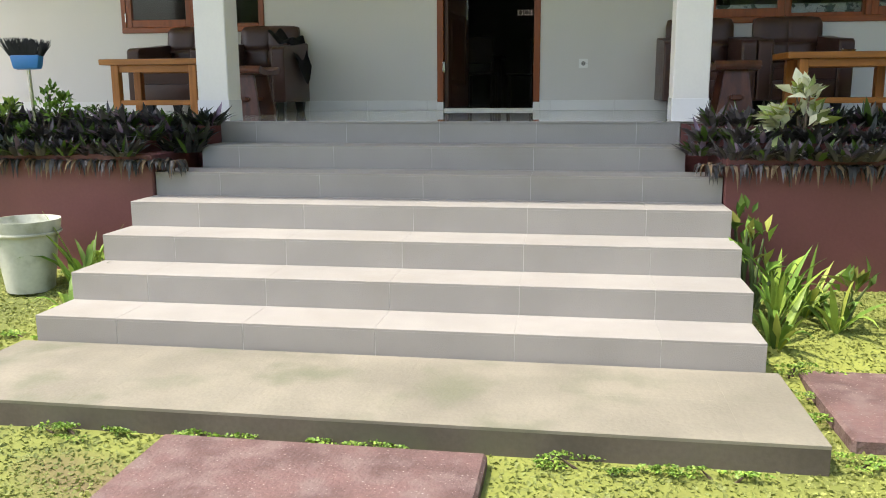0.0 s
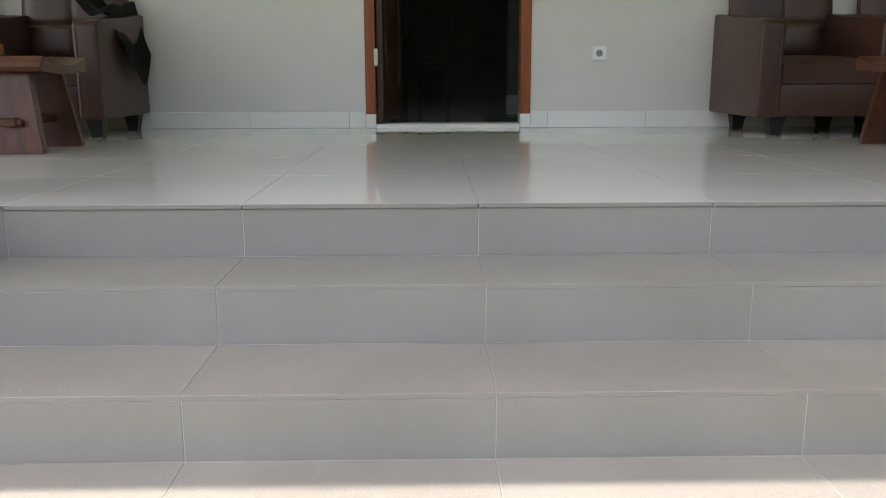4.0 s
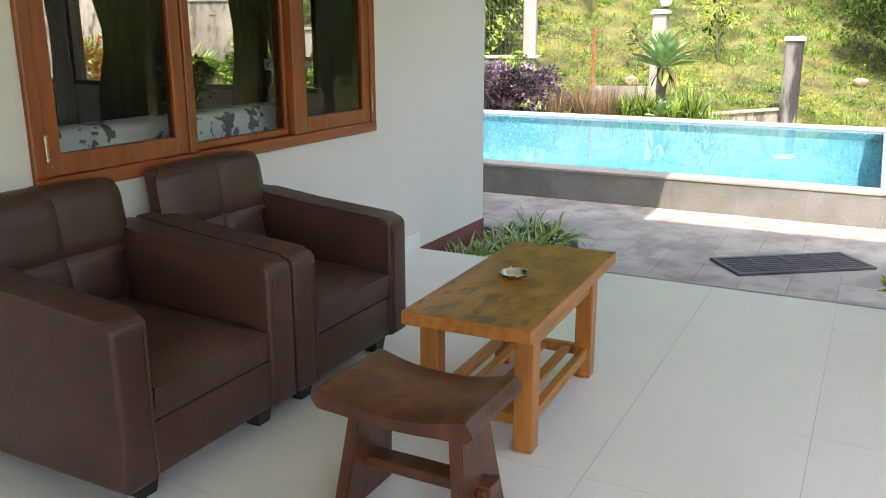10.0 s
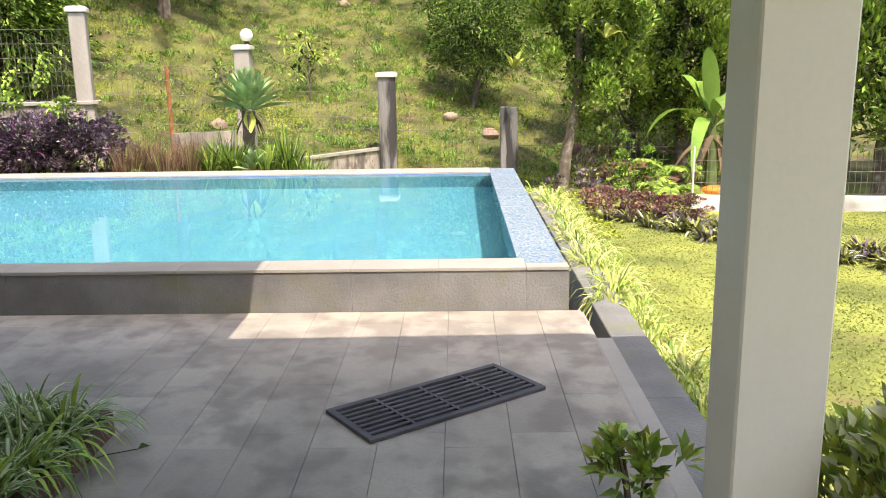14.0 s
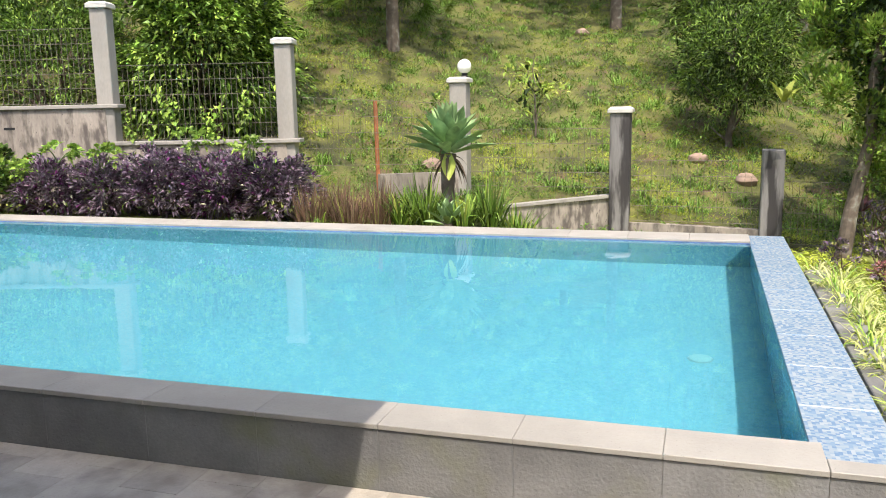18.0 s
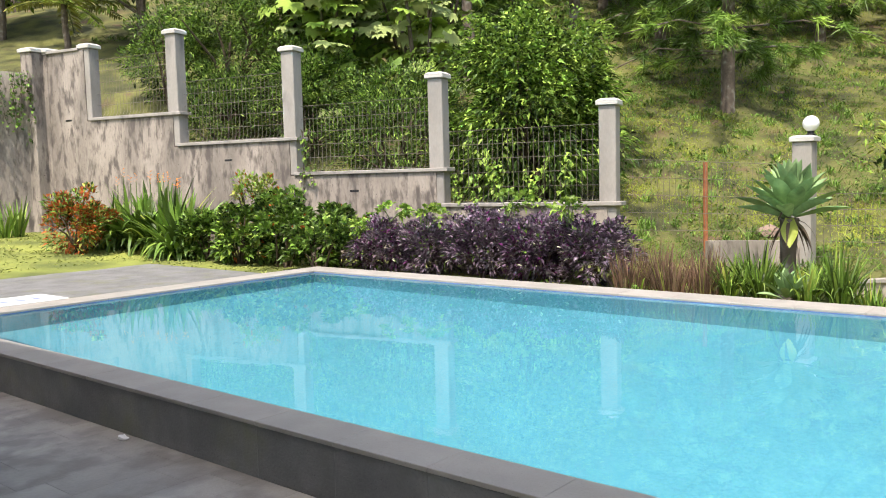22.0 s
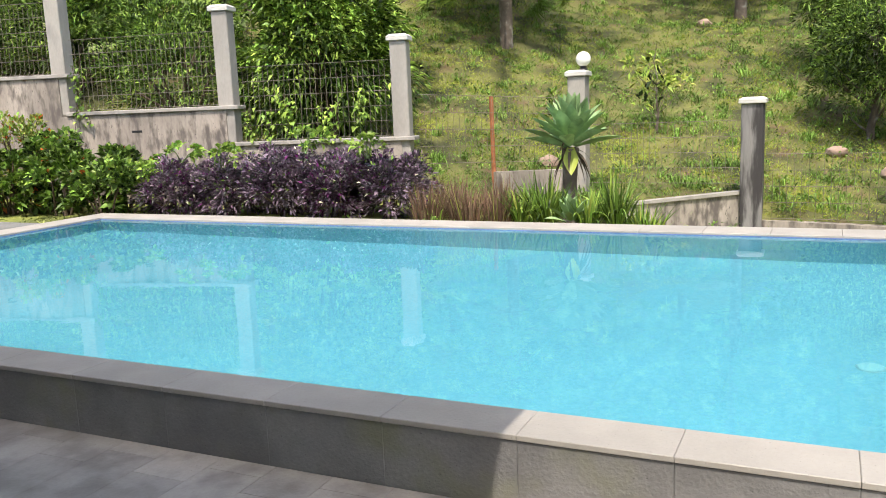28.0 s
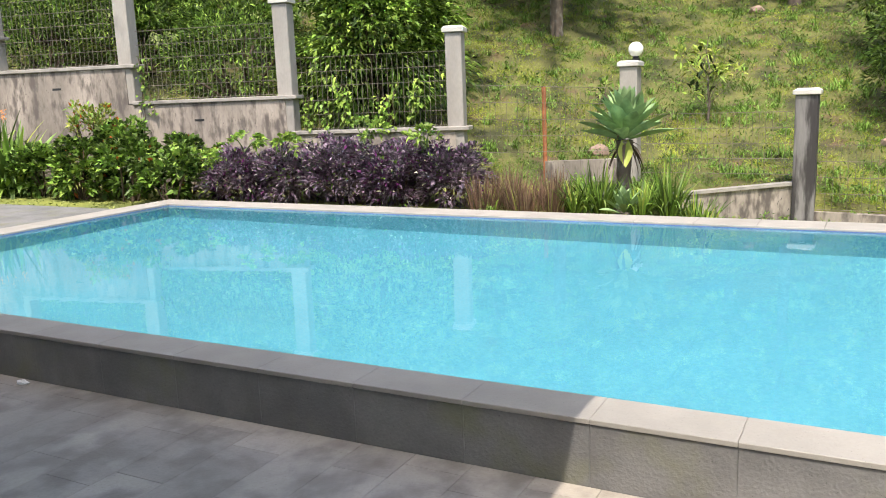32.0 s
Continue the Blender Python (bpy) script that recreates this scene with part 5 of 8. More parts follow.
def wire_panel(a, b, z0, z1, h0=0.0, rows=6, gap=0.085, dz=0.0):
    """A welded wire fence panel from a to b, folded at top and bottom."""
    w = thing("wire_fence", ((a.x + b.x) / 2, (a.y + b.y) / 2, z0), "rusty welded wire fence panel between pillars", "fence", "wire fence panels")
    d = b - a
    length = d.length
    d = d.normalized()
    nv = Vector((d.y, -d.x, 0))
    n = int(length / gap)
    v, f = [], []
    r = 0.0042 if gap < 0.1 else 0.003

    def bar(p, q, rr):
        along = (q - p).normalized()
        s = along.cross(nv).normalized() * rr
        t = nv * rr
        k = len(v)
        for base in (p, q):
            v.extend([base - s, base + t, base + s])
        for i in range(3):
            f.append((k + i, k + (i + 1) % 3, k + 3 + (i + 1) % 3, k + 3 + i))

    for i in range(1, n):
        p = a + d * (length * i / n)
        z = dz * i / n
        prof = [(z0, 0.05), (z0 + 0.07, 0.0), (z1 - 0.07, 0.0), (z1, 0.05)]
        for (za, oa), (zb, ob_) in zip(prof, prof[1:]):
            bar(p - nv * oa + Vector((0, 0, za + z)), p - nv * ob_ + Vector((0, 0, zb + z)), r)
    ob = new("wire_mesh", fast_mesh("wire_mesh", [tuple(x) for x in v], f, M_WIRE))
    ob.parent = w
    ob.matrix_parent_inverse = w.matrix_basis.inverted()
    for k in range(rows):
        zz = z0 + 0.005 + (z1 - z0 - 0.01) * k / (rows - 1)
        bm = bmesh.new()
        tube(bm, [a + Vector((0, 0, zz)), b + Vector((0, 0, zz + dz))], 0.0045, 5)
        part("cross_wire", bm, M_WIRE, w)
    return w


for i in range(4):
    a, b = F0 + FD * (PILLAR_U[i] + 0.17), F0 + FD * (PILLAR_U[i + 1] - 0.17)
    wire_panel(a, b, BAY_TOP[i] + 0.03, BAY_TOP[i] + 1.18)
wire_panel(LAMP + Vector((0, -0.2, 0)), P2 + Vector((0, 0.2, 0)), -0.15, 0.85, rows=5, gap=0.10)
wire_panel(P2 + Vector((0, -0.2, 0)), P1 + Vector((0, 0.2, 0)), -0.7, 0.32, rows=5, gap=0.10)
wire_panel(P1 + Vector((0, -0.2, 0)), P1 + Vector((-0.6, -3.0, 0)), -1.0, 0.0, rows=5, gap=0.10)
wire_panel(F0 + Vector((0.15, -0.2, 0)), LAMP + Vector((-0.1, 0.15, 0)), 0.38, 1.45, rows=5, gap=0.10, dz=-0.14)

# low white wall with a wire fence past the lawn
bw = [Vector((15.9, -5.97, 0)), Vector((15.55, -9.2, 0)), Vector((15.2, -12.5, 0))]
M_OLDWHITE = mat("weathered_white_wall", (0.62, 0.605, 0.60), 0.85, 0.15, 1.5, 40, 0.3, stain=(0.3, 0.28, 0.26), stain_at=(0.54, 0.7))
for a, b in zip(bw, bw[1:]):
    bm = bmesh.new()
    d = (b - a).normalized()
    frame_box(bm, -0.05, (b - a).length, -0.08, 0.08, -1.3, -0.80, 0.01, a, d, Vector((d.y, -d.x, 0)))
    solid("wall_lawn", bm, M_OLDWHITE, "low weathered white wall past the lawn", "wall", "structure")
    wire_panel(a, b, -0.77, -0.05, rows=5, gap=0.09)
bm = bmesh.new()
tube(bm, [(15.9, -5.93, -1.1), (15.9, -5.93, 0.0)], 0.018, 8)
solid("fence_post", bm, M_CAP, "pale slim fence post behind the lawn bed", "post")
M_BARK = mat("grey_brown_bark", (0.13, 0.10, 0.075), 0.95, 0.3, 6, 30, 0.9, stain=(0.24, 0.24, 0.2), stain_at=(0.52, 0.7), stain_scale=6)

# ---- plants: leaves, blades, shrubs and trees ----
L_DARK = mat("dark_green_leaf", (0.068, 0.122, 0.020), 0.45, 0.3, 1.5, 30, 0.0, island=0.45, spec=0.28, translucent=0.08)
# Leaf darkened to imitate shade inside crowns and bushes.
L_SHADE = mat("painted_shade_leaf", (0.026, 0.046, 0.012), 0.6, 0.3, 1.5, 30, 0.0, island=0.4, spec=0.15)
L_MID = mat("green_leaf", (0.160, 0.278, 0.042), 0.45, 0.3, 1.5, 30, 0.0, island=0.4, spec=0.28, translucent=0.14)
L_LIGHT = mat("light_green_leaf", (0.305, 0.435, 0.075), 0.45, 0.3, 1.5, 30, 0.0, island=0.35, spec=0.28, translucent=0.22)
L_PALE = mat("pale_green_leaf", (0.36, 0.43, 0.16), 0.5, 0.2, 2, 30, 0.0, island=0.3, spec=0.3, translucent=0.2)
L_YELLOW = mat("yellow_green_leaf", (0.40, 0.45, 0.09), 0.5, 0.2, 2, 30, 0.0, island=0.3, spec=0.3, translucent=0.3)
L_OLIVE = mat("olive_leaf", (0.235, 0.250, 0.055), 0.45, 0.3, 1.5, 30, 0.0, island=0.45, spec=0.28, translucent=0.12)
L_PURPLE = mat("dark_purple_leaf", (0.090, 0.042, 0.088), 0.4, 0.3, 2, 30, 0.0, island=0.55, spec=0.45, translucent=0.12, tint=(0.235, 0.175, 0.220))
L_MAGENTA = mat("magenta_purple_leaf", (0.13, 0.02, 0.11), 0.45, 0.3, 2, 30, 0.0, island=0.4, spec=0.3, translucent=0.2)
L_RHOEO = mat("green_purple_strap_leaf", (0.046, 0.056, 0.042), 0.4, 0.3, 2, 30, 0.0, island=0.5, spec=0.3, translucent=0.08, tint=(0.095, 0.082, 0.085))
L_DRY = mat("dry_brown_leaf", (0.24, 0.17, 0.10), 0.8, 0.25, 2, 30, 0.0, island=0.4, spec=0.3, translucent=0.2)
L_REDGRASS = mat("red_brown_grass", (0.175, 0.105, 0.070), 0.7, 0.3, 2, 30, 0.0, island=0.5, spec=0.3, translucent=0.2)
L_RED = mat("red_orange_leaf", (0.42, 0.11, 0.025), 0.45, 0.3, 2, 30, 0.0, island=0.4, spec=0.3, translucent=0.25)
L_PINKRED = mat("dark_red_leaf", (0.215, 0.080, 0.080), 0.5, 0.3, 2, 30, 0.0, island=0.5, spec=0.3, translucent=0.2)
L_AGAVE = mat("blue_green_agave_leaf", (0.185, 0.300, 0.120), 0.5, 0.22, 6, 30, 0.05, rand=0.25, spec=0.3, tint=(0.25, 0.36, 0.155))
L_GRASS = mat("lawn_grass_blade", (0.205, 0.250, 0.070), 0.6, 0.2, 0.8, 30, 0.0, island=0.25, spec=0.3, translucent=0.25, tint=(0.275, 0.298, 0.080))
L_HILL = mat("hill_grass_blade", (0.312, 0.392, 0.050), 0.6, 0.3, 0.6, 30, 0.0, island=0.25, spec=0.2, translucent=0.2, tint=(0.385, 0.438, 0.066))
L_TUFT = mat("tall_grass_blade", (0.155, 0.268, 0.046), 0.55, 0.25, 0.8, 30, 0.0, island=0.5, spec=0.3, translucent=0.25)
L_SPIDER = mat("spider_plant_green", (0.19, 0.30, 0.085), 0.4, 0.2, 2, 30, 0.0, island=0.3, spec=0.3, translucent=0.2)
L_CREAM = mat("cream_leaf_stripe", (0.66, 0.67, 0.46), 0.45, 0.1, 2, 30, 0.0, island=0.15, spec=0.3, translucent=0.2)
L_VARIEG = mat("pale_yellow_grass_blade", (0.54, 0.55, 0.23), 0.5, 0.2, 2, 30, 0.0, island=0.3, spec=0.3, translucent=0.3)
M_TWIG = mat("brown_twig", (0.10, 0.07, 0.045), 0.9, 0.3, 6, 40, 0.3)
M_GREENSTEM = mat("green_stem", (0.11, 0.15, 0.05), 0.7, 0.2, 6, 40, 0.2)
M_FLOWER = mat("orange_flower", (0.75, 0.25, 0.04), 0.5, 0.15, 6, 40, 0.0, island=0.2, spec=0.3, translucent=0.2)
M_PINKFLOWER = mat("pink_flower", (0.65, 0.04, 0.10), 0.5, 0.15, 6, 40, 0.0, spec=0.3, translucent=0.2)


def unit(v):
    return v / np.maximum(np.linalg.norm(v, axis=-1, keepdims=True), 1e-9)


def spread(n, rng, up=0.3):
    """n random directions that lean upwards."""
    d = rng.normal(size=(n, 3))
    d[:, 2] += up
    return unit(d)


def lite_arrays(p, d, length, width, rng, droop=0.25, flat=0.6):
    """Small leaves of two triangles each, folded along the middle."""
    n = len(p)
    length, width = np.broadcast_to(length, n)[:, None], np.broadcast_to(width, n)[:, None]
    ref = np.tile((0.0, 0.0, 1.0), (n, 1)) + rng.normal(size=(n, 3)) * (1 - flat)
    side = unit(np.cross(d, ref))
    up = np.cross(side, d)
    waist = p + d * length * 0.42 + up * width * 0.2 + np.array((0, 0, -1.0)) * length * droop * 0.18
    tip = p + d * length + np.array((0, 0, -1.0)) * length * droop
    v = np.stack([p, waist - side * width * 0.5, tip, waist + side * width * 0.5], 1).reshape(-1, 3)
    f = (np.arange(n)[:, None, None] * 4 + np.array([(0, 1, 2), (0, 2, 3)])[None]).reshape(-1, 3)
    return v, f


def leaf_arrays(p, d, length, width, rng, fold=0.25, droop=0.25, flat=0.6):
    """Folded leaves of four triangles each, at p along d."""
    n = len(p)
    length, width = np.broadcast_to(length, n)[:, None], np.broadcast_to(width, n)[:, None]
    ref = np.tile((0.0, 0.0, 1.0), (n, 1)) + rng.normal(size=(n, 3)) * (1 - flat)
    side = unit(np.cross(d, ref))
    up = np.cross(side, d)
    drop = np.array((0, 0, -1.0)) * length * droop
    mid = p + d * length * 0.5 + drop * 0.25
    left = p + d * length * 0.42 + side * width * 0.5 + up * width * fold + drop * 0.18
    right = p + d * length * 0.42 - side * width * 0.5 + up * width * fold + drop * 0.18
    tip = p + d * length + drop
    v = np.stack([p, right, mid, left, tip], 1).reshape(-1, 3)
    base = np.arange(n)[:, None, None] * 5
    f = (base + np.array([(0, 1, 2), (0, 2, 3), (1, 4, 2), (3, 2, 4)])[None]).reshape(-1, 3)
    return v, f


def strap_arrays(p, d, length, width, rng, droop=0.5, seg=4, channel=0.15, taper=1.6, wide_at=0.3):
    """Long strap leaves, channelled, that arch over."""
    n = len(p)
    length, width, droop = (np.broadcast_to(a, n)[:, None] for a in (length, width, droop))
    side = unit(np.cross(d, np.array((0, 0, 1.0)) + rng.normal(size=(n, 3)) * 0.15))
    up = np.cross(side, d)
    rings = []
    for k in range(seg + 1):
        s = k / seg
        c = p + d * length * s * (1 - 0.25 * droop * s) + np.array((0, 0, -1.0)) * length * droop * s * s * 0.8
        w = width * 0.5 * (min(1, 0.45 + s / wide_at * 0.55) if s < wide_at else max(0.02, 1 - ((s - wide_at) / (1 - wide_at)) ** taper))
        rings.append(np.stack([c + side * w + up * w * channel * 2, c, c - side * w + up * w * channel * 2], 1))
    v = np.stack(rings, 1).reshape(-1, 3)
    per = (seg + 1) * 3
    f = []
    for k in range(seg):
        for j in range(2):
            a = k * 3 + j
            f += [(a, a + 1, a + 4), (a, a + 4, a + 3)]
    f = (np.arange(n)[:, None, None] * per + np.array(f)[None]).reshape(-1, 3)
    return v, f


def blade_arrays(p, d, length, width, rng, droop=0.3):
    """Thin blades and needles, one tapering triangle each."""
    n = len(p)
    length, width, droop = (np.broadcast_to(a, n)[:, None] for a in (length, width, droop))
    side = unit(np.cross(d, rng.normal(size=(n, 3))))
    t = p + d * length + np.array((0, 0, -1.0)) * length * droop
    v = np.stack([p - side * width * 0.5, p + side * width * 0.5, t], 1).reshape(-1, 3)
    return v, np.arange(3 * n).reshape(-1, 3)


def foliage(name, arrays, material, parent, label="", kind=""):
    v = np.concatenate([a[0] for a in arrays])
    offs = np.cumsum([0] + [len(a[0]) for a in arrays[:-1]])
    f = np.concatenate([a[1] + o for a, o in zip(arrays, offs)])
    ob = new(name, fast_mesh(name, v, f, material))
    ob.parent = parent
    if parent is not None:
        ob.matrix_parent_inverse = parent.matrix_basis.inverted()
    return tagged(ob, label, kind=kind)


def ground_at(x, y):
    return float(ground_z(x, y))


def clump_shrub(name, centre, size, n, leaf_l, leaf_w, mats, label, category, seed, group="", up=0.35, clumps=None, base_z=None, stems=8, droop=0.25, stem_mat=None, shell=0.62, rough=0.28, fold=0.25):
    """A shrub: stems that fan out to uneven clumps of leaves. size: half widths and height."""
    rng = np.random.default_rng(seed)
    cx, cy = centre
    z0 = ground_at(cx, cy) if base_z is None else base_z
    sx, sy, h = size
    s = thing(name, (cx, cy, z0), label, category, group)
    clumps = clumps or max(8, n // 90)
    dirs = spread(clumps, rng, 0.5)
    rad = rng.uniform(shell, 1.0, clumps)[:, None] * rng.uniform(1 - rough, 1 + rough * 0.4, clumps)[:, None]
    cc = np.stack([cx + dirs[:, 0] * sx * rad[:, 0], cy + dirs[:, 1] * sy * rad[:, 0], z0 + h * (0.48 + 0.5 * dirs[:, 2] * rad[:, 0])], -1)
    cc[:, 2] = np.maximum(cc[:, 2], z0 + 0.05 * h)
    which = rng.integers(0, clumps, n)
    cr = np.array((sx, sy, h * 0.5)) * rng.uniform(0.14, 0.30, clumps)[which][:, None]
    off = unit(rng.normal(size=(n, 3)) + np.array((0, 0, 0.35))) * rng.uniform(0.4, 1.0, n)[:, None] ** 0.5
    p = cc[which] + off * cr
    p[:, 2] = np.maximum(p[:, 2], z0 + 0.02)
    out = unit(p - np.array((cx, cy, z0 + h * 0.3)))
    d = unit(out * 0.8 + off * 0.5 + rng.normal(size=(n, 3)) * 0.45 + np.array((0, 0, up)))
    kind_of = rng.choice(len(mats), n, p=np.array([m[1] for m in mats]) / sum(m[1] for m in mats))
    ll = leaf_l * rng.uniform(0.6, 1.25, n)
    for i, (m, _) in enumerate(mats):
        k = kind_of == i
        if k.any():
            foliage("leaves", [lite_arrays(p[k], d[k], ll[k], ll[k] * leaf_w / leaf_l, rng, droop=droop) if n > 5000 else leaf_arrays(p[k], d[k], ll[k], ll[k] * leaf_w / leaf_l, rng, droop=droop, fold=fold)], m, s, kind="stuff")
    bm = bmesh.new()
    for i in range(min(stems, clumps)):
        q = Vector(cc[i])
        b = Vector((cx + rng.uniform(-0.15, 0.15) * sx, cy + rng.uniform(-0.15, 0.15) * sy, z0 - 0.05))
        mid = (b + q) / 2 + Vector((0, 0, 0.1 * h))
        r = 0.008 + 0.012 * h
        tube(bm, [b, mid, q], [r, r * 0.7, r * 0.3], 6)
    tagged(part("stemwork", bm, stem_mat or M_TWIG, s), kind="stuff")
    return s


def strap_plant(name, centre, n, length, width, mats, label, category, seed, group="", droop=(0.3, 0.9), radius=0.06, lean=(0.25, 0.8), base_z=None, stripe=None, seg=5, wide_at=0.3):
    """A clump of arching strap leaves."""
    rng = np.random.default_rng(seed)
    cx, cy = centre
    z0 = ground_at(cx, cy) if base_z is None else base_z
    s = thing(name, (cx, cy, z0), label, category, group)
    a = rng.uniform(0, 2 * np.pi, n)
    tilt = rng.uniform(*lean, n)
    d = unit(np.stack([np.cos(a) * tilt, np.sin(a) * tilt, np.ones(n)], -1))
    p = np.stack([cx + np.cos(a) * radius * rng.uniform(0, 1, n), cy + np.sin(a) * radius * rng.uniform(0, 1, n), np.full(n, z0 - 0.01)], -1)
    ll = length * rng.uniform(0.55, 1.1, n)
    dr = rng.uniform(*droop, n)
    kind_of = rng.choice(len(mats), n, p=np.array([m[1] for m in mats]) / sum(m[1] for m in mats))
    for i, (m, _) in enumerate(mats):
        k = kind_of == i
        if k.any():
            arr = strap_arrays(p[k], d[k], ll[k], width * rng.uniform(0.8, 1.2, k.sum()), rng, dr[k], seg, wide_at=wide_at)
            foliage("leaves", [arr], m, s, kind="stuff" if k.sum() > 60 else "")
            if stripe and i == 0:
                arr2 = strap_arrays(p[k] + np.array((0, 0, 0.004)), d[k], ll[k] * 0.97, width * 0.58, np.random.default_rng(seed), dr[k], seg, channel=0.0)
                foliage("leaf_stripes", [arr2], stripe, s, "cream middle stripes")
    return s


def rows_of(fn, n, seed):
    rng = np.random.default_rng(seed)
    for i in range(n):
        fn(i, rng)


# ---- front planters ----
def rhoeo_bed(x0, x1, count, seed):
    rng = np.random.default_rng(seed)
    for i in range(count):
        x = x0 + (x1 - x0) * (i + rng.uniform(0.2, 0.8)) / count
        y = (-3.62, -3.42, -3.22)[i % 3] + rng.uniform(-0.05, 0.05)
        if abs(x) < 1.66:
            y = max(y, -3.3)
        strap_plant("oyster_plant", (x, y), 58, 0.175, 0.036, [(L_RHOEO, 6), (L_PURPLE, 0.6), (L_DARK, 1.2)], "dark green and purple strap-leaved plant in the planter", "plant", seed + i, "planter plants", (0.1, 0.5), 0.07, (0.2, 1.5), -0.17 + 0.08 * (i % 3), seg=3, wide_at=0.25)
        if i % 2 == 0:
            strap_plant("withered_leaves", (x, -3.60), 30, 0.12, 0.026, [(L_DRY, 0.9), (L_RHOEO, 2)], "withered brown leaves hanging over the planter edge", "plant", seed + 500 + i, "withered leaves", (1.0, 1.7), 0.05, (0.8, 2.0), -0.20, seg=3, wide_at=0.25)


rhoeo_bed(1.50, 4.1, 58, 100)
rhoeo_bed(-4.0, -1.40, 60, 200)
clump_shrub("croton", (2.02, -3.40), (0.16, 0.14, 0.46), 210, 0.12, 0.05, [(L_PALE, 1.2), (L_YELLOW, 0.8), (L_CREAM, 3.0)], "pale yellow-green croton in the planter", "shrub", 11, base_z=-0.22, clumps=9, stems=6)
for i, (x, y, h, m) in enumerate(((-2.42, -3.35, 0.50, L_MID), (-2.75, -3.4, 0.42, L_LIGHT), (-2.15, -3.2, 0.32, L_DARK), (-3.1, -3.35, 0.5, L_LIGHT))):
    clump_shrub("garden_shrub", (x, y), (0.2, 0.18, h), 330, 0.06, 0.026, [(m, 2), (L_DARK, 1)], "small-leaved green shrub in the planter", "shrub", 20 + i, "planter shrubs", base_z=-0.22, stems=6)
# plants in the lawn beside the steps
for i, (x, y, n, l) in enumerate(((1.80, -4.12, 18, 0.52), (1.95, -4.02, 20, 0.50), (1.76, -4.36, 16, 0.42), (2.05, -4.2, 14, 0.46), (1.85, -3.85, 16, 0.58))):
    strap_plant("spider_lily", (x, y), n, l, 0.032, [(L_DARK, 0.6), (L_MID, 3), (L_LIGHT, 1.6), (L_YELLOW, 0.25)], "green strap-leaved lily beside the steps", "plant", 40 + i, "lilies by the steps", (0.15, 0.7), 0.04, (0.1, 0.75))
for i, (x, y) in enumerate(((1.70, -3.75), (1.72, -3.95), (2.15, -4.05))):
    clump_shrub("arrow_leaf_plant", (x, y), (0.11, 0.11, 0.50 - 0.10 * i), 20, 0.13, 0.045, [(L_MID, 1), (L_DARK, 2), (L_OLIVE, 1)], "broad-leaved green plant beside the steps", "plant", 60 + i, "broad-leaved plants", clumps=5, stems=5, stem_mat=M_GREENSTEM, up=0.8)
for i, (x, y, n, l) in enumerate(((-1.86, -3.95, 18, 0.62), (-1.80, -4.12, 16, 0.5), (-1.95, -3.8, 14, 0.6), (-1.75, -4.3, 10, 0.4))):
    strap_plant("spider_lily", (x, y), n, l, 0.034, [(L_MID, 3), (L_LIGHT, 2)], "green strap-leaved lily beside the steps", "plant", 80 + i, "lilies by the steps", (0.2, 0.9), 0.04, (0.15, 0.8))
for i, (x, y) in enumerate(((1.75, -4.62), (1.72, -4.85), (1.7, -5.1), (1.68, -5.45), (-1.75, -4.6), (-1.8, -4.85), (0.9, -5.58), (0.1, -5.56), (-0.9, -5.57), (1.3, -5.6), (-0.4, -5.56))):
    clump_shrub("lawn_weed", (x, y), (0.24, 0.06, 0.04), 330, 0.015, 0.012, [(L_LIGHT, 0.7), (L_MID, 1.6)], "low leafy weed at the slab edge", "weed", 110 + i, "weeds", clumps=10, stems=3)

# ---- lawns ----
def scatter(n, x0, x1, y0, y1, seed, keep=None):
    rng = np.random.default_rng(seed)
    x, y = rng.uniform(x0, x1, n), rng.uniform(y0, y1, n)
    if keep is not None:
        k = keep(x, y)
        x, y = x[k], y[k]
    return rng, x, y


def sheet_z(x, y):
    """The height of the ground sheet itself, with its bumps."""
    i = np.clip(np.searchsorted(gx, x) - 1, 0, ni - 2)
    j = np.clip(np.searchsorted(gy, y) - 1, 0, nj - 2)
    u, v = (x - gx[i]) / (gx[i + 1] - gx[i]), (y - gy[j]) / (gy[j + 1] - gy[j])
    return GZ[i, j] * (1 - u) * (1 - v) + GZ[i + 1, j] * u * (1 - v) + GZ[i, j + 1] * (1 - u) * v + GZ[i + 1, j + 1] * u * v


def lawn(name, n, x0, x1, y0, y1, seed, length, width, material, label, keep=None, bare=0.05):
    rng, x, y = scatter(n, x0, x1, y0, y1, seed, keep)
    patch = np.array([noise.noise((a * 1.3, b * 1.3, 9.0)) for a, b in zip(x[::1], y[::1])])
    ok = patch > rng.uniform(-1.0, bare, len(x))
    x, y = x[ok], y[ok]
    p = np.stack([x, y, sheet_z(x, y) - 0.003], -1)
    d = spread(len(x), rng, 0.3)
    d[:, 2] = np.abs(d[:, 2]) * 0.6 + 0.1
    d = unit(d)
    ll = length * rng.uniform(0.5, 1.3, len(x))
    ob = foliage(name, [lite_arrays(p, d, ll, width, rng, droop=0.3)], material, None)
    return tagged(ob, label, "grass", kind="stuff")


def off_slabs(x, y):
    inside = (np.abs(x) < 1.63) & (y > -5.53)
    inside |= (x > 1.78) & (x < 3.0) & (y > -5.33) & (y < -4.59)
    inside |= (np.abs(x) < 0.58) & (y < -5.59) & (y > -6.61)
    inside |= (y > -3.63)
    return ~inside


lawn("lawn_grass_front", 150000, -3.4, 3.4, -6.7, -3.6, 300, 0.021, 0.015, L_GRASS, "short mossy lawn in front of the steps", off_slabs, -0.15)


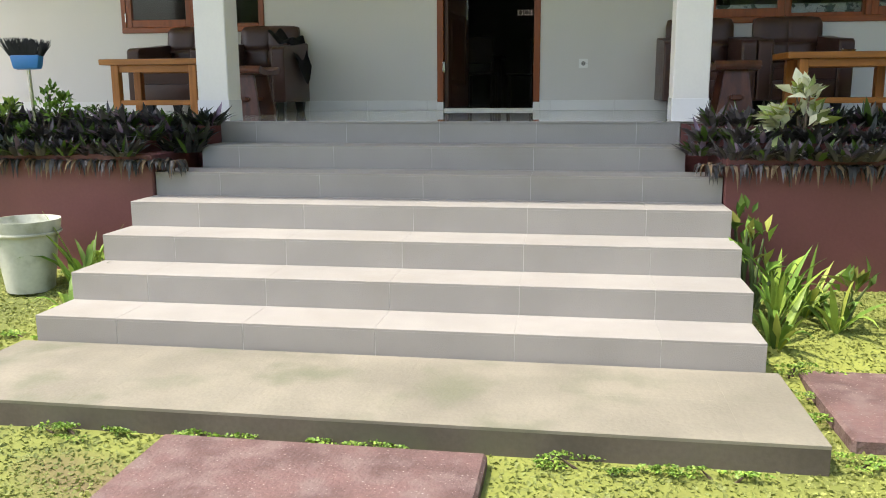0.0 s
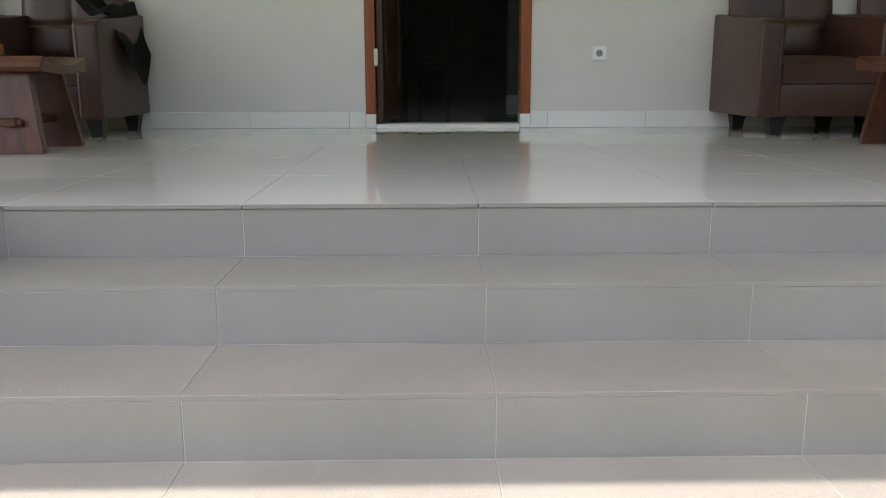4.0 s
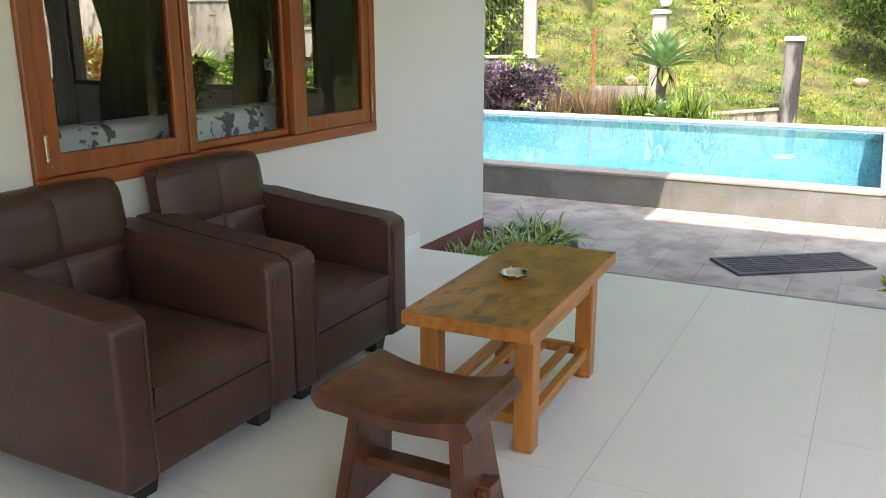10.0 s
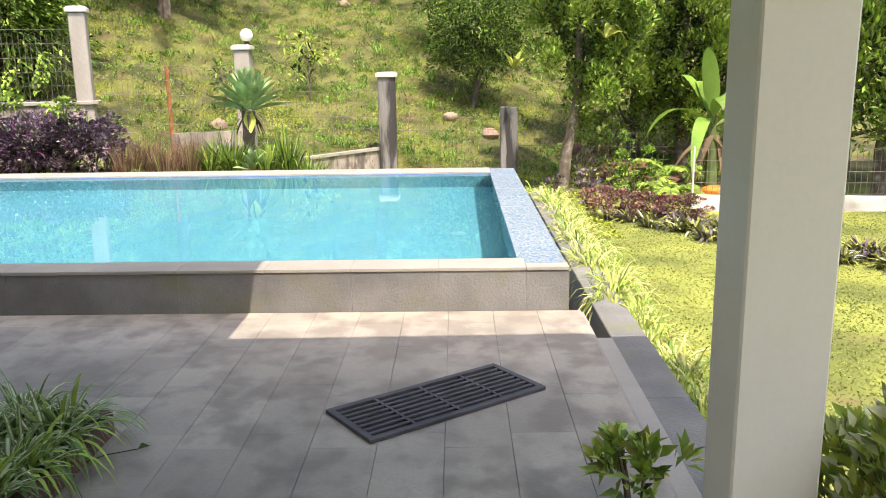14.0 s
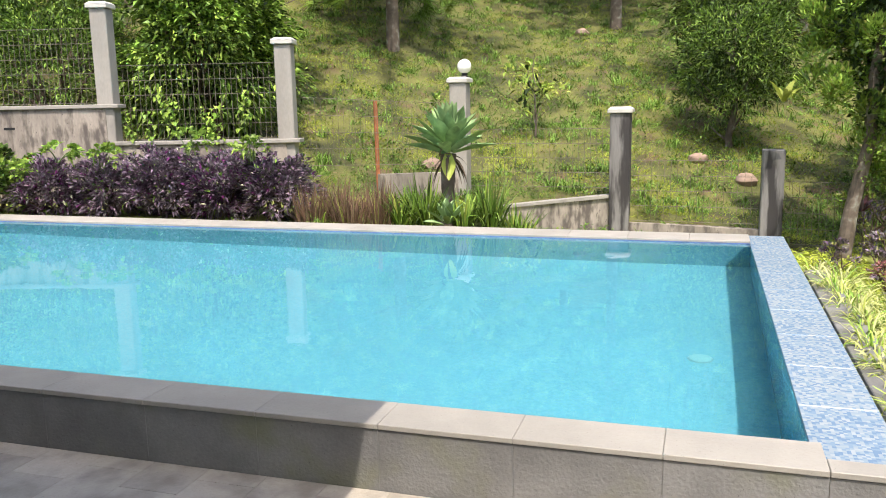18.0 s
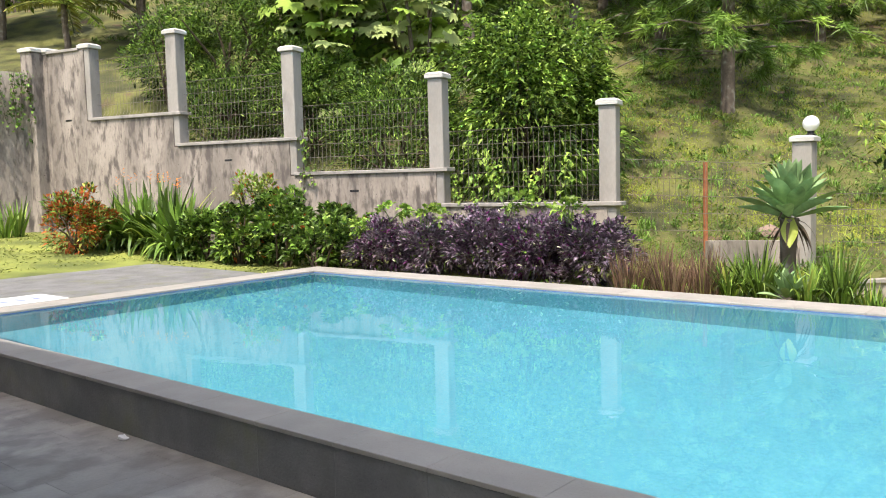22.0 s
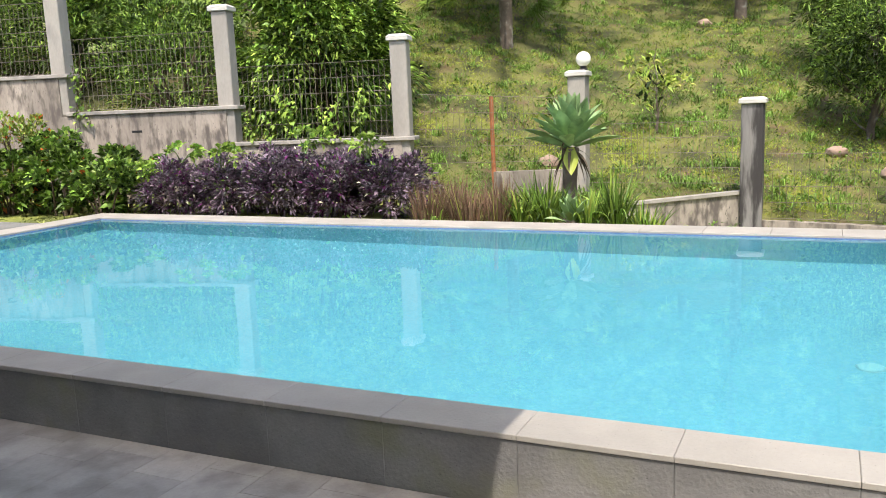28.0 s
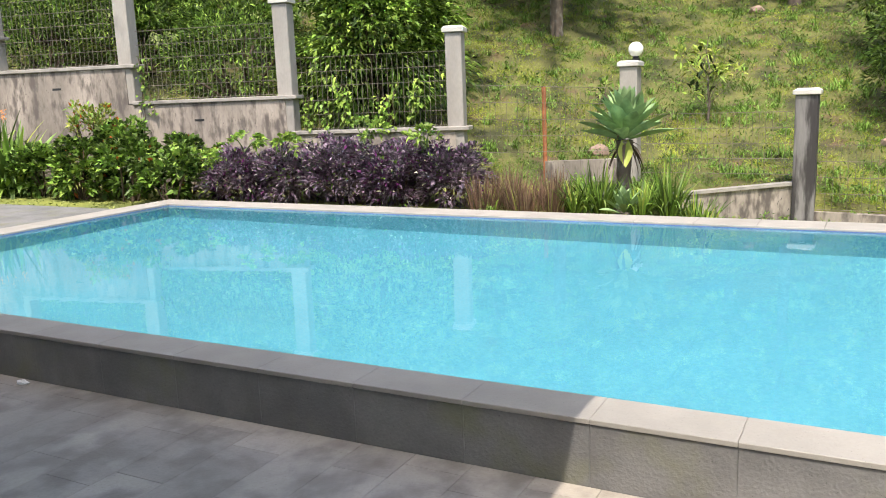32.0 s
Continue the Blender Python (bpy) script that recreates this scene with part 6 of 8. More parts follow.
lawn("lawn_grass_side", 100000, 4.6, 15.5, -9.0, -3.4, 301, 0.034, 0.02, L_GRASS, "short lawn beside the pool", bare=-0.4)
lawn("lawn_grass_far", 9000, 6.0, 14.5, 7.4, 16.0, 302, 0.07, 0.03, L_GRASS, "short lawn behind the upper deck", lambda x, y: ~((x < 12.75) & (y < 10.75)))

# ---- by the terrace end ----
for i in range(16):
    rng = np.random.default_rng(900 + i)
    x = 4.72 + 1.30 * (i % 8) / 7 + rng.uniform(-0.06, 0.06)
    y = (-0.14 if i < 8 else -0.36) + rng.uniform(-0.04, 0.04)
    if x < 5.15 and y < -0.28:
        y = -0.2
    strap_plant("spider_plant", (x, y), 90, 0.54, 0.022, [(L_SPIDER, 5), (L_LIGHT, 1)], "green and cream striped spider plant in the bed", "plant", 920 + i, "spider plants", (0.4, 1.1), 0.07, (0.25, 1.2), -0.25, stripe=L_CREAM, seg=6)
for i, (x, y, h) in enumerate(((4.0, -3.30, 0.66), (4.32, -3.22, 0.76), (3.65, -3.34, 0.70), (3.3, -3.36, 0.66), (2.95, -3.36, 0.55), (4.6, -3.3, 0.6))):
    # Cream and yellow leaves put sunlight into the colour of these roof-shaded shrubs.
    clump_shrub("flowering_shrub", (x, y), (0.30, 0.26, h), 1300, 0.078, 0.030, [(L_OLIVE, 0.5), (L_LIGHT, 2.4), (L_YELLOW, 2.4), (L_PALE, 1.2), (L_CREAM, 1.0)], "leafy green shrub by the column with leaves paled to look sunlit", "shrub", 960 + i, "terrace shrubs", base_z=-0.22, clumps=24, stems=10, up=0.5)
clump_shrub("flowering_shrub", (5.38, -2.80), (0.22, 0.19, 0.40), 230, 0.095, 0.036, [(L_MID, 1), (L_LIGHT, 2.5), (L_OLIVE, 1), (L_YELLOW, 0.8)], "small leafy green shrub at the deck corner", "shrub", 981, base_z=DZ, clumps=12, stems=6)
bm = bmesh.new()
for a in range(5):
    q = Matrix.Rotation(a * 1.257, 4, "Z")
    c0 = Vector((3.55, -3.12, 0.52))
    bm.faces.new([bm.verts.new(c0 + q @ Vector(v)) for v in ((0, 0, 0), (0.018, -0.012, 0.012), (0.036, 0, 0.014), (0.018, 0.012, 0.012))])
solid("flower", bm, M_PINKFLOWER, "small bright pink flower on the shrub", "flower")
# ornamental grass along the kerb
for i in range(34):
    rng = np.random.default_rng(1100 + i)
    x = 7.2 + 6.5 * i / 33 + rng.uniform(-0.14, 0.14)
    for j, y in enumerate((-3.50, -3.70) if x < 8.4 else (-3.32, -3.54)):
        strap_plant("variegated_grass", (x + 0.1 * j, y + rng.uniform(-0.09, 0.09)), int(rng.integers(34, 78)), rng.uniform(0.40, 0.68), 0.016, [(L_VARIEG, 3.5), (L_YELLOW, 1.2), (L_LIGHT, 1.4), (L_MID, 0.8)], "pale yellow variegated grass along the kerb", "ornamental grass", 1140 + 2 * i + j, "kerb grasses", (0.5, 1.5), 0.08, (0.2, 1.3), (-0.85 if j else -0.64) + (0.22 if x > 8.4 else 0.0), seg=4)

# ---- bed past the lawn ----
def bed_row(i, rng):
    u = i / 25
    x, y = 15.2 - 5.6 * u, -4.5 - 4.0 * u
    strap_plant("border_plant", (x + rng.uniform(-0.1, 0.2), y + rng.uniform(-0.25, 0.1)), 60, 0.50, 0.045, [(L_RHOEO, 2.5), (L_OLIVE, 3), (L_CREAM, 0.5)], "dark green strap-leaved plant in the lawn border", "plant", 1300 + i, "border plants", (0.3, 0.9), 0.1, (0.3, 1.3), seg=3)
    strap_plant("border_plant", (x + 0.35 + rng.uniform(-0.1, 0.2), y - 0.3 + rng.uniform(-0.25, 0.1)), 60, 0.54, 0.045, [(L_RHOEO, 3), (L_PURPLE, 0.8), (L_OLIVE, 2.5)], "dark green strap-leaved plant in the lawn border", "plant", 1340 + i, "border plants", (0.3, 0.9), 0.1, (0.3, 1.2), seg=3)


rows_of(bed_row, 26, 1)
for i, (x, y) in enumerate(((15.4, -4.75), (15.2, -5.15), (14.9, -5.45), (15.8, -4.5))):
    clump_shrub("red_shrub", (x, y), (0.52, 0.48, 0.42), 1800, 0.055, 0.022, [(L_PINKRED, 4), (L_PURPLE, 1), (L_OLIVE, 1.0)], "low dark red shrub in the lawn border", "shrub", 1400 + i, "red shrubs", stems=5)
for i, (x, y, h) in enumerate(((17.3, -4.5, 0.55), (16.6, -4.3, 0.45), (17.0, -3.9, 0.4), (18.4, -4.5, 0.8))):
    clump_shrub("purple_shrub", (x, y), (0.35, 0.35, h), 260, 0.09, 0.035, [(L_PURPLE, 3), (L_RHOEO, 2), (L_OLIVE, 1)], "low dark purple shrub by the fence", "shrub", 1420 + i, "purple shrubs", stems=5)
strap_plant("cordyline", (18.25, -4.35), 30, 0.34, 0.07, [(L_PINKRED, 1), (L_PURPLE, 2)], "dark red cordyline beside the conifer trunk", "plant", 1440, "", (0.2, 0.7), 0.04, (0.2, 1.0), -0.35)
for i, (x, y, h) in enumerate(((17.6, -5.4, 0.9), (16.9, -5.2, 0.7), (18.8, -5.2, 1.1))):
    clump_shrub("garden_shrub", (x, y), (0.5, 0.5, h), 520, 0.09, 0.04, [(L_LIGHT, 0.8), (L_MID, 2.4), (L_DARK, 1)], "leafy green shrub beyond the lawn", "shrub", 1450 + i, "shrubs beyond the lawn", stems=6)


def frond(base, tip_dir, length, rng, pairs=22, leaf_l=0.22, leaf_w=0.02, droop=0.5):
    """A feather leaf: leaflets in pairs along an arching rib."""
    d = np.array(tip_dir, float)
    d = d / np.linalg.norm(d)
    side = np.cross(d, (0, 0, 1.0))
    side /= np.linalg.norm(side)
    p, dd, ll = [], [], []
    rib = []
    for k in range(pairs):
        s = (k + 1) / pairs
        c = np.array(base) + d * length * s + np.array((0, 0, -1.0)) * length * droop * s * s
        rib.append(tuple(c))
        t = d + np.array((0, 0, -1.0)) * 2 * droop * s
        t /= np.linalg.norm(t)
        for sg in (-1, 1):
            p.append(c)
            dd.append(side * sg * 0.85 + t * 0.55 + np.array((0, 0, rng.uniform(-0.25, 0.1))))
            ll.append(leaf_l * (0.35 + 0.65 * math.sin(math.pi * min(1, 0.12 + s * 0.86))))
    return np.array(p), unit(np.array(dd)), np.array(ll), [tuple(base)] + rib


def frond_plant(name, top, count, length, label, category, seed, leaf_mat, lift=(0.2, 0.9), leaf_l=0.22, leaf_w=0.03, trunk_r=0.0, trunk_h=0.0, droop=0.5, pairs=22, group="", base=None):
    """A palm, tree fern or fern: feather leaves round a crown, on a trunk if it has one."""
    rng = np.random.default_rng(seed)
    b = base or (top[0], top[1], top[2] - trunk_h)
    s = thing(name, b, label, category, group)
    if trunk_h:
        bm = bmesh.new()
        pts = [Vector(b) + (Vector(top) - Vector(b)) * k / 6 + Vector((0.03 * math.sin(k), 0.03 * math.cos(2 * k), 0)) for k in range(7)]
        tube(bm, [pts[0] - Vector((0, 0, 0.3))] + pts, [trunk_r * 1.25] + [trunk_r * (1.1 - 0.04 * k) for k in range(7)], 10)
        part("trunk", bm, M_BARK, s, smooth=True)
    bm = bmesh.new()
    for i in range(count):
        a = 2 * math.pi * (i + rng.uniform(-0.3, 0.3)) / count
        l = rng.uniform(*lift)
        p, d, ll, rib = frond(top, (math.cos(a), math.sin(a), l), length * rng.uniform(0.75, 1.1), rng, pairs, leaf_l, leaf_w, droop * rng.uniform(0.7, 1.2))
        foliage("frond", [leaf_arrays(p, d, ll, leaf_w, rng, droop=0.25, fold=0.1)], leaf_mat if isinstance(leaf_mat, bpy.types.Material) else leaf_mat[i % len(leaf_mat)], s)
        tube(bm, rib[::3], 0.008 + trunk_r * 0.1, 5)
    part("ribwork", bm, M_GREENSTEM, s)
    return s


gz = ground_at
frond_plant("fern", (17.6, -5.9, gz(17.6, -5.9) + 0.35), 9, 1.0, "light green fern beyond the lawn", "fern", 1500, L_LIGHT, (0.3, 1.0), 0.22, 0.06, group="ferns")
frond_plant("fern", (16.7, -5.75, gz(16.7, -5.75) + 0.2), 8, 0.8, "light green fern beyond the lawn", "fern", 1501, L_LIGHT, (0.3, 0.9), 0.2, 0.05, group="ferns")


def banana(x, y, seed):
    rng = np.random.default_rng(seed)
    z = gz(x, y)
    s = thing("banana_plant", (x, y, z), "banana plant with long torn light green leaves", "banana plant", "banana plants")
    bm = bmesh.new()
    tube(bm, [(x, y, z - 0.2), (x + 0.03, y, z + 0.6), (x, y + 0.03, z + 1.25)], [0.13, 0.11, 0.07], 10)
    part("trunk", bm, M_GREENSTEM, s, smooth=True)
    for i in range(9):
        a = 2.3 + 2 * math.pi * i * 0.382 + rng.uniform(-0.25, 0.25)
        rise = radians((80, 30, 60, 48, 14, 34, 28, 66, 22)[i])
        d = np.array([[math.cos(a) * math.cos(rise), math.sin(a) * math.cos(rise), math.sin(rise)]])
        c = np.array([[x, y, z + 1.15]])
        stalk = rng.uniform(0.22, 0.36)
        bm = bmesh.new()
        tube(bm, [Vector(c[0]), Vector((c + d * stalk)[0])], [0.03, 0.018], 6)
        blade = foliage("leaf", [strap_arrays(c + d * stalk, d, np.array([rng.uniform(1.45, 2.0)]), np.array([rng.uniform(0.26, 0.34)]), rng, np.array([0.30 + 0.85 * (1 - rise / 1.5)]), 12, 0.10, 3.2, 0.18)], L_MID if i % 3 else L_TUFT, s)
        part("leaf_stalk", bm, M_GREENSTEM, blade)
    p = np.tile((x, y, z + 1.0), (7, 1)) + rng.normal(size=(7, 3)) * 0.05
    foliage("dead_leaves", [strap_arrays(p, spread(7, rng, -0.6), 0.95, 0.16, rng, 0.8, 6)], L_DRY, s, "dry brown hanging leaves")
    return s


banana(18.3, -6.95, 1510)
banana(20.3, -9.2, 1511)
bm = bmesh.new()
bmesh.ops.create_icosphere(bm, subdivisions=2, radius=0.17)
for v in bm.verts:
    v.co = Vector((16.1 + v.co.x * 1.1, -6.35 + v.co.y * 1.3, -0.74 + v.co.z * 0.45))
solid("flower_heap", bm, M_FLOWER, "bright orange flower heap behind the lawn border", "flowers")

# ---- bed behind the pool ----
for i, (y, x, sx, sy, h) in enumerate(((6.6, 14.35, 0.5, 0.62, 0.95), (5.7, 14.45, 0.52, 0.62, 1.0), (4.8, 14.5, 0.55, 0.62, 1.05), (3.95, 14.5, 0.52, 0.6, 1.02), (3.15, 14.5, 0.5, 0.52, 1.0), (5.2, 15.1, 0.5, 0.8, 1.05), (4.2, 15.1, 0.5, 0.8, 1.05))):
    clump_shrub("purple_shrub", (x, y), (sx, sy, h - 0.06), 7200, 0.082, 0.032, [(L_PURPLE, 5), (L_RHOEO, 2.4), (L_MAGENTA, 1.0 if i in (0, 3) else 0.35), (L_MID, 0.3), (L_CREAM, 0.05)], "dense dark purple-leaved shrub behind the pool", "shrub", 1600 + i, "purple hedge", base_z=gz(x, y) - 0.10, clumps=80, stems=6, up=0.1, shell=0.5, rough=0.2)
for i, (x, y) in enumerate(((14.15, 2.5), (14.35, 2.2), (14.1, 1.95), (14.5, 1.7), (14.2, 1.6), (14.6, 2.4))):
    strap_plant("red_grass", (x, y), 230, 0.68, 0.011, [(L_REDGRASS, 4), (L_DRY, 1.2), (L_OLIVE, 0.5)], "red-brown upright ornamental grass behind the pool", "ornamental grass", 1650 + i, "red grasses", (0.05, 0.6), 0.20, (0.05, 0.42), seg=3)
for i, (x, y, l) in enumerate(((14.25, 1.35, 0.75), (14.3, 1.05, 0.8), (14.2, 0.55, 0.7), (14.3, 0.25, 0.85), (14.45, 0.0, 0.7), (14.25, -0.12, 0.5), (14.7, 0.4, 0.8), (14.6, 1.2, 0.8))):
    strap_plant("iris_clump", (x, y), 110, l * 0.92, 0.026, [(L_DARK, 1.6), (L_MID, 3), (L_LIGHT, 2), (L_YELLOW, 1.6 if y < 0.2 else 0.15)], "upright green sword-leaved clump behind the pool", "plant", 1670 + i, "sword-leaved clumps", (0.1, 0.8), 0.13, (0.05, 0.7))


def agave(x, y, z, trunk, r, n, seed, label):
    rng = np.random.default_rng(seed)
    s = thing("agave", (x, y, z), label, "agave", "agaves")
    if trunk:
        bm = bmesh.new()
        tube(bm, [(x, y, z - 0.2), (x + 0.03, y + 0.02, z + trunk * 0.5), (x, y, z + trunk)], [0.085, 0.08, 0.10], 12)
        part("trunk", bm, M_BARK, s, smooth=True)
        d = spread(16, rng, -0.9)
        p = np.tile((x, y, z + trunk - 0.02), (16, 1)) + d * 0.05
        foliage("dead_leaves", [strap_arrays(p, d, 0.55 * r, 0.07 * r, rng, 0.9, 5)], M_TWIG, s, "dry brown lower leaves")
    top = z + trunk
    for i in range(n):
        f = (i + 0.5) / n
        a = i * 2.399963
        rise = radians(10 + 74 * f ** 0.95 + rng.uniform(-4, 4))
        if i == 0 and trunk:
            a, rise = 3.45, radians(-52)
        d = np.array([[math.cos(a) * math.cos(rise), math.sin(a) * math.cos(rise), math.sin(rise)]])
        start = np.array([[x + 0.06 * math.cos(a) * (1 - f), y + 0.06 * math.sin(a) * (1 - f), top + 0.14 * f * r / 0.6]])
        arr = strap_arrays(start, d, np.array([r * (1.0 - 0.12 * f) * (0.62 if i == 0 and trunk else 1.0)]), np.array([0.30 * r]), rng, np.array([0.06 * (1 - f)]), 10, 0.30, 2.0, 0.46)
        foliage("leaf", [arr], L_YELLOW if i == 0 and trunk else L_AGAVE, s)
    return s


agave(14.6, 0.85, gz(14.6, 0.85), -0.13 + 0.84 - gz(14.6, 0.85), 0.58, 40, 1700, "blue-green agave rosette on a short trunk behind the pool")
agave(14.12, 0.72, gz(14.12, 0.72), 0.05, 0.30, 18, 1701, "small pale agave on the ground behind the pool")

# left part of the bed
for i, (x, y, sx, sy, h) in enumerate(((13.95, 7.6, 0.5, 0.6, 0.8), (14.0, 8.5, 0.55, 0.65, 1.0), (13.85, 9.4, 0.55, 0.6, 1.0), (14.3, 9.0, 0.5, 0.7, 1.25), (13.7, 10.2, 0.5, 0.6, 0.8), (14.5, 7.7, 0.5, 0.7, 1.0))):
    clump_shrub("broad_leaf_shrub", (x, y), (sx, sy, h), 1900, 0.125, 0.075, [(L_MID, 2.6), (L_DARK, 3.2), (L_LIGHT, 0.9), (L_SHADE, 0.8), (L_PALE, 0.3), (L_RED, 0.08)], "dense broad-leaved green shrub below the garden wall", "shrub", 1720 + i, "green bed shrubs", clumps=26, stems=8)
clump_shrub("bronze_shrub", (14.15, 9.55), (0.5, 0.5, 1.55), 1400, 0.10, 0.04, [(L_OLIVE, 3), (L_MID, 2), (L_RED, 0.3)], "tall bronze-green shrub below the garden wall", "shrub", 1741, clumps=24)
for i, (x, y, n, l) in enumerate(((13.6, 11.4, 34, 1.6), (13.7, 10.9, 30, 1.5), (13.45, 12.0, 34, 1.6), (13.2, 12.3, 24, 1.35), (13.8, 11.8, 24, 1.65), (13.5, 10.6, 22, 1.3))):
    strap_plant("heliconia", (x, y), n * 5, l * 1.08, 0.10, [(L_MID, 3), (L_LIGHT, 1.6), (L_YELLOW, 0.3), (L_DARK, 2.6)], "tall green heliconia clump below the garden wall", "plant", 1750 + i, "heliconias", (0.15, 1.1), 0.25, (0.08, 0.9), seg=6)
for i, (x, y, z) in enumerate(((14.2, 6.3, 0.80), (14.25, 5.6, 0.72), (14.5, 4.4, 0.88), (14.3, 3.4, 0.82), (14.15, 6.9, 0.55))):
    clump_shrub("creeper", (x, y), (0.28, 0.30, 0.26), 150, 0.085, 0.06, [(L_LIGHT, 3), (L_MID, 2)], "light green creeper trailing over the purple hedge", "creeper", 1780 + i, "hedge creepers", base_z=gz(x, y) + z, clumps=9, stems=4, stem_mat=M_GREENSTEM)
rng = np.random.default_rng(1790)
for i in range(14):
    x, y = 13.6 + rng.uniform(-0.3, 0.3), 11.4 + rng.uniform(-0.9, 0.9)
    z = gz(x, y) + 1.12 + rng.uniform(0, 0.2)
    s = thing("heliconia_flower", (x, y, gz(x, y)), "orange heliconia flower on a tall stalk", "flower", "heliconia flowers")
    bm = bmesh.new()
    tube(bm, [(x, y, gz(x, y)), (x, y, z)], 0.008, 5)
    part("stalk", bm, M_GREENSTEM, s)
    p = np.array([[x, y, z - 0.02 + 0.035 * k] for k in range(5)])
    a = np.array([k * 3.3 + i for k in range(5)])
    d = unit(np.stack([np.cos(a), np.sin(a), np.full(5, 0.9)], -1))
    foliage("petals", [leaf_arrays(p, d, 0.075, 0.022, rng)], M_FLOWER, s)
for i, (x, y, h) in enumerate(((12.35, 12.0, 1.15), (12.7, 12.3, 0.9))):
    clump_shrub("red_croton", (x, y), (0.55, 0.55, h), 2200, 0.11, 0.042, [(L_RED, 3), (L_YELLOW, 0.8), (L_MID, 1.2), (L_DARK, 1)], "orange-red croton at the end of the bed", "shrub", 1800 + i, "red crotons", clumps=26)
for i in range(14):
    rng = np.random.default_rng(1820 + i)
    strap_plant("sword_plant", (9.2 + 0.26 * i, 15.0 + rng.uniform(-0.4, 0.3)), 30, 0.95, 0.05, [(L_MID, 2), (L_LIGHT, 2), (L_DARK, 1)], "tall green sword-leaved plant before the far wall", "plant", 1840 + i, "plants before the far wall", (0.05, 0.5), 0.12, (0.05, 0.45))
for i, (x, y) in enumerate(((9.9, 11.6), (9.3, 11.2))):
    strap_plant("dark_strap_plant", (x, y), 34, 0.85, 0.10, [(L_DARK, 3), (L_MID, 1)], "dark broad strap-leaved plant beside the upper deck", "plant", 1870 + i, "dark plants", (0.4, 0.9), 0.1, (0.3, 1.0))

# weedy grass between the pool and the low wall
def weedy(x, y):
    return (x > 13.75) & ~((x < 15.2) & (y > -0.2)) & ~((y > -0.9) & (y < 1.5))


lawn("bed_grass", 26000, 13.75, 19.0, -4.4, 3.2, 305, 0.11, 0.03, L_HILL, "weedy grass between the pool and the low wall", weedy)
rngb = np.random.default_rng(1885)
for i in range(34):
    x, y = rngb.uniform(14.0, 18.8), (rngb.uniform(-3.4, -1.0) if i % 2 else rngb.uniform(1.6, 2.9))
    strap_plant("grass_tuft", (x, y), 44, rngb.uniform(0.3, 0.6), 0.016, [(L_TUFT, 3), (L_LIGHT, 1), (L_OLIVE, 1)], "arching green grass tuft before the fence", "grass tuft", 1886 + i, "grass tufts", (0.4, 1.1), 0.08, (0.2, 0.9), seg=4)

# vines on walls and fence
def vine(start, drops, length, seed, normal, mats, label, spread_w=0.5):
    rng = np.random.default_rng(seed)
    s = thing("vine", start, label, "vine", "wall vines")
    bm = bmesh.new()
    P = []
    d = Vector((-normal.y, normal.x, 0))
    for i in range(drops):
        p = Vector(start) + d * rng.uniform(-spread_w, spread_w) + normal * 0.03
        pts = [p.copy()]
        l = length * rng.uniform(0.4, 1.0)
        for k in range(8):
            p = p + Vector((0, 0, -l / 8)) + d * rng.uniform(-0.05, 0.05) + normal * rng.uniform(-0.004, 0.012)
            pts.append(p.copy())
            for _ in range(3):
                P.append(tuple(p + Vector(rng.uniform(-0.07, 0.07, 3))))
        tube(bm, pts, 0.005, 5)
    tagged(part("stemwork", bm, M_TWIG, s), kind="stuff")
    P = np.array(P)
    dd = unit(rng.normal(size=P.shape) * 0.6 + np.array(normal) + np.array((0, 0, -0.4)))
    k = rng.random(len(P)) < 0.6
    foliage("leaves", [leaf_arrays(P[k], dd[k], 0.085, 0.07, rng)], mats[0], s)
    foliage("leaves", [leaf_arrays(P[~k], dd[~k], 0.085, 0.07, rng)], mats[1], s)


vine(tuple(F0 + FD * 5.35 - FNV * 0.14 + Vector((0, 0, 2.15))), 3, 1.7, 1900, -FNV, (L_MID, L_LIGHT), "green vine hanging down the garden wall", 0.12)
for i in range(6):
    vine(tuple(CORNER + WD2 * (0.7 + 0.55 * i) + Vector((0, -0.12, 3.65))), 7, 1.6, 1910 + i, Vector((-0.17, -0.985, 0)), (L_MID, L_DARK), "vine hanging over the boundary wall", 0.35)
for i, u in enumerate((0.8, 1.3, 1.9, 2.3)):
    vine(tuple(F0 + FD * u - FNV * 0.05 + Vector((0, 0, 1.55 - 0.2 * (i % 2)))), 3, 0.75, 1930 + i, -FNV, (L_LIGHT, L_MID), "light green climber on the wire fence", 0.25)

# ---- hill: grass, shrubs and trees ----
def hill_keep(x, y):
    s = FN[0] * x + FN[1] * y - 18.3
    return (s > -0.4) | (x > 19.1)


rngh = np.random.default_rng(2000)
N = 1100000
x, y = rngh.uniform(17.0, 38, N), rngh.uniform(-10, 20, N)
dist = np.hypot(x - 5.3, y + 2)
k = hill_keep(x, y) & (rngh.random(N) < np.clip((15.0 / dist) ** 1.6, 0, 1))
x, y = x[k], y[k]
patch = np.array([noise.noise((a * 0.9, b * 0.9, 2.0)) + 0.6 * noise.noise((a * 2.7, b * 2.7, 5.0)) for a, b in zip(x, y)])
k = patch > rngh.uniform(-0.75, 0.25, len(x))
x, y, patch = x[k], y[k], patch[k]
hue = np.array([noise.noise((a * 0.45, b * 0.45, 7.0)) + 0.5 * noise.noise((a * 1.6, b * 1.6, 11.0)) for a, b in zip(x, y)]) + rngh.normal(size=len(x)) * 0.22
p = np.stack([x, y, sheet_z(x, y) - 0.02], -1)
d = spread(len(x), rngh, 0.9)
d[:, 2] = np.abs(d[:, 2]) + 0.1
d = unit(d)
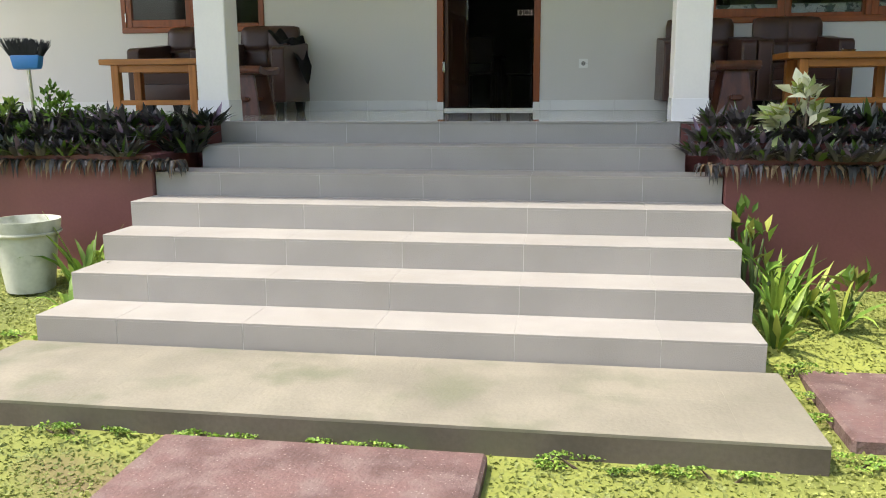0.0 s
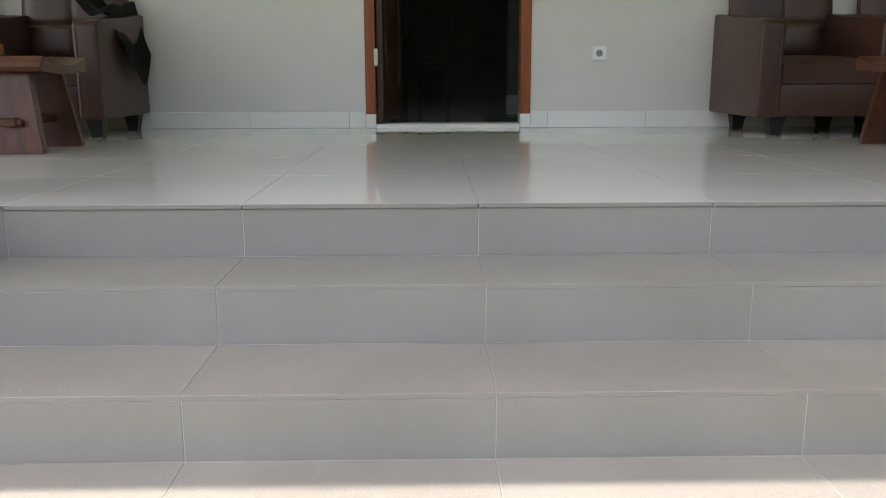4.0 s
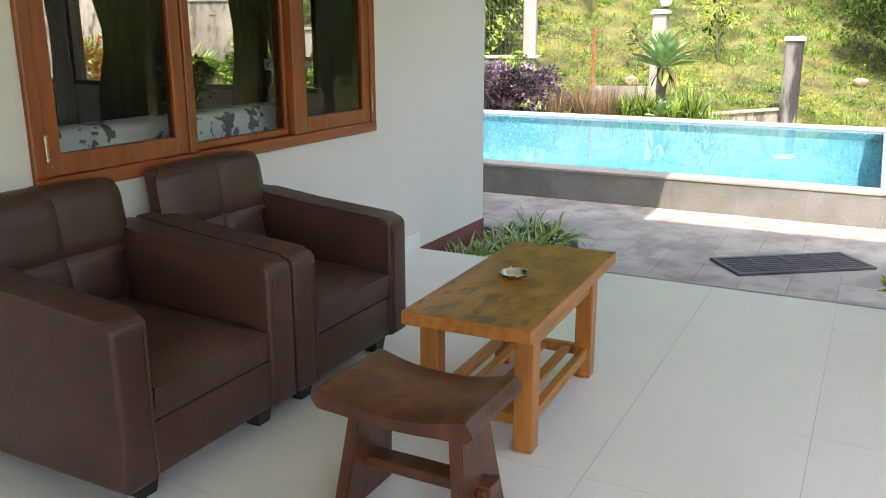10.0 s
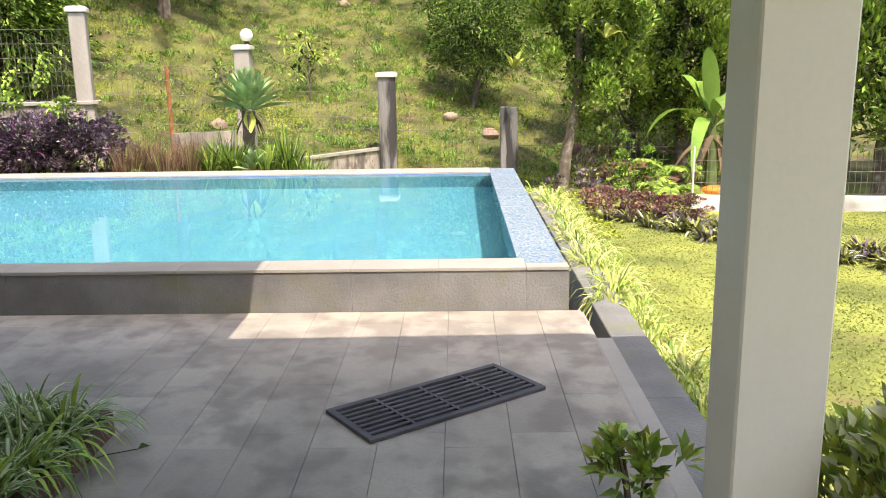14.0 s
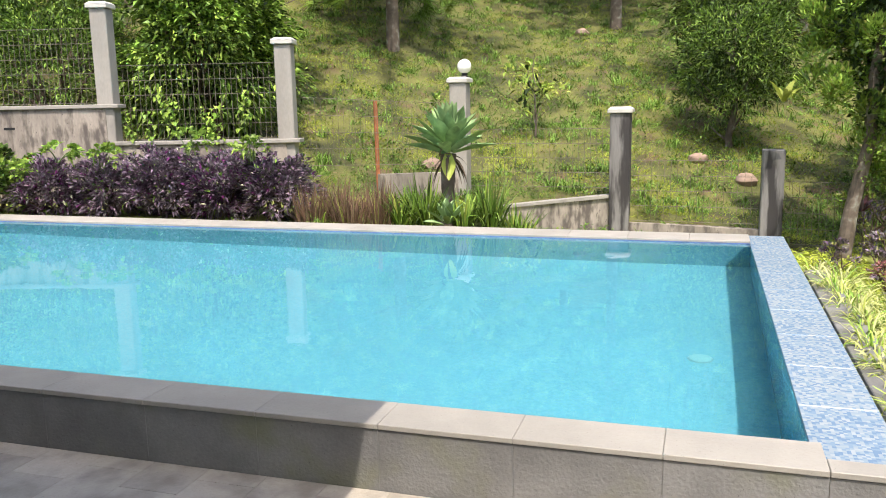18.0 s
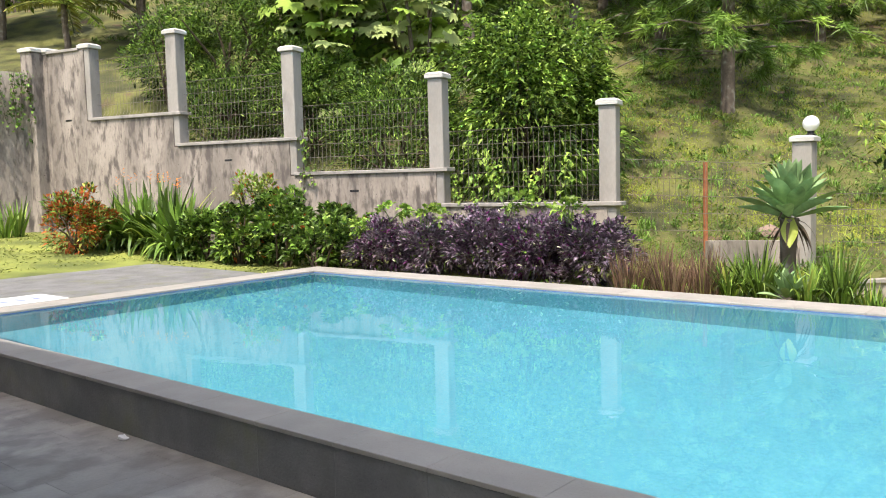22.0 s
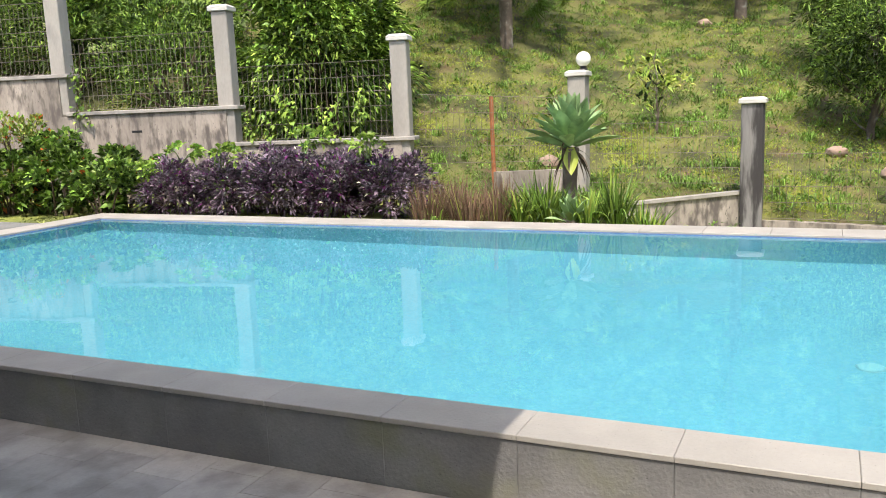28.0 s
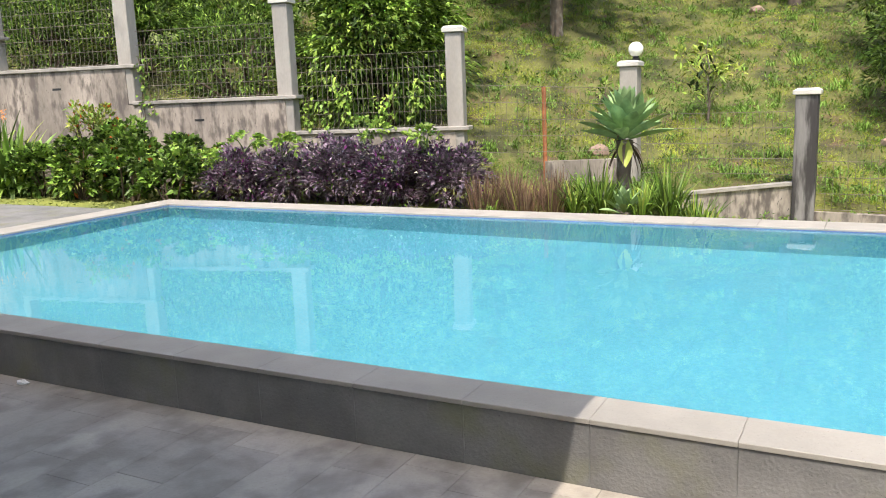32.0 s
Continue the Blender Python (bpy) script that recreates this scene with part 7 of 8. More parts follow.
ll = rngh.uniform(0.06, 0.20, len(x)) * (1 + 0.6 * np.clip(patch, -0.5, 1))
for lo, hi, m, lab in ((-9, -0.12, L_TUFT, "darker green grass patches on the hillside"), (-0.12, 9, L_HILL, "rough sunlit grass covering the hillside")):
    k = (hue > lo) & (hue <= hi)
    tagged(foliage("hill_grass", [blade_arrays(p[k], d[k], ll[k], 0.018, rngh, 0.4)], m, None), lab, "grass", kind="stuff")
# arching tufts
rngt = np.random.default_rng(2010)
T = 1500
tx, ty = rngt.uniform(18.0, 34, T), rngt.uniform(-9, 22, T)
k = hill_keep(tx, ty)
tx, ty = tx[k], ty[k]
per = 22
a = rngt.uniform(0, 2 * np.pi, (len(tx), per))
til = rngt.uniform(0.15, 0.9, (len(tx), per))
d = unit(np.stack([np.cos(a) * til, np.sin(a) * til, np.ones_like(a)], -1).reshape(-1, 3))
size = np.repeat(rngt.uniform(0.2, 0.6, len(tx)) * rngt.choice((0.7, 1.0, 1.35), len(tx)), per)
p = np.repeat(np.stack([tx, ty, sheet_z(tx, ty) - 0.02], -1), per, 0) + np.concatenate([rngt.normal(size=(len(d), 2)) * 0.06, np.zeros((len(d), 1))], 1)
tagged(foliage("hill_tufts", [strap_arrays(p, d, size * rngt.uniform(0.6, 1.1, len(d)), 0.026, rngt, rngt.uniform(0.4, 1.1, len(d)), 2)], L_TUFT, None), "arching grass tufts on the hillside", "grass", kind="stuff")

# broad-leaved weeds, dry stalks and low shrubs among the grass
rngz = np.random.default_rng(2020)
W = 900
wx, wy = rngz.uniform(17.5, 32, W), rngz.uniform(-8, 20, W)
k = hill_keep(wx, wy)
wx, wy = wx[k], wy[k]
per = 26
spot = np.repeat(np.stack([wx, wy], -1), per, 0) + rngz.normal(size=(len(wx) * per, 2)) * np.repeat(rngz.uniform(0.06, 0.22, len(wx)), per)[:, None]
hgt = np.repeat(rngz.uniform(0.05, 0.4, len(wx)), per) * rngz.uniform(0.1, 1.0, len(spot))
p = np.concatenate([spot, (sheet_z(spot[:, 0], spot[:, 1]) + hgt)[:, None]], 1)
d = spread(len(p), rngz, 0.3)
for i, m in enumerate((L_MID, L_DARK, L_TUFT)):
    tagged(foliage("hill_weeds", [leaf_arrays(p[i::3], d[i::3], rngz.uniform(0.05, 0.11, len(p[i::3])), 0.035, rngz)], m, None), "low leafy weeds among the hillside grass", "weeds", kind="stuff")
sx_, sy_ = rngz.uniform(17.5, 30, 9000), rngz.uniform(-8, 18, 9000)
k = hill_keep(sx_, sy_) & (np.array([noise.noise((a * 0.7, b * 0.7, 8.0)) for a, b in zip(sx_, sy_)]) > 0.05)
sx_, sy_ = sx_[k], sy_[k]
p = np.stack([sx_, sy_, sheet_z(sx_, sy_) - 0.02], -1)
tagged(foliage("dry_stalks", [blade_arrays(p, spread(len(p), rngz, 1.4), rngz.uniform(0.15, 0.5, len(p)), 0.014, rngz, 0.3)], L_DRY, None), "dry brown stalks among the hillside grass", "grass", kind="stuff")

# litter on the deck
bm = bmesh.new()
bmesh.ops.create_icosphere(bm, subdivisions=2, radius=0.03)
for v in bm.verts:
    v.co *= 1 + 0.5 * noise.noise(v.co * 60)
    v.co = Vector((8.02 + v.co.x * 0.8, 2.84 + v.co.y * 1.6, DZ + 0.012 + v.co.z * 0.5))
solid("paper_scrap", bm, M_PLASTIC, "crumpled white scrap on the deck by the pool wall", "litter")
dl = thing("fallen_leaf", (5.97, -0.68, DZ), "withered curled leaf on a long stalk on the deck", "leaf")
rngl = np.random.default_rng(2600)
foliage("blade", [leaf_arrays(np.array([[5.99, -0.70, DZ + 0.01]]), np.array([[0.5, -0.85, 0.05]]), 0.06, 0.035, rngl, fold=0.5, droop=0.0)], L_DARK, dl)
bm = bmesh.new()
tube(bm, [(5.82, -0.50, DZ + 0.02), (5.9, -0.60, DZ + 0.03), (5.99, -0.70, DZ + 0.012)], 0.0025, 5)
part("stalk", bm, M_TWIG, dl)


def tree(name, x, y, height, crown_r, crown_h, n, leaf_l, leaf_w, mats, label, seed, trunk_r=0.12, clear=0.35, group="", limbs=9, lean=(0, 0), droop=0.25, up=0.2, clump_n=None, category="tree", flat=1.0):
    """A tapered trunk with limbs and a crown of uneven leaf clumps."""
    rng = np.random.default_rng(seed)
    z0 = float(sheet_z(np.array([x]), np.array([y]))[0])
    s = thing(name, (x, y, z0), label, category, group)
    bm = bmesh.new()
    top = Vector((x + lean[0], y + lean[1], z0 + height * 0.92))
    base = Vector((x, y, z0 - 0.3))
    pts = [base + (top - base) * k / 6 + Vector((rng.uniform(-0.06, 0.06), rng.uniform(-0.06, 0.06), 0)) * (0 < k < 6) for k in range(7)]
    tube(bm, pts, [trunk_r * (1.25 - 0.17 * k) for k in range(7)], 10)
    part("trunk", bm, M_BARK, s, smooth=True)
    cz = z0 + height - crown_h * 0.5
    clumps = clump_n or max(14, n // 110)
    dirs = unit(rng.normal(size=(clumps, 3)))
    rad = rng.uniform(0.45, 1.0, clumps)[:, None]
    cc = np.array((x + lean[0] * 0.8, y + lean[1] * 0.8, cz)) + dirs * rad * np.array((crown_r, crown_r, crown_h * 0.5))
    for i in range(min(limbs, clumps)):
        bm = bmesh.new()
        q = Vector(cc[i])
        f = min(0.95, max(clear, (q.z - z0) / height - 0.15))
        b = base + (top - base) * f
        mid = (b + q) / 2 + Vector((0, 0, -0.05 * height * 0.3))
        tube(bm, [b, mid, q], [trunk_r * 0.4, trunk_r * 0.26, trunk_r * 0.08], 6)
        part("limb", bm, M_BARK, s, smooth=True)
    which = rng.integers(0, clumps, n)
    cr = np.array((crown_r, crown_r, crown_h * 0.5)) * rng.uniform(0.13, 0.26, clumps)[which][:, None] * np.array((1, 1, flat))
    off = unit(rng.normal(size=(n, 3)) + np.array((0, 0, 0.55))) * rng.uniform(0.45, 1.0, n)[:, None] ** 0.5
    p = cc[which] + off * cr
    d = unit(off * 0.9 + unit(cc[which] - np.array((x, y, cz))) * 0.4 + rng.normal(size=(n, 3)) * 0.4 + np.array((0, 0, up)))
    kind_of = rng.choice(len(mats), n, p=np.array([m[1] for m in mats]) / sum(m[1] for m in mats))
    ll = leaf_l * rng.uniform(0.6, 1.3, n)
    for i, (m, _) in enumerate(mats):
        k = kind_of == i
        if k.any():
            foliage("crown", [lite_arrays(p[k], d[k], ll[k], ll[k] * leaf_w / leaf_l, rng, droop=droop)], m, s, kind="stuff")
    # Dark core leaves paint shade into the gaps of the crown.
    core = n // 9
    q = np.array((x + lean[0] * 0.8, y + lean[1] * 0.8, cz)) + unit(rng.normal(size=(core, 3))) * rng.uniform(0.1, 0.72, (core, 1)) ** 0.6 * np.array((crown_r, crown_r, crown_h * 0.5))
    foliage("inner_leaves", [lite_arrays(q, spread(core, rng, 0.0), leaf_l * 1.2, leaf_w * 1.6, rng, droop=droop)], L_SHADE, s, kind="stuff")
    return s


def whorl_pine(x, y, height, seed, mats, label, lowest=0.28, reach=2.3, lean=(0.0, 0.0)):
    """A tall pine: whorls of drooping boughs with tufts of needles at their ends."""
    rng = np.random.default_rng(seed)
    z0 = float(sheet_z(np.array([x]), np.array([y]))[0])
    s = thing("pine_tree", (x, y, z0), label, "tree", "hillside pines")
    bm = bmesh.new()
    tube(bm, [(x, y, z0 - 0.4), (x + 0.03, y, z0 + height * 0.3), (x, y + 0.04, z0 + height * 0.65), (x, y, z0 + height)], [0.18, 0.15, 0.10, 0.03], 12)
    part("trunk", bm, M_BARK, s, smooth=True)
    bm = bmesh.new()
    P, D, LL, K = [], [], [], []
    z = lowest * height
    while z < height * 0.98:
        f = (z / height - lowest) / (1 - lowest)
        r = reach * (1 - 0.75 * f) * rng.uniform(0.8, 1.1)
        k = rng.integers(5, 8)
        for i in range(k):
            a = 2 * math.pi * (i + rng.uniform(-0.35, 0.35)) / k
            rr = r * rng.uniform(0.6, 1.1)
            o = np.array((math.cos(a), math.sin(a), 0.0))
            b = np.array((x, y, z0 + z))
            mid = b + o * rr * 0.5 + np.array((0, 0, 0.03 * rr))
            end = b + o * rr + np.array((0, 0, -0.12 * rr + 0.15 * rr * rng.uniform(-0.5, 1)))
            tube(bm, [b, mid, end], [0.03, 0.02, 0.009], 5)
            for t in (0.28, 0.46, 0.62, 0.78, 0.9, 1.0):
                c = b + (mid - b) * 2 * t if t < 0.5 else mid + (end - mid) * (2 * t - 1)
                c = c + rng.normal(size=3) * np.array((0.16, 0.16, 0.07))
                m = 62
                dd = unit(rng.normal(size=(m, 3)) * np.array((0.75, 0.75, 0.5)) + o * 0.55 + np.array((0, 0, 0.35)))
                P.append(c + rng.normal(size=(m, 3)) * 0.05)
                D.append(dd)
                LL.append(rng.uniform(0.22, 0.46, m))
                K.append(np.full(m, rng.choice(len(mats), p=np.array([q[1] for q in mats]) / sum(q[1] for q in mats))))
        z += height * rng.uniform(0.055, 0.085)
    tagged(part("boughwork", bm, M_BARK, s, smooth=True), kind="stuff")
    P, D, LL = np.concatenate(P), np.concatenate(D), np.concatenate(LL)
    kk = np.concatenate(K)
    for i, (m, _) in enumerate(mats):
        q = kk == i
        foliage("needles", [blade_arrays(P[q], D[q], LL[q], 0.04, rng, 0.5)], m, s, kind="stuff")
    return s


PINE = [(L_DARK, 1.8), (L_MID, 2.2), (L_LIGHT, 1.3)]
for x, y, h, lo, r, lab in ((25.8, 5.75, 9.5, 0.15, 3.5, "tall pine with drooping needle tufts on the hillside"), (35.5, 8.2, 10, 0.15, 3.6, "tall pine standing further up the hillside"), (31.0, 12.0, 11, 0.08, 3.0, "tall dark pine up the hillside"), (38.0, 3.2, 10, 0.08, 3.2, "tall dark pine up the hillside"), (36.5, -1.8, 10, 0.08, 3.2, "tall dark pine up the hillside"), (29.0, 9.0, 9, 0.12, 2.6, "tall pine up the hillside"), (33.0, 5.6, 10, 0.10, 2.8, "tall dark pine up the hillside"), (27.0, 14.5, 11, 0.06, 3.0, "tall dark pine up the hillside"), (24.5, 13.0, 9, 0.06, 2.6, "tall dark pine up the hillside"), (34.5, -5.0, 10, 0.08, 3.0, "tall dark pine up the hillside"), (40.0, 7.0, 11, 0.06, 3.4, "tall dark pine up the hillside"), (23.5, 17.0, 10, 0.08, 2.8, "tall dark pine up the hillside"), (31.5, 0.6, 10, 0.25, 3.4, "tall dark pine up the hillside")):
    whorl_pine(x, y, h, int(x * 100 + y), PINE, lab, lo, r)

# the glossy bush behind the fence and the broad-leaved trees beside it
# Near-black leaves mixed in stand for shade inside this bush.
clump_shrub("glossy_bush", (18.75, 6.9), (1.75, 1.85, 3.6), 30000, 0.14, 0.058, [(L_SHADE, 1.2), (L_DARK, 1.4), (L_MID, 3.0), (L_LIGHT, 2.8)], "large glossy green bush behind the wire fence", "bush", 2120, base_z=float(sheet_z(np.array([18.75]), np.array([6.9]))[0]) - 0.1, clumps=150, stems=14, up=-0.05, droop=0.45, shell=0.55)


def lobed_leaves(centres, dirs, size, rng, mats, parent):
    """Large hand-shaped leaves: nine pointed lobes round a stalk end."""
    tips = 9
    for m_i, m in enumerate(mats):
        c, d = centres[m_i :: len(mats)], unit(dirs[m_i :: len(mats)])
        side = unit(np.cross(d, np.array((0, 0, 1.0)) + rng.normal(size=d.shape) * 0.2))
        up = np.cross(side, d)
        sc = size * rng.uniform(0.65, 1.15, (len(c), 1))
        ring = [c]
        for k in range(2 * tips - 1):
            ang = (k - (tips - 1)) * 2.45 / (tips - 1)
            r = (1.0 - 0.14 * abs(ang)) if k % 2 == 0 else 0.66
            ring.append(c + sc * r * (d * math.cos(ang) + side * math.sin(ang)) + up * sc * (-0.22 * r * r + (0.07 if k % 2 else 0)))
        v = np.stack(ring, 1).reshape(-1, 3)
        f = np.array([(0, k, k + 1) for k in range(1, 2 * tips - 1)])
        f = (np.arange(len(c))[:, None, None] * (2 * tips) + f[None]).reshape(-1, 3)
        foliage("leaves", [(v, f)], m, parent, kind="stuff")


def hand_leaf_tree(x, y, height, r, n, seed, label, size=0.34):
    rng = np.random.default_rng(seed)
    z0 = float(sheet_z(np.array([x]), np.array([y]))[0])
    s = thing("broad_leaf_tree", (x, y, z0), label, "tree", "large-leaved trees")
    tops = []
    for i in range(9):
        bm = bmesh.new()
        a = 2 * math.pi * i / 9
        q = Vector((x + math.cos(a) * r * rng.uniform(0.3, 0.95), y + math.sin(a) * r * rng.uniform(0.3, 0.95), z0 + height * rng.uniform(0.62, 1.0)))
        b = Vector((x + 0.1 * math.cos(a), y + 0.1 * math.sin(a), z0 - 0.2))
        tube(bm, [b, (b + q) / 2 + Vector((0, 0, 0.3)), q], [0.07, 0.045, 0.02], 7)
        part("trunk", bm, M_BARK, s, smooth=True)
        tops.append(q)
    C, D = [], []
    for i in range(n):
        q = tops[i % 9]
        f = rng.uniform(0.2, 1.05)
        c = Vector((x, y, z0)).lerp(q, f) + Vector(rng.normal(size=3)) * 0.38
        C.append(np.array(c))
        D.append(np.array((c.x - x, c.y - y, 0.0)) * 0.5 + rng.normal(size=3) * 0.4 + np.array((-0.55, -0.3, -0.55)))
    lobed_leaves(np.array(C), np.array(D), size, rng, [L_LIGHT, L_PALE, L_LIGHT, L_MID, L_PALE], s)
    return s


hand_leaf_tree(18.6, 12.0, 4.7, 1.9, 620, 2130, "tree with large pale hand-shaped leaves behind the fence", 0.37)
hand_leaf_tree(19.6, 10.3, 4.6, 1.3, 320, 2131, "tree with large pale hand-shaped leaves behind the fence", 0.33)
# The darkest leaf of this mix paints shade among the fronds.
FEATHER = [(L_SHADE, 1.4), (L_DARK, 2.0), (L_MID, 2.2), (L_LIGHT, 1.1)]
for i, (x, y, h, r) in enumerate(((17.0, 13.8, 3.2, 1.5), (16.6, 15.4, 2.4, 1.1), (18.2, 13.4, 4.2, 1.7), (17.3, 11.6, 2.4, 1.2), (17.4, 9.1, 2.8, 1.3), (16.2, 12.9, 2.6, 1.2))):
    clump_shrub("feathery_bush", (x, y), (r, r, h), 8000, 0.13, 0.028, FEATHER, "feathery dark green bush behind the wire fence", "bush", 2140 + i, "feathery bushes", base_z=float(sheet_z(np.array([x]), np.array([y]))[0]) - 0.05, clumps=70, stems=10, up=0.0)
sz = lambda x, y: float(sheet_z(np.array([x]), np.array([y]))[0])
frond_plant("palm_tree", (20.3, 6.8, 5.35), 15, 1.9, "palm with broad feather leaves on the hillside", "palm", 2150, [L_MID, L_LIGHT, L_DARK], (0.1, 1.6), 0.75, 0.13, 0.12, 5.35 - sz(20.3, 6.8), 0.45, 20, "palms")
frond_plant("palm_tree", (23.0, 11.6, sz(23.0, 11.6) + 3.6), 14, 2.4, "palm with broad feather leaves on the hillside", "palm", 2151, [L_MID, L_LIGHT, L_DARK], (0.1, 1.6), 0.7, 0.12, 0.14, 3.6, 0.45, 20, "palms")
frond_plant("tree_fern", (16.9, 21.0, sz(16.9, 21.0) + 1.5), 11, 2.1, "tree fern with wide light fronds on the slope", "tree fern", 2152, [L_OLIVE, L_LIGHT], (0.1, 0.7), 0.42, 0.07, 0.09, 1.5, 0.3, 26, "tree ferns")
OLIVE = [(L_OLIVE, 3), (L_LIGHT, 2.2), (L_PALE, 0.8)]
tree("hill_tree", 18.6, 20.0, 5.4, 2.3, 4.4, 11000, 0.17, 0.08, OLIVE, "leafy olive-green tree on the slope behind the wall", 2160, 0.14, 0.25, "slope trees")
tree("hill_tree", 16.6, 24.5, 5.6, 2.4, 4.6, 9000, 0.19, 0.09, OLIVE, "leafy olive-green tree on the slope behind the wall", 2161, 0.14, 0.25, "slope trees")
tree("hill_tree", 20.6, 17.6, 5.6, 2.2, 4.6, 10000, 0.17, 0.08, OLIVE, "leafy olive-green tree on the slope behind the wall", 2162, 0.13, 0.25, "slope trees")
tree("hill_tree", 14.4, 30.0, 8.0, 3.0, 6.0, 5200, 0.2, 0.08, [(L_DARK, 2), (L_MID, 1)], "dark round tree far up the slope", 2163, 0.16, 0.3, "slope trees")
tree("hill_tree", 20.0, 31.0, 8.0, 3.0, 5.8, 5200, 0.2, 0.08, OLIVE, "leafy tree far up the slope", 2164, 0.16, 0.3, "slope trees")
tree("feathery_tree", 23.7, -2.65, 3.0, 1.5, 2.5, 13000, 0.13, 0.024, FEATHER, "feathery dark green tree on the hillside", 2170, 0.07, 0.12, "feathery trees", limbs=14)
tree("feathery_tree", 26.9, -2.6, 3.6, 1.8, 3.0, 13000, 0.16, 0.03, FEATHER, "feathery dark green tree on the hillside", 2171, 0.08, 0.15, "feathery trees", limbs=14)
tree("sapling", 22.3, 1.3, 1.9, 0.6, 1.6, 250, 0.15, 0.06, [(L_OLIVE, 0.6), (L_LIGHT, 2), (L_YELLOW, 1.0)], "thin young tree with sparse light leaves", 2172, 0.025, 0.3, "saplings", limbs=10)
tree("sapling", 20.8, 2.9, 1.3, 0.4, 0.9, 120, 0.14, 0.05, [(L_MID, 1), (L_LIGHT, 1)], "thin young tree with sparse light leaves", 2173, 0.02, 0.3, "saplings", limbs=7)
CONIFER = [(L_DARK, 0.6), (L_MID, 2.6), (L_LIGHT, 4.0), (L_OLIVE, 0.8)]
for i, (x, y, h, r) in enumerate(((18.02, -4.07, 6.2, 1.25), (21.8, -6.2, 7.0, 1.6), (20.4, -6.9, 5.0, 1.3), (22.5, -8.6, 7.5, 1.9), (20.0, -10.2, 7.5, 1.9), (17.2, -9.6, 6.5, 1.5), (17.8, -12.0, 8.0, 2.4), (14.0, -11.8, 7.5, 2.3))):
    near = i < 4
    tree("conifer", x, y, h, r, h * (0.81 if i == 0 else 0.93), 30000 if near else 10000, 0.095 if near else 0.16, 0.040 if near else 0.055, CONIFER, "dense green conifer with mounded boughs at the foot of the hill", 2180 + i, 0.095 if i == 0 else 0.13, 0.30 if i == 0 else 0.15, "conifers", limbs=8, up=0.7, clump_n=80 if near else 120, droop=-0.1, flat=0.62, lean=(0.45, -0.75) if i == 0 else (0, 0))
for i, (x, y) in enumerate(((17.5, -4.75), (18.3, -3.2))):
    strap_plant("yellow_orchid_leaf", (x, y), 10, 0.75, 0.10, [(L_YELLOW, 1)], "bright yellow-green epiphyte leaves in the conifer", "plant", 2230 + i, "epiphytes", (0.3, 0.9), 0.04, (0.4, 1.3), 1.75 - 0.5 * i)
for i, (x, y) in enumerate(((21.6, -5.0), (22.2, -5.8), (20.8, -5.2))):
    clump_shrub("garden_shrub", (x, y), (0.7, 0.7, 1.2), 700, 0.13, 0.045, [(L_OLIVE, 2), (L_MID, 2), (L_LIGHT, 0.7)], "leafy shrub under the conifers", "shrub", 2240 + i, "shrubs beyond the lawn", base_z=sz(x, y))
M_EARTH = mat("bare_red_earth", (0.17, 0.085, 0.048), 0.95, 0.35, 4, 40, 0.8, stain=(0.07, 0.045, 0.03), stain_at=(0.5, 0.65), stain_scale=4)
for i, (x, y, r) in enumerate(((19.9, -5.4, 0.55), (20.6, -6.0, 0.6), (19.4, -6.3, 0.45))):
    bm = bmesh.new()
    bmesh.ops.create_icosphere(bm, subdivisions=3, radius=r)
    for v in bm.verts:
        v.co *= 1 + 0.5 * noise.noise(v.co * 3 + Vector((i * 5, 2, 0)))
        v.co.z *= 0.55
        v.co += Vector((x, y, sz(x, y)))
    solid("earth_bank", bm, M_EARTH, "bare red earth bank under the conifers", "earth", group="earth banks", smooth=True)
M_ROCK = mat("pale_pink_rock", (0.30, 0.21, 0.16), 0.9, 0.25, 3, 30, 0.6)
for i, (x, y, r) in enumerate(((30.3, 1.45, 0.22), (20.2, 2.9, 0.2), (21.8, -2.9, 0.22), (22.6, -2.0, 0.2))):
    bm = bmesh.new()
    bmesh.ops.create_icosphere(bm, subdivisions=2, radius=r)
    for v in bm.verts:
        v.co *= 1 + 0.35 * noise.noise(v.co * 5 + Vector((i * 7, 0, 0)))
        v.co.z *= 0.7
        v.co += Vector((x, y, sz(x, y) + r * 0.2))
    solid("rock", bm, M_ROCK, "pale pinkish rock in the hillside grass", "rock", group="rocks", smooth=True)
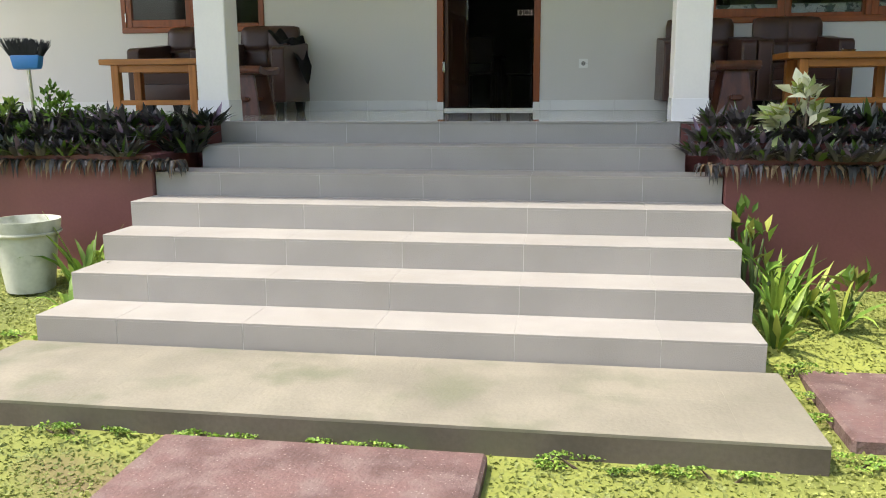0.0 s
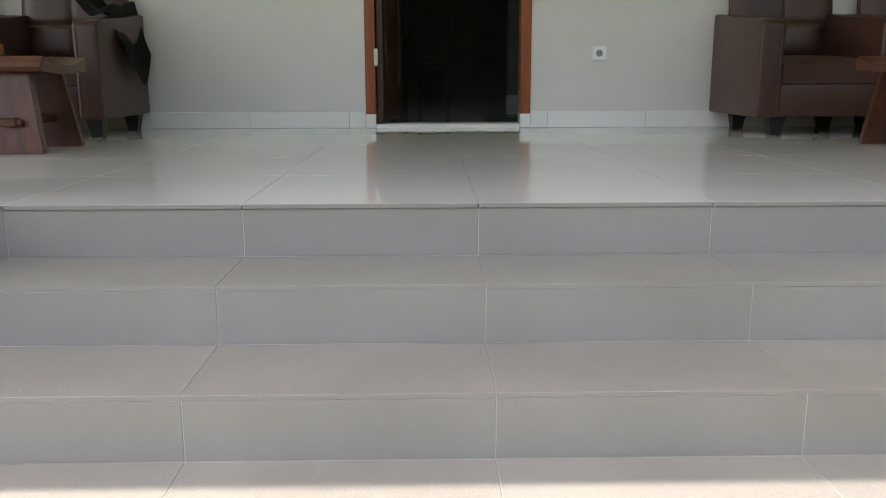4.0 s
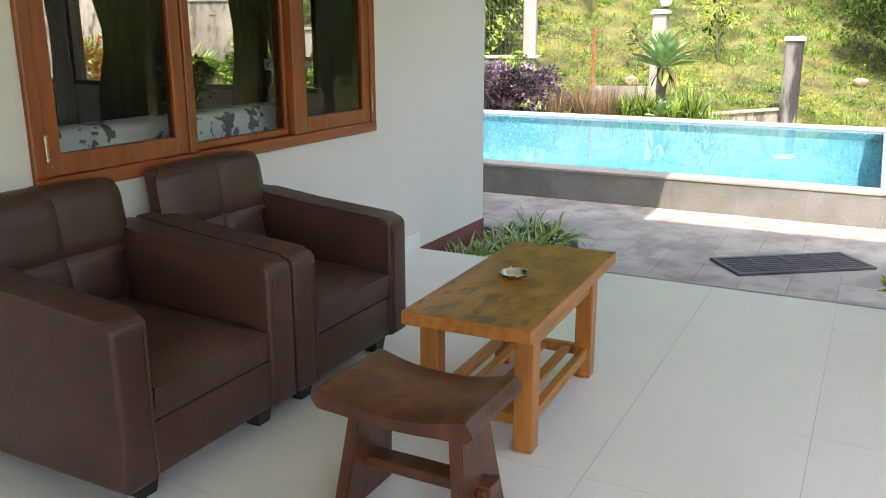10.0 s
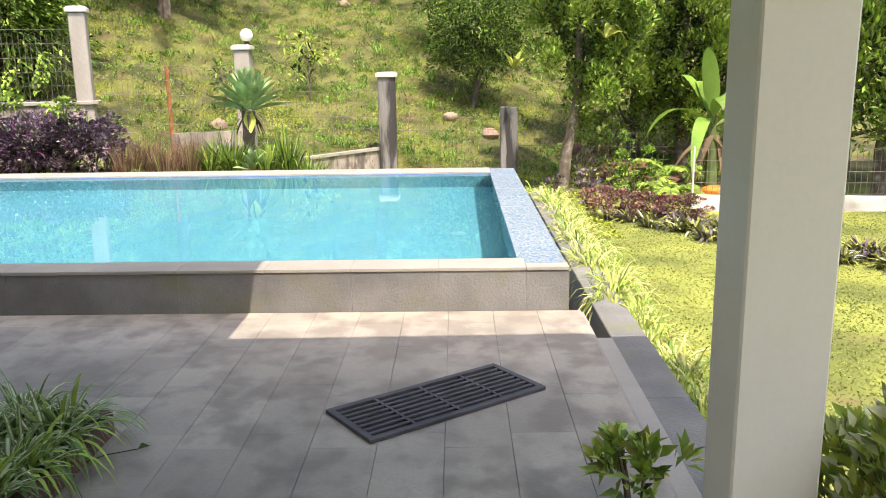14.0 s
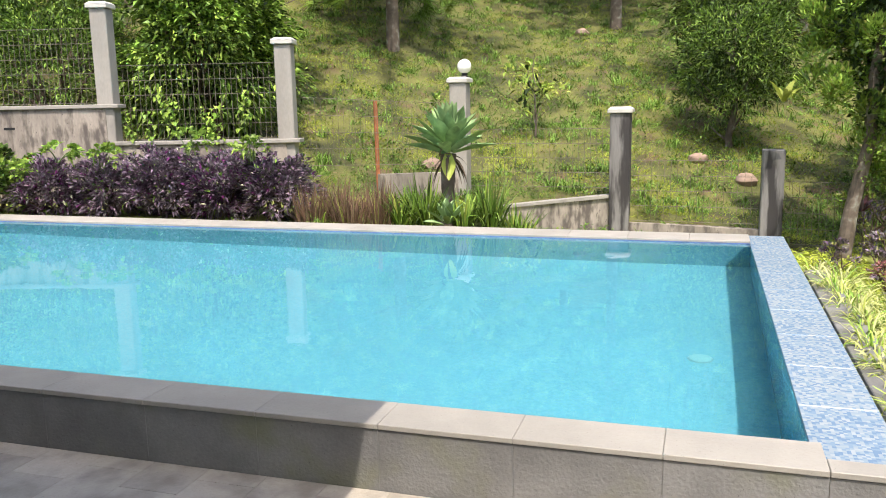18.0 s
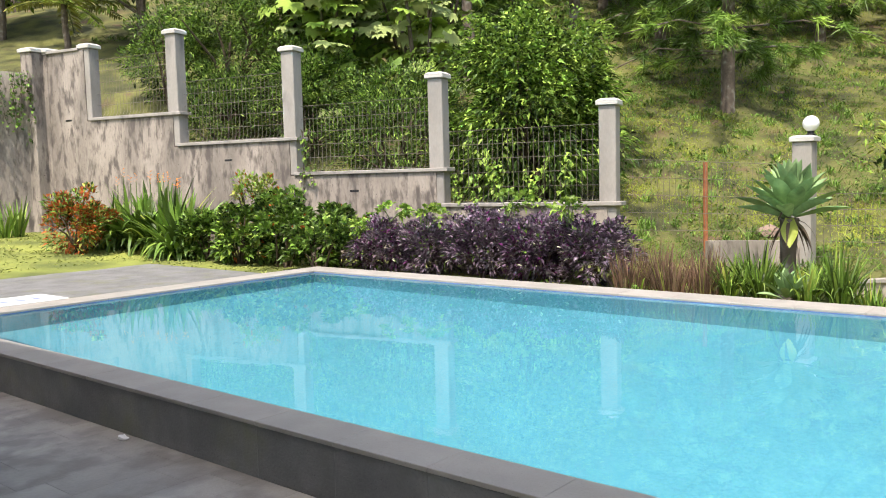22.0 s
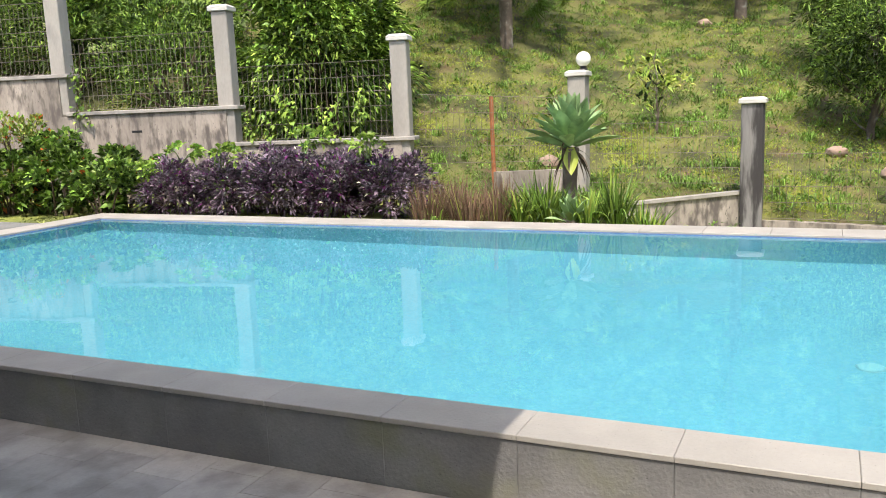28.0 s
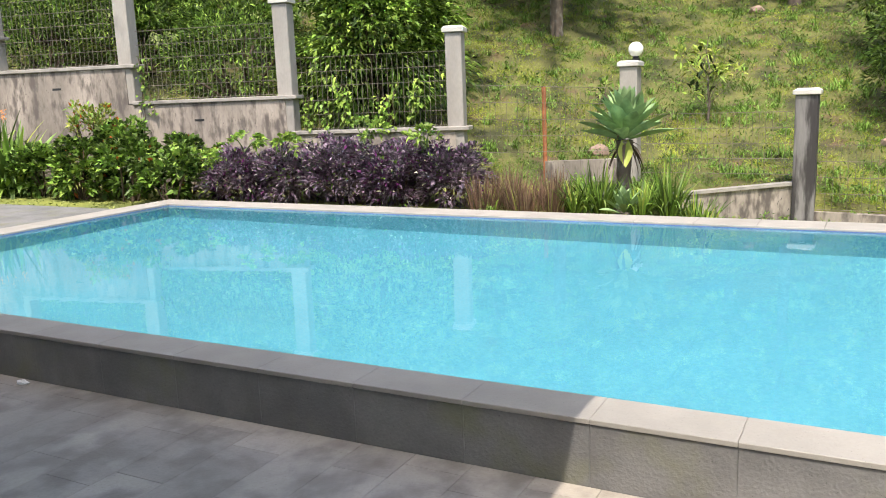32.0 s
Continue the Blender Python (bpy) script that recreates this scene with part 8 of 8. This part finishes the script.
# far woods closing the view, their unseen height added to block sky reflections
P, D = [], []
rngw = np.random.default_rng(2310)
for i in range(120):
    a = radians(-38 + 150 * i / 119 + rngw.uniform(-1, 1))
    R = rngw.uniform(40, 58)
    x, y = 5 + R * math.cos(a), R * math.sin(a)
    z = float(ground_z(x, y))
    h = rngw.uniform(14, 21)
    m = 850
    o = unit(rngw.normal(size=(m, 3))) * rngw.uniform(0.6, 1.0, (m, 1)) * np.array((4.2, 4.2, h * 0.5))
    P.append(np.array((x, y, z + h * 0.5)) + o)
    D.append(unit(o + rngw.normal(size=(m, 3)) * 2))
P, D = np.concatenate(P), np.concatenate(D)
for i, m in enumerate((L_DARK, L_MID, L_OLIVE)):
    tagged(foliage("far_woods", [lite_arrays(P[i::3], D[i::3], 0.95, 0.55, rngw)], m, None), "dense mixed woods on the far slope, made taller to block sky reflections", "trees", kind="stuff")

# the yard's far boundary, seen mirrored in the window panes
bm = bmesh.new()
box(bm, -14, -15.2, -1.4, 16.5, -15.0, 1.2)
solid("wall_yard", bm, M_CONC, "stained concrete boundary wall across the front yard", "wall", "structure")
for i, (x, y) in enumerate(((2.5, -14.4), (5.0, -14.3), (8.0, -14.4), (11.0, -14.3), (-1.5, -14.4))):
    clump_shrub("yard_shrub", (x, y), (0.9, 0.6, 1.5), 900, 0.15, 0.06, [(L_MID, 2), (L_LIGHT, 1.5), (L_RED, 0.8)], "green and orange shrub before the yard wall", "shrub", 2400 + i, "yard shrubs")
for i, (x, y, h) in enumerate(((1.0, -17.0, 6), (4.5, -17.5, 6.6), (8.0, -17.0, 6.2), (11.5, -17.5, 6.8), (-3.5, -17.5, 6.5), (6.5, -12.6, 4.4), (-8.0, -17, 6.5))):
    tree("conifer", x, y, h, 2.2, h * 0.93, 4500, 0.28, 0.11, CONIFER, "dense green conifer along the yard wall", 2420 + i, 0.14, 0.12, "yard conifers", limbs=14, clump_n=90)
clump_shrub("bonsai", (4.45, 1.75), (0.24, 0.22, 0.34), 420, 0.05, 0.03, [(L_DARK, 1)], "small dark potted tree on the side table", "plant", 2500, base_z=0.82, clumps=12, stems=5)
